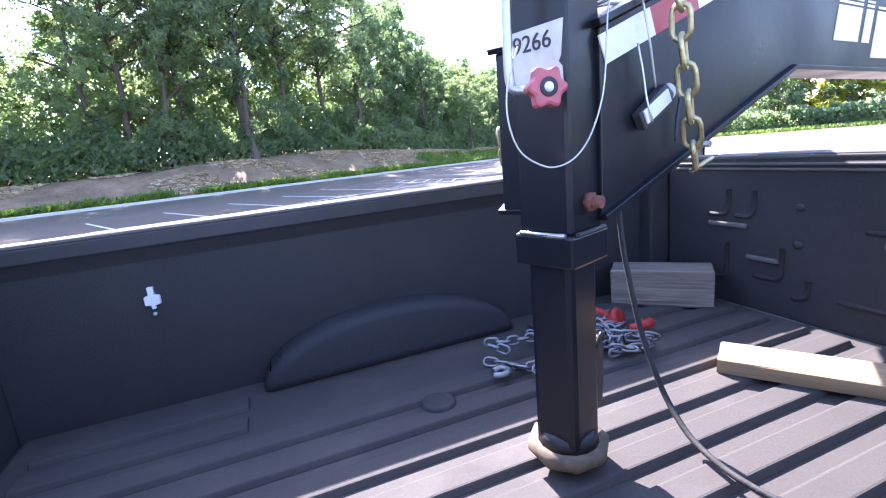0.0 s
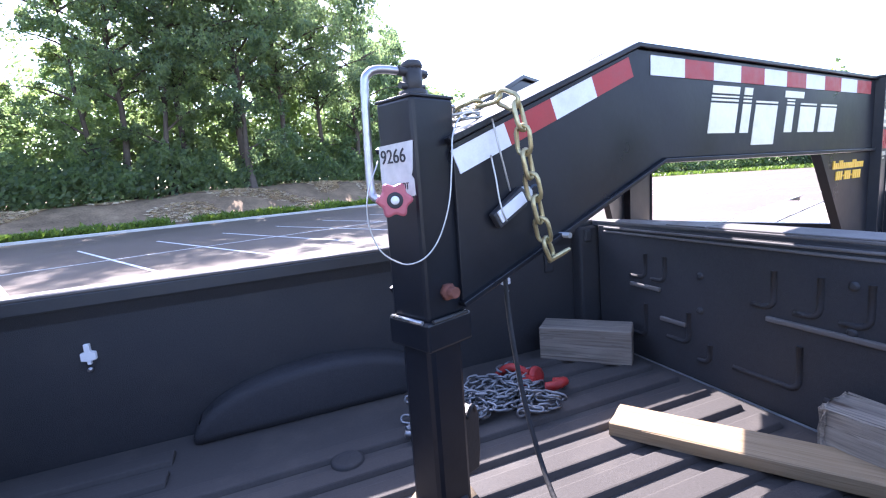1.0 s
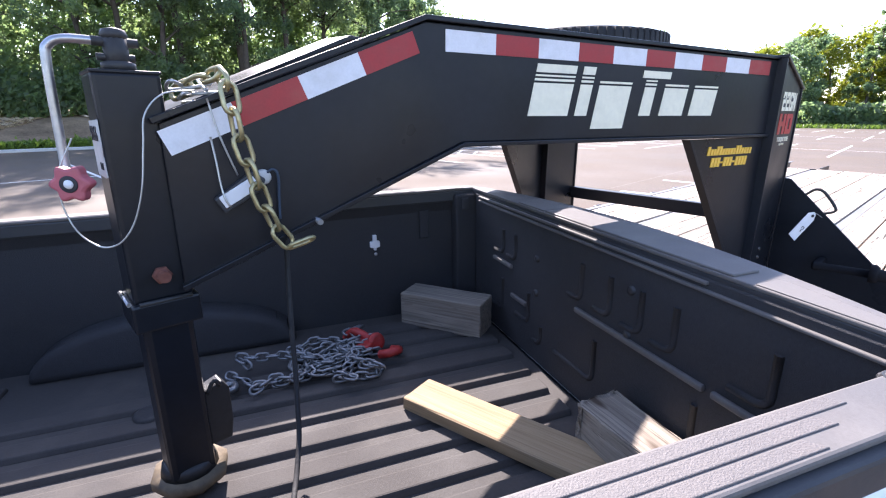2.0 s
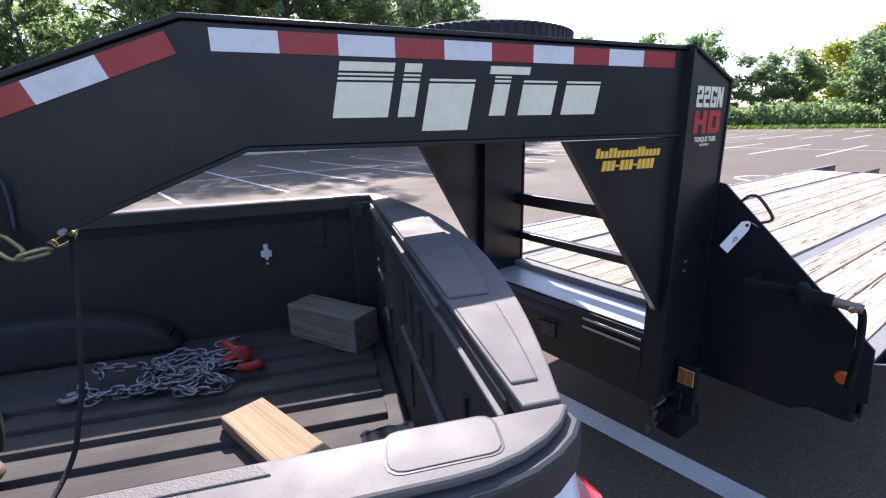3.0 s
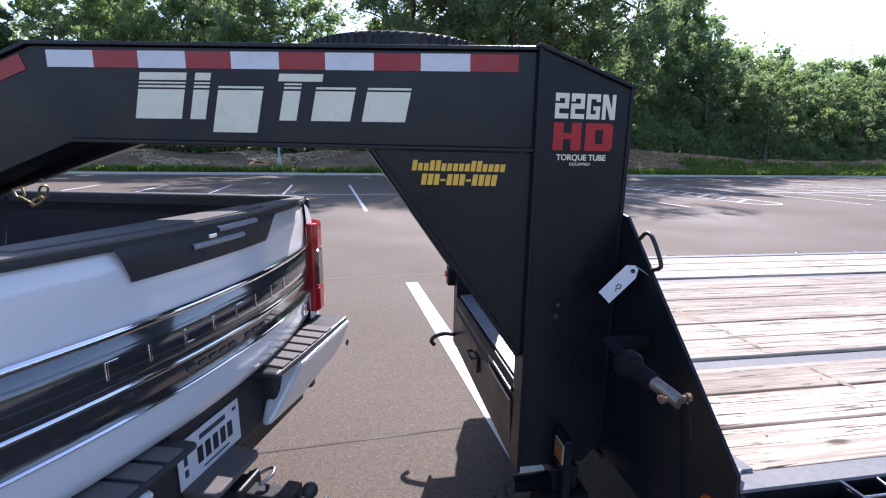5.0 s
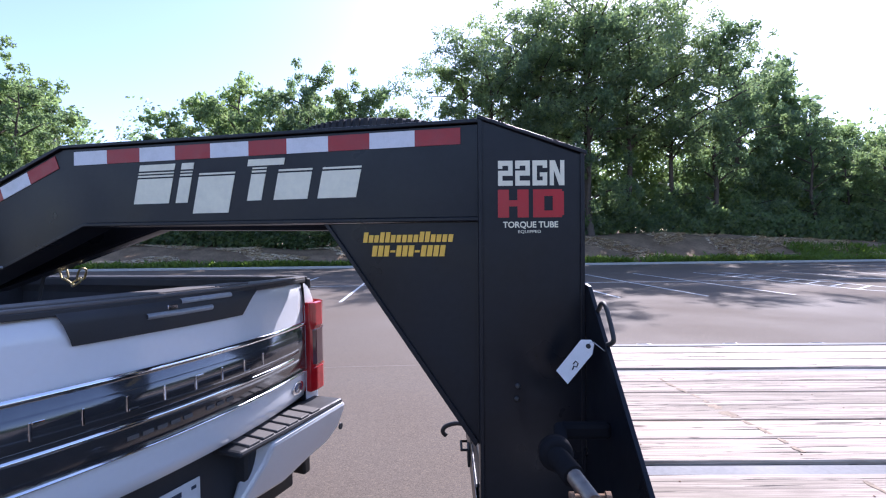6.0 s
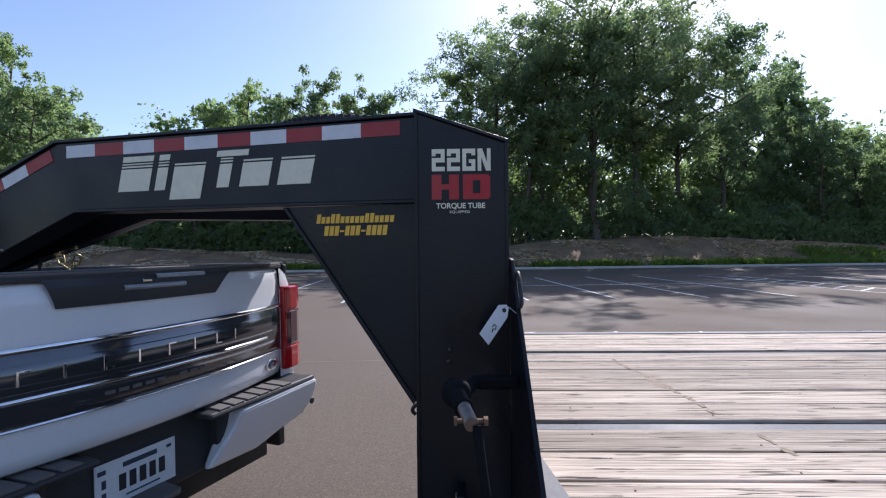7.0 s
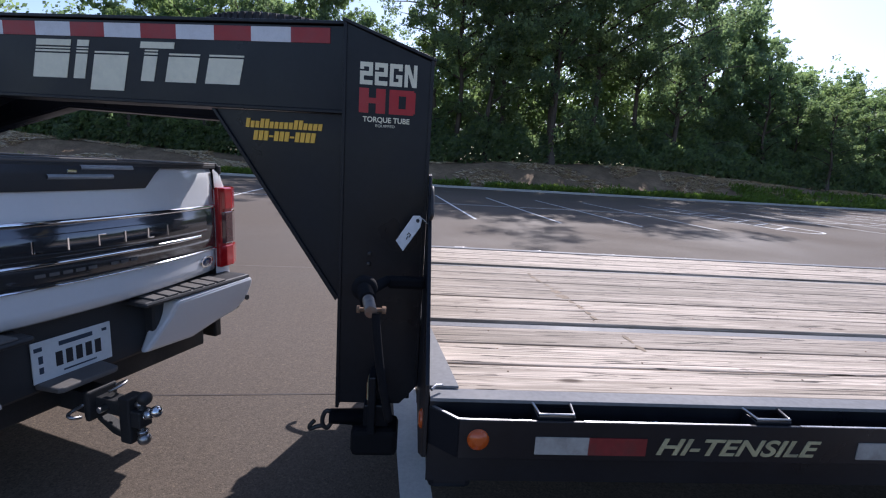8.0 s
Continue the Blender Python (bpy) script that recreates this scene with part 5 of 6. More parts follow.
chain_along([(-0.875, 0.392, 1.55), (-0.86, 0.39, 1.48), (-0.835, 0.387, 1.425), (-0.79, 0.386, 1.405), (-0.75, 0.387, 1.43), (-0.73, 0.39, 1.49)], LINK_GOLD, 0.0505, far_chain, 20)
heap = thing("wire_sling", Matrix.Identity(4), "loose steel wire and shackles lying on the neck", "wire sling")
bm = bmesh.new()
r = random.Random(8)
tube(bm, smooth_path([(-0.93 + 0.13 * r.random(), 0.02 + 0.09 * r.random(), 1.765 + 0.03 * r.random() + 0.02 * i / 9) for i in range(12)], 6), 0.004, 5)
tube(bm, smooth_path([(-0.86, -0.02, 1.775), (-0.845, -0.025, 1.70), (-0.82, -0.02, 1.62)], 6), 0.0022, 5)
part("sling_wire", bm, M_WIRE, heap)
# breakaway switch box tied to the beam's side
lock = thing("breakaway_switch", Matrix.Identity(4), "dark switch box with a white cover, wired to the neck", "switch box")
bm = bmesh.new()
prism(bm, [(-0.872, 1.572), (-0.852, 1.540), (-0.776, 1.583), (-0.764, 1.608), (-0.79, 1.628)], -0.024, -0.003, "xz", 0.004)
part("switch_body", bm, M_PLASTIC, lock)
bm = bmesh.new()
prism(bm, [(-0.863, 1.576), (-0.85, 1.552), (-0.778, 1.593), (-0.791, 1.617)], -0.028, -0.022, "xz", 0.002)
part("cover", bm, M_TAG, lock, "white plastic cover")
bm = bmesh.new()
lathe(bm, [(0.001, 0.014), (0.013, 0.014), (0.017, 0.008), (0.017, 0)], pose(-0.768, -0.006, 1.612, 90, 0, 0), 16)
part("cap", bm, M_LABEL, lock)
bm = bmesh.new()
tube(bm, smooth_path([(-0.862, -0.012, 1.70), (-0.858, -0.02, 1.65), (-0.855, -0.026, 1.60), (-0.85, -0.031, 1.572), (-0.842, -0.03, 1.556)], 5), 0.0022, 6)
part("pull_wire", bm, M_WIRE, lock, "thin steel pull wire")
bm = bmesh.new()
tube(bm, smooth_path([(-0.77, -0.014, 1.612), (-0.75, -0.02, 1.628), (-0.738, -0.02, 1.615), (-0.739, -0.012, 1.56), (-0.741, -0.012, 1.515)], 5), 0.0032, 6)
part("tie", bm, M_BLUE, lock, "blue tie")

# spare tyre lying on the neck
spare = thing("spare_tyre", TR @ Matrix.Translation((0.87, 0.12, 1.985)), "black spare tyre lying flat on the neck", "spare tyre")
bm = bmesh.new()
prof = [(0.21, -0.07), (0.24, -0.085), (0.32, -0.098), (0.36, -0.09), (0.378, -0.07), (0.382, -0.02), (0.382, 0.02), (0.378, 0.07), (0.36, 0.09), (0.32, 0.098), (0.24, 0.085), (0.21, 0.07)]
lathe(bm, prof, None, 56)
part("tyre", bm, M_RUBBER, spare)
for i in range(72):
    a = 2 * math.pi * i / 72
    bm = bmesh.new()
    box(bm, 0.366, 0.3835, -0.009, 0.009, 0.035, 0.084, 0.002)
    part("tread_block", bm, M_RUBBER, spare, "", Matrix.Rotation(a, 4, "Z"))
bm = bmesh.new()
lathe(bm, [(0.05, 0.0), (0.06, 0.04), (0.17, 0.02), (0.212, 0.06), (0.215, 0.07), (0.2, 0.05), (0.17, 0.0)], None, 32)
part("rim", bm, M_GREY_STEEL, spare, "grey steel rim")

# ---- the pickup truck ----
TK = pose(-0.0165, -0.0986, -0.004, 0, -1.03, -9.5)
truck = thing("pickup_truck", TK, "white heavy-duty pickup truck with its tailgate closed and bed open", "pickup truck")
RAIL_Z, FLOOR_Z = 1.42, 0.852
BED_X0, BED_X1 = -2.31, 0.15


def bow(y):
    """How far back the tailgate's outer skin stands at y."""
    return 0.328 - 0.118 * (abs(y) / 0.8) ** 2


def skin(bm, ys, rows, off=0.0, back=None):
    """A skin that follows the tailgate's bow: rows of (z, depth); with back it becomes a closed body."""
    grid = [[bm.verts.new((bow(y) + off + d, y, z)) for y in ys] for z, d in rows]
    for a, b in zip(grid, grid[1:]):
        for j in range(len(ys) - 1):
            f = bm.faces.new((a[j], a[j + 1], b[j + 1], b[j]))
            f.smooth = True
    if back is not None:
        edge = [grid[0][j] for j in range(len(ys))] + [grid[i][-1] for i in range(1, len(rows))] + [grid[-1][j] for j in range(len(ys) - 2, -1, -1)] + [grid[i][0] for i in range(len(rows) - 2, 0, -1)]
        rear = [bm.verts.new((back(v.co), v.co.y, v.co.z)) for v in edge]
        k = len(edge)
        for i in range(k):
            bm.faces.new((edge[i], edge[(i + 1) % k], rear[(i + 1) % k], rear[i]))
        bm.faces.new(rear)
    bmesh.ops.recalc_face_normals(bm, faces=bm.faces[:])
    return bm


def spread(a, b, n):
    return [a + (b - a) * i / n for i in range(n + 1)]


# bed sides: outer white skin, inner black wall, cap
for sg in (-1, 1):
    mm = None if sg > 0 else MIRROR
    prof = [(0.885, 1.392), (0.918, 1.372), (0.95, 1.30), (0.982, 1.15), (0.985, 1.02), (0.972, 0.9), (0.975, 0.75), (0.955, 0.62), (0.92, 0.58)]
    bm = bmesh.new()
    xs = spread(BED_X0 - 0.03, 0.05, 40) + [0.08, 0.11, 0.14, 0.165, 0.185, 0.2, 0.21, 0.213]
    inset = {x: 0.118 * (1 - math.sqrt(max(0.0, 1 - ((x - 0.05) / 0.165) ** 2))) for x in xs if x > 0.05}
    grid = []
    for x in xs:
        col = []
        for y, z in prof:
            yy = y - inset.get(x, 0.0) if x < 0.212 else 0.792
            col.append(bm.verts.new((x, yy, z)))
        grid.append(col)
    for i, (a, b) in enumerate(zip(grid, grid[1:])):
        for j in range(len(prof) - 1):
            mx, mz = (xs[i] + xs[i + 1]) / 2, (prof[j][1] + prof[j + 1][1]) / 2
            if math.hypot(mx + 1.15, mz - 0.45) < 0.5:
                continue
            f = bm.faces.new((a[j], b[j], b[j + 1], a[j + 1]))
            f.smooth = True
    bmesh.ops.recalc_face_normals(bm, faces=bm.faces[:])
    part("bed_side", bm, M_WHITE_PAINT, truck, "white painted bed side", mm)
    bm = bmesh.new()
    prism(bm, [(0.86, FLOOR_Z - 0.06), (0.885, FLOOR_Z - 0.06), (0.885, 1.385), (0.84, 1.385), (0.84, 1.372), (0.85, 1.352), (0.866, 1.32), (0.866, 1.0)], BED_X0, BED_X1 + 0.02, "yz", 0.004)
    part("inner_wall", bm, M_LINER, truck, "black textured inner wall of the bed", mm)
    # cap with three long ribs, rounded at the back corner
    bm = bmesh.new()
    cap = [(BED_X0 - 0.02, 0.834), (0.197, 0.834)] + [(0.05 + 0.165 * math.cos(radians(q)), 0.79 + 0.118 * math.sin(radians(q))) for q in range(25, 91, 13)] + [(BED_X0 - 0.02, 0.908)]
    prism(bm, cap, RAIL_Z - 0.008, RAIL_Z + 0.004, "xy", 0.004)
    part("rail_cap", bm, M_RAILCAP, truck, "ribbed dark grey plastic cap along the bed rail", mm)
    bm = bmesh.new()
    prism(bm, [(x - (0.004 if x < 0 else -0.010), y + (0.014 if y > 0.836 else 0)) for x, y in cap], RAIL_Z - 0.055, RAIL_Z - 0.007, "xy", 0.006)
    part("cap_skirt", bm, M_PLASTIC, truck, "smooth black skirt below the rail cap", mm)
    for i in range(3):
        y0 = 0.839 + 0.0215 * i
        bm = bmesh.new()
        prism(bm, [(BED_X0 + 0.3, y0), (-0.12 - 0.05 * i, y0), (-0.105 - 0.05 * i, y0 + 0.0185), (BED_X0 + 0.3, y0 + 0.0185)], RAIL_Z + 0.002, RAIL_Z + 0.0058, "xy", 0.0012)
        part("cap_rib", bm, M_RIB, truck, "", mm)
    bm = bmesh.new()
    cover = []
    for cx, cy, a0 in ((0.093, 0.874, 0), (0.012, 0.874, 90), (0.015, 0.848, 180), (0.096, 0.848, 270)):
        cover += [(cx + 0.015 * math.cos(radians(a0 + q)), cy + 0.015 * math.sin(radians(a0 + q))) for q in (0, 30, 60, 90)]
    prism(bm, [(0.054 + (x - 0.054) * 1.05, 0.861 + (y - 0.861) * 1.1) for x, y in cover], RAIL_Z + 0.002, RAIL_Z + 0.0046, "xy")
    part("stake_groove", bm, M_PLASTIC, truck, "dark groove round the stake hole cover", mm)
    bm = bmesh.new()
    prism(bm, cover, RAIL_Z + 0.003, RAIL_Z + 0.0056, "xy", 0.0008)
    part("stake_cover", bm, M_RAILCAP, truck, "rounded grey stake hole cover", mm)
    # wheel arch inside the bed
    bm = bmesh.new()
    prism(bm, [(-1.15 + 0.47 * math.cos(q) * (1 - 0.1 * math.sin(q)), FLOOR_Z - 0.01 + 0.2 * math.sin(q) ** 0.8) for q in [math.pi * i / 16 for i in range(17)]], 0.73, 0.875, "xz", 0.03)
    for f in bm.faces:
        f.smooth = True
    part("wheel_arch", bm, M_LINER, truck, "black rounded wheel arch in the bed", mm)
    # tie-down brackets and pocket on the wall
    for xx in (-1.885, -0.31):
        bm = bmesh.new()
        hook = [(-0.012, 0.045), (0.012, 0.045), (0.012, 0.01), (0.03, 0.005), (0.03, -0.03), (0.008, -0.035), (0.008, -0.05), (-0.008, -0.05), (-0.008, -0.035), (-0.03, -0.03), (-0.03, 0.005), (-0.012, 0.01)]
        prism(bm, [(xx + 0.74 * x, 1.205 + 0.74 * z) for x, z in hook], 0.852, 0.868, "xz", 0.0025)
        bracket = part("tie_down", bm, M_TAG, truck, "bright white tie-down bracket", mm)
        bm = bmesh.new()
        lathe(bm, [(0.008, 0), (0.008, 0.006), (0.003, 0.008)], pose(xx, 0.852, 1.152, 90, 0, 0), 10)
        part("screw", bm, M_STEEL, bracket, "", mm)
    bm = bmesh.new()
    box(bm, -0.10, -0.055, 0.852, 0.868, 1.20, 1.33, 0.006)
    part("wall_boss", bm, M_LINER, truck, "", mm)
    bm = bmesh.new()
    box(bm, 0.085, 0.12, 0.79, 0.83, 1.33, 1.385, 0.006)
    part("latch_cover", bm, M_PLASTIC, truck, "", mm)
    part("corner_post", box(bmesh.new(), 0.06, 0.19, 0.80, 0.872, FLOOR_Z - 0.05, 1.40, 0.012), M_LINER, truck, "black corner post at the tailgate", mm)
    # dark gap between the tailgate and the bed side
    seam = [(0.2125, 0.7905, 1.372), (0.2135, 0.7915, 1.36), (0.2145, 0.793, 1.32), (0.2145, 0.797, 1.285)]
    part("gate_gap", tube(bmesh.new(), seam, 0.0022, 6), M_BLACK_MATT, truck, "dark gap beside the tailgate", mm)
    # tail lamp
    lamp = part("tail_lamp", prism(bmesh.new(), [(0.03, 0.888), (0.192, 0.888), (0.192, 0.80), (0.24, 0.80), (0.246, 0.83), (0.236, 0.895), (0.20, 0.955), (0.12, 0.982), (0.03, 0.986)], 0.85, 1.296, "xy", 0.008), M_RED_LENS, truck, "tall red and smoked tail lamp", mm)
    for z0, z1, mt in ((1.172, 1.293, M_RED_LENS), (0.853, 0.972, M_RED_LENS), (0.982, 1.162, M_SMOKE_LENS)):
        bm = bmesh.new()
        prism(bm, [(0.045, 0.89), (0.196, 0.89), (0.196, 0.812), (0.243, 0.812), (0.25, 0.835), (0.24, 0.9), (0.203, 0.959), (0.122, 0.987), (0.04, 0.99)], z0, z1, "xy", 0.006)
        part("lens", bm, mt, lamp, "", mm)
    # bumper half: white face, black step on top
    bm = bmesh.new()
    prism(bm, [(0.27, 0.545), (0.36, 0.715), (0.375, 0.785), (0.875, 0.80), (0.895, 0.76), (0.89, 0.66), (0.83, 0.60), (0.70, 0.575), (0.55, 0.53)], 0.24, 0.385, "yz", 0.018)
    for v in bm.verts:
        v.co.x -= 0.42 * max(0.0, 0.785 - v.co.z) if v.co.x > 0.3 else 0.0
    part("bumper_face", bm, M_WHITE_PAINT, truck, "white painted bumper half", mm)
    bm = bmesh.new()
    box(bm, 0.2, 0.376, 0.21, 0.872, 0.79, 0.815, 0.012)
    part("bumper_step", bm, M_PLASTIC, truck, "black plastic bumper step", mm)
    for i in range(6):
        bm = bmesh.new()
        prism(bm, [(0.24, 0.27 + 0.075 * i), (0.37, 0.26 + 0.075 * i), (0.37, 0.318 + 0.075 * i), (0.24, 0.328 + 0.075 * i)], 0.813, 0.8225, "xy", 0.003)
        part("step_tread", bm, M_GATECAP, truck, "grey non-slip step tread", mm)
    bm = bmesh.new()
    lathe(bm, [(0.016, 0), (0.016, 0.004), (0.012, 0.005)], pose(0.384, 0.83, 0.69, 0, 90, 0), 16)
    part("parking_sensor", bm, M_PLASTIC, truck, "", mm)
    bm = bmesh.new()
    box(bm, 0.1, 0.2, 0.78, 0.83, 0.44, 0.6, 0.01)
    part("bracket", bm, M_BLACK_SOFT, truck, "", mm)

# bed floor, bulkhead, tailgate
bm = bmesh.new()
box(bm, BED_X0, BED_X1, -0.858, 0.858, FLOOR_Z - 0.06, FLOOR_Z - 0.02, 0.004)
part("bed_floor", bm, M_LINER, truck, "black bed floor")
bm = bmesh.new()
box(bm, BED_X0 - 0.05, BED_X0, -0.93, 0.93, 0.60, 1.40, 0.01)
part("bulkhead", bm, M_LINER, truck, "black front wall of the bed")
bm = bmesh.new()
box(bm, BED_X0 - 0.06, BED_X0 + 0.05, -0.93, 0.93, 1.395, 1.424, 0.008)
part("bulkhead_cap", bm, M_RAILCAP, truck)
gate = part("tailgate", skin(bmesh.new(), spread(-0.79, 0.79, 28), [(0.825, -0.035), (0.84, -0.012), (0.88, 0.0), (0.98, 0.0), (1.19, 0.0), (1.25, -0.006), (1.33, -0.004), (1.385, -0.012), (1.405, -0.03)], 0, lambda c: 0.168), M_WHITE_PAINT, truck, "white tailgate with a dark trim band")
# inner panel with pressed recesses
bm = bmesh.new()
box(bm, 0.15, 0.17, -0.785, 0.785, 0.845, 1.405, 0.006)
part("inner_panel", bm, M_LINER, gate, "black inner panel of the tailgate")


def pressed(y0, y1, z0, z1):
    """A pressed hook-shaped ridge on the tailgate's inner panel: down one side and along the foot of a pocket."""
    bm = bmesh.new()
    rr = min(0.03, (y1 - y0) / 2.2, (z1 - z0) / 2.2)
    pts = [(0.151, y0, z1 - rr), (0.151, y0, z0 + rr)]
    pts += [(0.151, y0 + rr - rr * math.cos(radians(q)), z0 + rr - rr * math.sin(radians(q))) for q in (22, 45, 68, 90)]
    pts.append((0.151, y1 - rr, z0))
    tube(bm, pts, 0.0095, 8)
    part("pressed_ridge", bm, M_LINER, gate)


for y0, y1, z0, z1 in ((0.50, 0.62, 1.20, 1.33), (0.40, 0.50, 1.20, 1.33), (0.29, 0.42, 0.98, 1.13), (0.20, 0.28, 0.93, 1.03), (-0.02, 0.08, 1.19, 1.34), (-0.15, -0.05, 1.19, 1.34), (-0.27, -0.17, 1.19, 1.34), (-0.38, -0.28, 1.19, 1.34), (-0.46, -0.14, 0.95, 1.13), (-0.1, 0.14, 0.95, 1.12), (-0.72, -0.5, 0.95, 1.13), (-0.62, -0.5, 1.19, 1.34), (0.5, 0.72, 0.95, 1.12)):
    pressed(y0, y1, z0, z1)
for y0, y1, z in ((0.42, 0.58, 1.165), (0.3, 0.42, 1.05), (-0.48, 0.0, 1.155), (-0.76, -0.5, 1.155), (-0.7, -0.52, 0.92)):
    bm = bmesh.new()
    box(bm, 0.138, 0.152, y0, y1, z - 0.01, z + 0.008, 0.005)
    part("pressed_step", bm, M_RAILCAP, gate)
for y, z in ((-0.23, 1.17), (-0.23, 1.3), (0.24, 1.25), (0.24, 1.12)):
    bm = bmesh.new()
    lathe(bm, [(0.013, 0), (0.013, 0.006), (0.006, 0.008)], pose(0.15, y, z, 0, -90, 0), 14)
    part("panel_button", bm, M_PLASTIC, gate)
# top cap of the tailgate: bowed strip with a folding step
ys = spread(-0.828, 0.828, 24)
bm = bmesh.new()
prism(bm, [(0.152, y) for y in ys] + [(bow(y) - 0.004, y) for y in reversed(ys)], 1.414, 1.424, "xy", 0.003)
part("gate_cap", bm, M_RAILCAP, gate, "dark grey textured cap on the tailgate")
bm = bmesh.new()
prism(bm, [(0.153, y) for y in ys] + [(bow(y) - 0.002, y) for y in reversed(ys)], 1.396, 1.4145, "xy", 0.003)
part("cap_edge", bm, M_PLASTIC, gate, "smooth black edge under the tailgate cap")
for y0, y1, h in ((-0.785, -0.545, 0.003), (-0.497, 0.215, 0.006), (0.225, 0.40, 0.005)):
    yy = spread(y0, y1, 8)
    bm = bmesh.new()
    prism(bm, [(0.156, y) for y in yy] + [(bow(y) - 0.05 + 0.09 * max(0.0, abs(y) - 0.5), y) for y in reversed(yy)], 1.423, 1.424 + h, "xy", 0.003)
    part("step_panel", bm, M_GATECAP, gate, "textured step panel")
for dz in (0.0, 0.018):
    bm = bmesh.new()
    box(bm, 0.142, 0.155, -0.45 if dz else -0.78, 0.74, 1.372 + dz, 1.381 + dz, 0.003)
    part("seal_strip", bm, M_RAILCAP, gate)
# black handle patch
bm = bmesh.new()
top_y, low_y = spread(-0.335, 0.392, 18), spread(-0.30, 0.30, 18)
rows_p = []
for t, z, o in ((0.0, 1.412, -0.022), (0.12, 1.40, 0.004), (0.5, 1.37, 0.006), (0.85, 1.328, 0.006), (1.0, 1.310, 0.003)):
    tt = max(0.0, min(1.0, (t - 0.3) / 0.7)) ** 0.7
    rows_p.append([bm.verts.new((bow(a + (b - a) * tt) + o, a + (b - a) * tt, z)) for a, b in zip(top_y, low_y)])
for a, b in zip(rows_p, rows_p[1:]):
    for j in range(18):
        f = bm.faces.new((a[j], a[j + 1], b[j + 1], b[j]))
        f.smooth = True
bmesh.ops.recalc_face_normals(bm, faces=bm.faces[:])
part("handle_patch", bm, M_PLASTIC, gate, "smooth black handle patch")
bm = bmesh.new()
skin(bm, spread(-0.10, 0.145, 10), [(1.352, 0.0), (1.357, 0.007), (1.366, 0.007), (1.371, 0.0)], 0.006)
part("gate_handle", bm, M_LID, gate, "grey handle bar")
# grey strip in place of the sun's glare on the glossy patch's upper edge
bm = bmesh.new()
skin(bm, spread(0.02, 0.24, 10), [(1.388, 0.0), (1.391, 0.006), (1.402, 0.003), (1.406, -0.006)], 0.004)
part("step_glare", bm, M_LID, gate, "grey strip painted for sun glare along the folding step")
bm = bmesh.new()
box(bm, bow(0) + 0.004, bow(0) + 0.014, -0.035, 0.0, 1.376, 1.39, 0.003)
part("camera_boss", bm, M_CHROME, gate)
# trim band
bm = bmesh.new()
skin(bm, spread(-0.785, 0.785, 28), [(0.966, 0.001), (0.97, 0.008), (1.195, 0.008), (1.2, 0.001)])
part("trim_band", bm, M_DARK_GLOSS, gate, "dark glossy trim band across the tailgate")
for z0, z1, y0, y1, mt in ((1.186, 1.206, -0.787, 0.787, M_CHROME), (0.96, 0.97, -0.74, 0.787, M_CHROME), (1.04, 1.056, -0.71, 0.65, M_CHROME)):
    bm = bmesh.new()
    skin(bm, spread(y0, y1, 28), [(z0, 0.007), (z0 + 0.003, 0.014), (z1 - 0.004, 0.014), (z1, 0.007)])
    part("chrome_strip", bm, mt, gate, "bright chrome strip")
bm = bmesh.new()
skin(bm, spread(-0.70, 0.70, 28), [(1.068, 0.0075), (1.072, 0.012), (1.15, 0.012), (1.156, 0.0075)])
part("letter_band", bm, M_DARK_GLOSS, gate, "dark glossy band behind the letters")
FACE_BACK = Matrix(((0, 0, 1, 0), (1, 0, 0, 0), (0, 1, 0, 0), (0, 0, 0, 1)))
for i in range(8):
    y = -0.4025 + 0.115 * i
    slope = -2 * 0.118 * y / 0.64
    mlet = Matrix.Translation((bow(y) + 0.0125, y, 1.09)) @ Matrix.Rotation(math.atan(-slope), 4, "Z") @ FACE_BACK
    bm = bmesh.new()
    box(bm, 0.0, 0.007, 0.0, 0.048, -0.003, 0.003, 0.0015)
    if i % 2 == 0:
        box(bm, 0.007, 0.034, 0.041 if i % 4 == 0 else 0.0, 0.048 if i % 4 == 0 else 0.007, -0.003, 0.003, 0.0015)
    part("chrome_mark", bm, M_CHROME, gate, "plain chrome mark", mlet)
for i in range(9):
    if i == 5:
        continue
    y = -0.17 + 0.046 * i
    slope = -2 * 0.118 * y / 0.64
    bm = box(bmesh.new(), -0.002, 0.0015, 0, 0.034, 0, 0.013, 0.0015)
    part("badge_bar", bm, M_RAILCAP, gate, "plain dark grey badge bar", Matrix.Translation((bow(y) + 0.0095, y, 1.002)) @ Matrix.Rotation(math.atan(-slope), 4, "Z"))
bm = bmesh.new()
lathe(bm, [(0.001, 0.004), (0.016, 0.004), (0.02, 0.0)], Matrix.Identity(4), 24)
part("oval_badge", bm, M_OVAL, gate, "dark blue oval badge", Matrix.Translation((bow(0.70) + 0.002, 0.70, 0.902)) @ Matrix.Rotation(radians(16), 4, "Z") @ FACE_BACK @ Matrix.Diagonal((2.6, 1.3, 1, 1)))
bm = bmesh.new()
lathe(bm, [(0.02, 0.003), (0.0235, 0.003), (0.0235, 0.0), (0.02, 0.0)], Matrix.Identity(4), 24)
part("badge_ring", bm, M_CHROME, gate, "", Matrix.Translation((bow(0.70) + 0.002, 0.70, 0.902)) @ Matrix.Rotation(radians(16), 4, "Z") @ FACE_BACK @ Matrix.Diagonal((2.6, 1.3, 1, 1)))
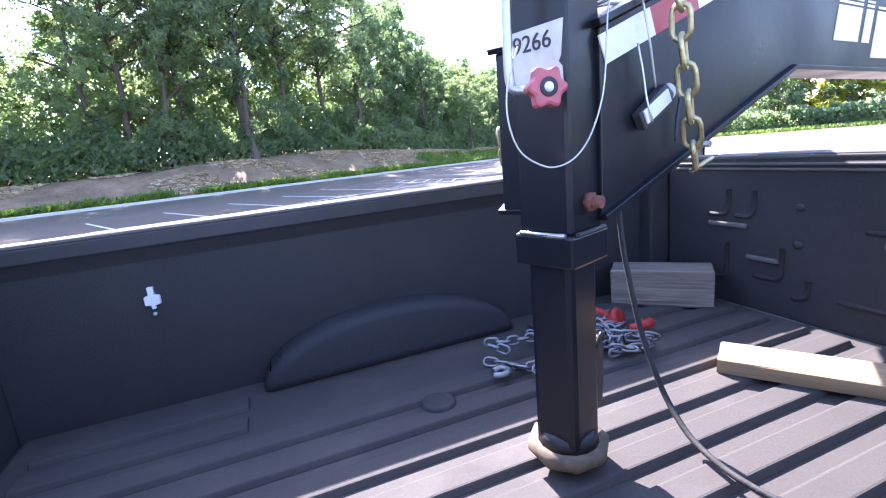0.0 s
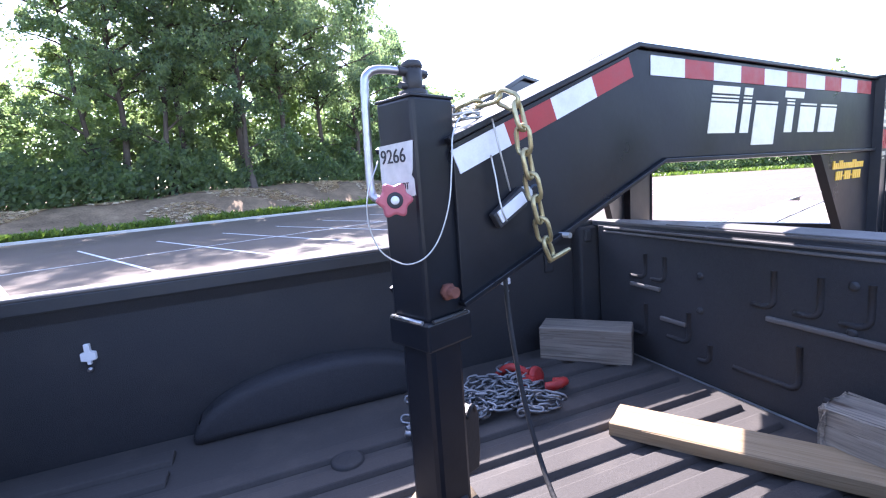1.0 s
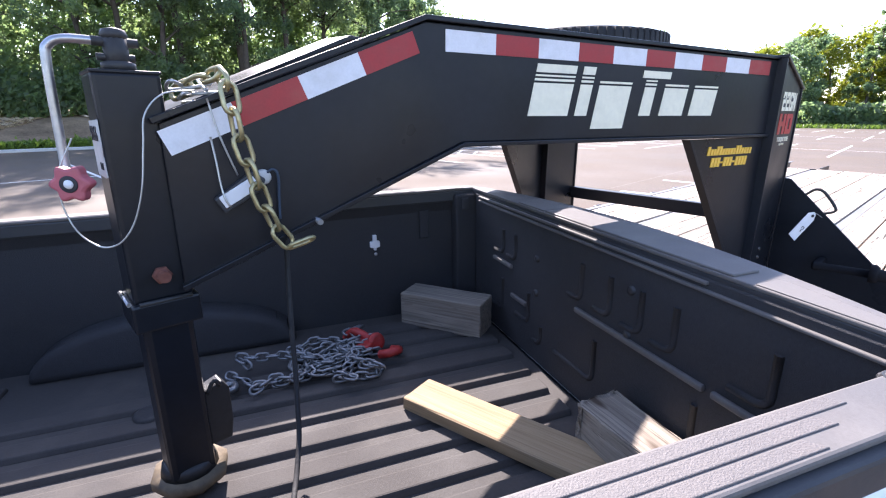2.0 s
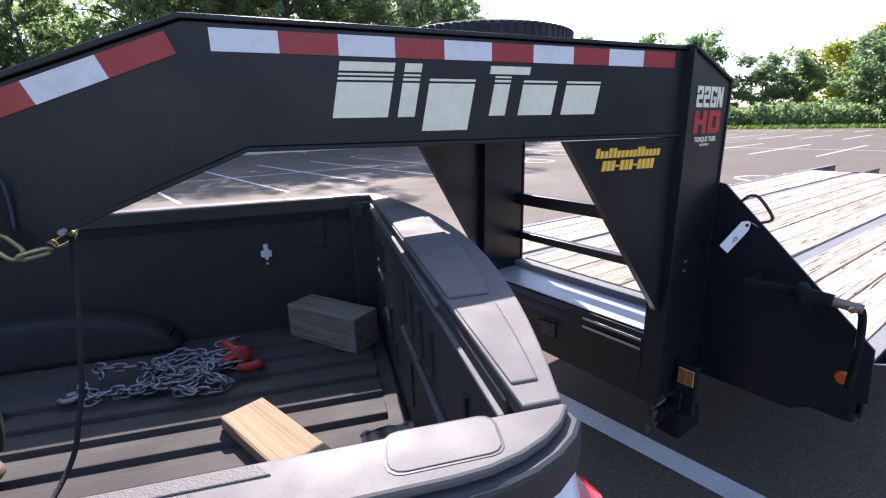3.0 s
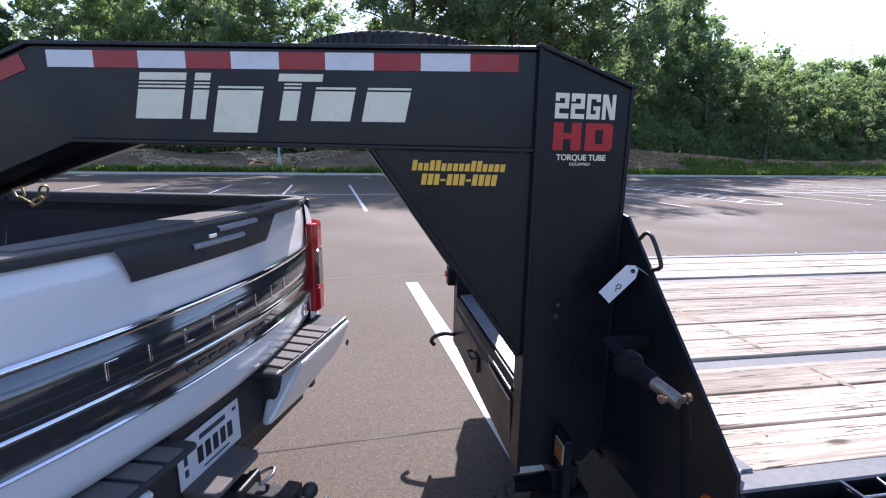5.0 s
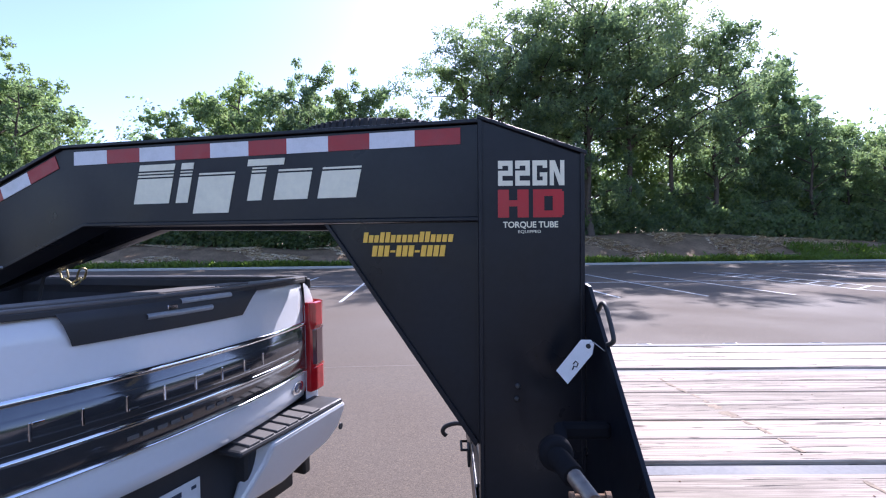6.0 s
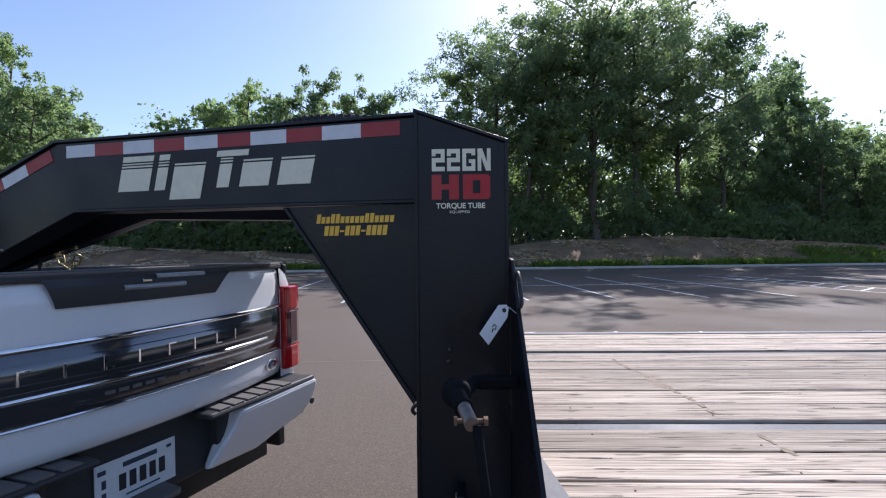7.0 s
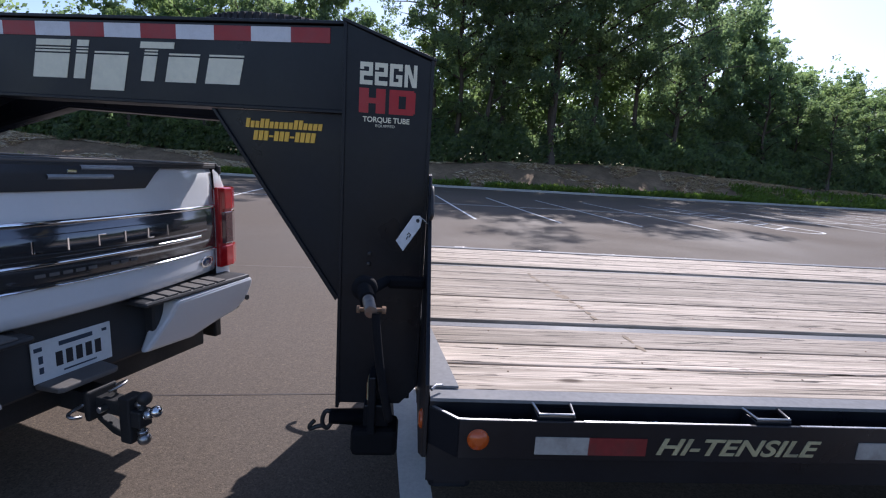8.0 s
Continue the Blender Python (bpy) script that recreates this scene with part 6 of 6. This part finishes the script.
# dealer's mark on the tailgate's corner as plain bars
for y0, y1, z0, z1 in ((-0.745, -0.695, 0.925, 0.95), (-0.69, -0.63, 0.925, 0.945), (-0.71, -0.66, 0.905, 0.917), (-0.735, -0.68, 0.885, 0.894), (-0.675, -0.64, 0.885, 0.894)):
    part("sticker_bar", skin(bmesh.new(), spread(y0, y1, 3), [(z0, 0.0015), (z1, 0.0015)]), M_INK, gate, "small dark plain bar")

# bumper middle, plate, hitch
bm = bmesh.new()
box(bm, 0.05, 0.235, -0.40, 0.40, 0.53, 0.82, 0.015)
part("bumper_core", bm, M_PLASTIC, truck, "black plastic middle of the bumper")
for y0 in (-0.88, 0.32):
    part("bumper_wing", box(bmesh.new(), 0.1, 0.30, y0, y0 + 0.56, 0.60, 0.79, 0.02), M_PLASTIC, truck, "black bumper core behind the painted face")
bm = bmesh.new()
prism(bm, [(0.24, -0.155), (0.35, -0.145), (0.362, -0.13), (0.362, 0.075), (0.35, 0.09), (0.24, 0.10)], 0.555, 0.578, "xy", 0.006)
part("hitch_step", bm, M_RAILCAP, truck, "grey step pad above the hitch")
plate = part("number_plate", box(bmesh.new(), 0.238, 0.244, -0.157, 0.148, 0.575, 0.738, 0.002), M_PLATE, truck, "white number plate with plain bars")
for i in range(5):
    part("plate_bar", box(bmesh.new(), 0.2435, 0.2455, -0.075 + 0.038 * i, -0.05 + 0.038 * i, 0.62, 0.678), M_INK, plate, "dark plain bar")
for y0, y1, z0, z1 in ((-0.06, 0.07, 0.70, 0.718), (-0.148, -0.12, 0.70, 0.716), (-0.135, -0.12, 0.65, 0.68), (-0.135, -0.12, 0.61, 0.635), (-0.05, 0.08, 0.594, 0.6), (0.11, 0.13, 0.705, 0.717)):
    part("plate_bar", box(bmesh.new(), 0.2435, 0.2453, y0, y1, z0, z1), M_BLUE, plate, "small blue plain bar")
bm = bmesh.new()
box(bm, -0.1, 0.36, -0.045, 0.045, 0.42, 0.51, 0.006)
box(bm, 0.34, 0.375, -0.055, 0.055, 0.41, 0.52, 0.006)
box(bm, 0.1, 0.2, -0.7, 0.7, 0.43, 0.53, 0.01)
part("hitch_receiver", bm, M_BLACK_SOFT, truck, "black hitch receiver")
hitch = part("ball_mount", box(bmesh.new(), 0.3, 0.52, -0.03, 0.03, 0.435, 0.495, 0.005), M_BLACK_SOFT, truck, "black ball mount with three balls")
bm = bmesh.new()
box(bm, 0.50, 0.555, -0.035, 0.035, 0.33, 0.52, 0.006)
box(bm, 0.54, 0.60, -0.028, 0.028, 0.40, 0.47, 0.006)
part("mount_block", bm, M_BLACK_SOFT, hitch)
for cx, cz, rad, mt, shaft in ((0.60, 0.52, 0.027, M_BLACK_SOFT, (0.575, 0.46)), (0.655, 0.475, 0.024, M_CHROME, (0.59, 0.44)), (0.585, 0.345, 0.025, M_STEEL, (0.575, 0.41))):
    bm = bmesh.new()
    bmesh.ops.create_uvsphere(bm, u_segments=20, v_segments=12, radius=rad, matrix=Matrix.Translation((cx, 0, cz)))
    for f in bm.faces:
        f.smooth = True
    tube(bm, [(shaft[0], 0, shaft[1]), (cx, 0, cz)], 0.013, 10)
    part("tow_ball", bm, mt, hitch, "tow ball")
part("receiver_collar", box(bmesh.new(), 0.352, 0.378, -0.062, 0.062, 0.402, 0.526, 0.008), M_BLACK_SOFT, hitch)
for cx, cz, turn in ((0.578, 0.492, 0), (0.615, 0.457, 55), (0.58, 0.375, 180)):
    part("ball_nut", lathe(bmesh.new(), [(0.001, 0.008), (0.021, 0.008), (0.021, -0.006), (0.001, -0.006)], Matrix.Translation((cx, 0, cz)) @ pose(0, 0, 0, 0, turn, 0), 6), M_STEEL, hitch)
part("lock_barrel", tube(bmesh.new(), [(0.43, -0.06, 0.462), (0.43, 0.07, 0.462)], 0.012, 10), M_STEEL, hitch, "bright lock pin through the mount")
part("lower_brace", prism(bmesh.new(), [(0.36, 0.41), (0.5, 0.36), (0.5, 0.335), (0.44, 0.345), (0.36, 0.39)], -0.02, 0.02, "xz", 0.004), M_BLACK_SOFT, hitch)
bm = bmesh.new()
tube(bm, smooth_path([(0.33, -0.05, 0.46), (0.34, -0.11, 0.455), (0.37, -0.12, 0.45), (0.38, -0.09, 0.44)], 4), 0.007, 8)
tube(bm, smooth_path([(0.36, 0.05, 0.5), (0.42, 0.07, 0.53), (0.44, 0.03, 0.53), (0.41, 0.0, 0.51)], 5), 0.006, 8)
part("hitch_pin", bm, M_STEEL, hitch, "bent steel hitch pin")
# cab, hood and wheels
bm = bmesh.new()
prism(bm, [(-2.40, 0.55), (-2.40, 1.40), (-2.46, 1.86), (-2.56, 1.95), (-4.0, 1.96), (-4.55, 1.42), (-5.9, 1.33), (-6.05, 1.2), (-6.08, 0.6)], -0.93, 0.93, "xz", 0.05)
part("cab", bm, M_WHITE_PAINT, truck, "white cab and hood")
bm = bmesh.new()
prism(bm, [(-0.70, 1.45), (0.70, 1.45), (0.64, 1.84), (-0.64, 1.84)], -2.462, -2.39, "yz", 0.01)
part("rear_window", bm, M_GLASS_DARK, truck, "dark tinted rear window")
for sgn in (-1, 1):
    bm = bmesh.new()
    prism(bm, [(-2.62, 1.42), (-2.66, 1.84), (-3.95, 1.85), (-4.42, 1.42)], sgn * 0.925, sgn * 0.936, "xz", 0.004)
    part("side_window", bm, M_GLASS_DARK, truck, "dark tinted side window")
    for xw in (-1.15, -5.05):
        wheel = part("wheel", lathe(bmesh.new(), [(0.03, 0.10), (0.09, 0.11), (0.19, 0.08), (0.24, 0.11), (0.25, 0.09), (0.25, -0.1), (0.03, -0.1)], pose(xw, sgn * 0.85, 0.425 - 0.018 * xw, 90 if sgn < 0 else -90, 0, 0), 32), M_CHROME, truck, "bright alloy wheel")
        part("tyre", lathe(bmesh.new(), [(0.245, -0.11), (0.33, -0.135), (0.40, -0.12), (0.42, -0.08), (0.42, 0.08), (0.40, 0.12), (0.33, 0.135), (0.245, 0.11)], pose(xw, sgn * 0.85, 0.425 - 0.018 * xw, 90, 0, 0), 40), M_RUBBER, wheel)
bm = bmesh.new()
box(bm, -6.0, 0.1, -0.5, -0.38, 0.5, 0.66, 0.01)
box(bm, -6.0, 0.1, 0.38, 0.5, 0.5, 0.66, 0.01)
tube(bm, [(-1.15, -0.8, 0.42), (-1.15, 0.8, 0.42)], 0.08, 12)
part("chassis", bm, M_BLACK_SOFT, truck)

# ---- in the bed ----
mat_m = TK @ Matrix.Translation((0, 0, FLOOR_Z - 0.02))
mat_thing = thing("bed_mat", mat_m, "grey-brown ribbed rubber mat on the bed floor", "bed mat")
bm = bmesh.new()
box(bm, BED_X0 + 0.03, 0.138, -0.84, 0.84, 0.0, 0.017, 0.004)
part("mat_base", bm, M_MAT, mat_thing)
for i in range(12):
    y0 = -0.732 + 0.1255 * i
    if abs(y0 + 0.04) > 0.56:
        spans = ((BED_X0 + 0.1, -1.66), (-0.64, 0.085))
    else:
        spans = ((BED_X0 + 0.1, 0.085),)
    for a, b in spans:
        bm = bmesh.new()
        prism(bm, [(y0, 0.015), (y0 + 0.012, 0.033), (y0 + 0.077, 0.033), (y0 + 0.089, 0.015)], a, b, "yz", 0.005)
        part("rib", bm, M_MAT, mat_thing)
bm = bmesh.new()
lathe(bm, [(0.05, 0.0), (0.05, 0.006), (0.038, 0.012), (0.03, 0.008)], None, 24)
solid("tie_down_plug", bm, M_RUBBER, "round black tie-down plug in the bed mat", "plug", m=TK @ Matrix.Translation((-1.15, 0.365, FLOOR_Z + 0.012)))
FL = FLOOR_Z + 0.013


def timber(name, size, m, mat, label, bevel=0.004):
    """A sawn timber with slightly worn edges, long along its own x."""
    bm = bmesh.new()
    box(bm, -size[0] / 2, size[0] / 2, -size[1] / 2, size[1] / 2, 0, size[2], bevel)
    bmesh.ops.subdivide_edges(bm, edges=[e for e in bm.edges if e.calc_length() > 0.1], cuts=3)
    r = random.Random(int(size[0] * 1000))
    for v in bm.verts:
        v.co += Vector((r.uniform(-1, 1), r.uniform(-1, 1), r.uniform(-0.6, 0.6) * (v.co.z > 0.01))) * 0.0016
    return solid(name, bm, mat, label, "timber", m=m)


bm = bmesh.new()
tube(bm, smooth_path([(-0.69, 0.16, 1.47), (-0.70, 0.13, 1.30), (-0.705, 0.099, 1.192), (-0.708, 0.064, 1.087), (-0.713, 0.024, 1.015), (-0.718, -0.024, 0.946), (-0.733, -0.10, 0.898), (-0.746, -0.18, FL + 0.02), (-0.748, -0.242, FL + 0.018), (-0.738, -0.309, FL + 0.018), (-0.719, -0.359, FL + 0.018), (-0.688, -0.401, FL + 0.018), (-0.625, -0.454, FL + 0.018), (-0.52, -0.52, FL + 0.018)], 8), 0.0068, 8)
solid("cable", bm, M_RUBBER, "black rubber-covered cable trailing onto the bed floor", "cable", m=TK)
# a board across the ribs, and two blocks
timber("wood_board", (0.68, 0.132, 0.042), TK @ pose(-0.16, -0.15, FL, 0, 0, -56.5), M_PINE, "fresh yellow pine board lying on the bed mat")
timber("wood_block", (0.375, 0.14, 0.148), TK @ pose(-0.06, 0.63, FL - 0.008, 0, 0, -46), M_OLDWOOD, "old grey timber block against the tailgate", 0.006)
bm = bmesh.new()
box(bm, -0.17, 0.17, -0.062, 0.062, 0, 0.145, 0.006)
bmesh.ops.subdivide_edges(bm, edges=bm.edges[:], cuts=3, use_grid_fill=True)
r = random.Random(4)
for v in bm.verts:
    k = 0.008 if v.co.x < -0.1 else 0.003
    v.co += Vector((r.uniform(-1, 1), r.uniform(-1, 1), r.uniform(-1, 1) * (v.co.z > 0.01))) * k
solid("split_block", bm, M_OLDWOOD, "rough split end of a grey timber block", "timber", m=TK @ pose(0.066, -0.415, FL, 0, 0, -86))

# heap of chain with red binders
pile = thing("tie_down_chain", TK @ Matrix.Translation((0, 0, FL)), "heap of grey galvanised tie-down chain on the bed mat", "chain")
r = random.Random(12)
for strand in range(9):
    x, y = -0.92 + 0.05 * strand + r.uniform(-0.05, 0.05), 0.42 + r.uniform(-0.08, 0.14)
    a = r.uniform(-0.6, 0.6)
    pts = [(x, y, 0.014 + 0.012 * (strand % 3))]
    for q in range(9):
        a += r.uniform(-1.5, 1.5)
        nx, ny = pts[-1][0] + 0.075 * math.cos(a), pts[-1][1] + 0.055 * math.sin(a)
        cx, cy = -0.66, 0.46
        if abs(nx - cx) > 0.27 or abs(ny - cy) > 0.13 + 0.05 * (nx > cx):
            a = math.atan2(cy - pts[-1][1], cx - pts[-1][0]) + r.uniform(-0.5, 0.5)
            nx, ny = pts[-1][0] + 0.075 * math.cos(a), pts[-1][1] + 0.055 * math.sin(a)
        pts.append((nx, ny, 0.012 + 0.014 * (strand % 3) + 0.012 * r.random()))
    chain_along(pts, LINK_GREY, 0.037, pile, r.uniform(0, 60))
bm = bmesh.new()
tube(bm, smooth_path([(-0.955, 0.40, 0.012), (-0.93, 0.385, 0.014), (-0.905, 0.40, 0.014), (-0.915, 0.43, 0.014), (-0.945, 0.425, 0.012)], 5), 0.012, 8)
part("grab_hook", bm, M_CHAIN, pile, "grey grab hook")
for nm, pts, lab in (("load_binder", [(-0.50, 0.62, 0.02), (-0.47, 0.58, 0.06), (-0.43, 0.53, 0.05), (-0.41, 0.50, 0.02)], "red lever load binder among the chain"),):
    binder = thing(nm, TK @ Matrix.Translation((0, 0, FL)), lab, "load binder")
    bm = bmesh.new()
    tube(bm, smooth_path(pts, 5), 0.016, 8)
    part("lever", bm, M_REDSTEEL, binder)
    bm = bmesh.new()
    e = Vector(pts[-1])
    lathe(bm, [(0.015, -0.012), (0.032, -0.012), (0.036, 0.0), (0.032, 0.012), (0.015, 0.012)], Matrix.Translation(e + Vector((0.01, 0, 0.02))) @ pose(0, 0, 0, 70, 0, 20), 18)
    part("hub", bm, M_REDSTEEL, binder)
bm = bmesh.new()
tube(bm, smooth_path([(-0.40, 0.43, 0.02), (-0.37, 0.40, 0.035), (-0.335, 0.41, 0.035), (-0.33, 0.44, 0.02), (-0.35, 0.46, 0.015)], 5), 0.017, 8)
solid("red_hook", bm, M_REDSTEEL, "red painted clevis hook at the chain's end", "hook", m=TK @ Matrix.Translation((0, 0, FL)))
bm = bmesh.new()
prism(bm, [(-0.485, 0.47), (-0.44, 0.45), (-0.38, 0.52), (-0.40, 0.57), (-0.46, 0.60)], 0.02, 0.05, "xy", 0.012)
solid("red_hook", bm, M_REDSTEEL, "red painted ratchet body on the chain", "hook", m=TK @ Matrix.Translation((0, 0, FL)))

# deck planks, last
PLANKS = []
for y0, y1, n in ((-1.156, -0.61, 3), (-0.53, 0.53, 6), (0.61, 1.156, 3)):
    w = (y1 - y0) / n
    for i in range(n):
        # in the middle bay the boards lie tight in pairs
        PLANKS.append((y0 + w * i, w, 0.0015 if n == 6 and i % 2 else 0.006, 0.0015 if n == 6 and i % 2 == 0 else 0.006))
r = random.Random(41)
for y0, w, near_gap, far_gap in PLANKS:
    cut = r.choice((4.9, 5.6, 6.4))
    for a, b in ((DECK_X0 + 0.004, cut - 0.003), (cut + 0.003, DECK_X1 - 0.004)):
        bm = bmesh.new()
        dz = r.uniform(-0.0008, 0.0008)
        box(bm, a, b, y0 + near_gap, y0 + w - far_gap, 0.828, DECK_Z + dz, 0.004)
        part("plank", bm, M_PLANK, trailer, "weathered pale softwood deck plank" if a < 2 else "")
bm = bmesh.new()
for y0, w, near_gap, far_gap in PLANKS:
    for i in range(14):
        for q in ((0.25,) if i % 2 else (0.72,)):
            lathe(bm, [(0.0034, 0.0), (0.0034, 0.001), (0.002, 0.0015)], Matrix.Translation((1.83 + 0.5 * i + r.uniform(-0.01, 0.01), y0 + w * q, DECK_Z + 0.0006)), 6)
nails = part("deck_screws", bm, M_RUST, trailer, "rusty screw heads in the planks")
nails["kind"] = "stuff"

# a faint brown drip line that runs aslant over the planks, a mark on each stretch
r = random.Random(9)
y = 0.40
while y > -0.78:
    step = r.uniform(0.05, 0.12)
    if not -0.62 < y - step / 2 < -0.50:
        bm = bmesh.new()
        run = step * r.uniform(0.75, 1.0)
        pts = [(2.255 - 0.115 * (q - 0.38) + 0.006 * math.sin(q * 17) + r.uniform(-0.003, 0.003), q) for q in spread(y, y - run, 5)]
        mid = 0.022 if -0.14 < y < 0.02 else 0.008
        w = [mid * k * r.uniform(0.7, 1.5) for k in (0.8, 1.0, 1.2, 0.9, 0.8)]
        prism(bm, [(x - k, q) for (x, q), k in zip(pts, w)] + [(x + k, q) for (x, q), k in reversed(list(zip(pts, w)))], DECK_Z + 0.0009, DECK_Z + 0.0013, "xy")
        part("drip_stain", bm, M_STAIN, trailer, "faint brown drip mark on a plank")
    y -= step
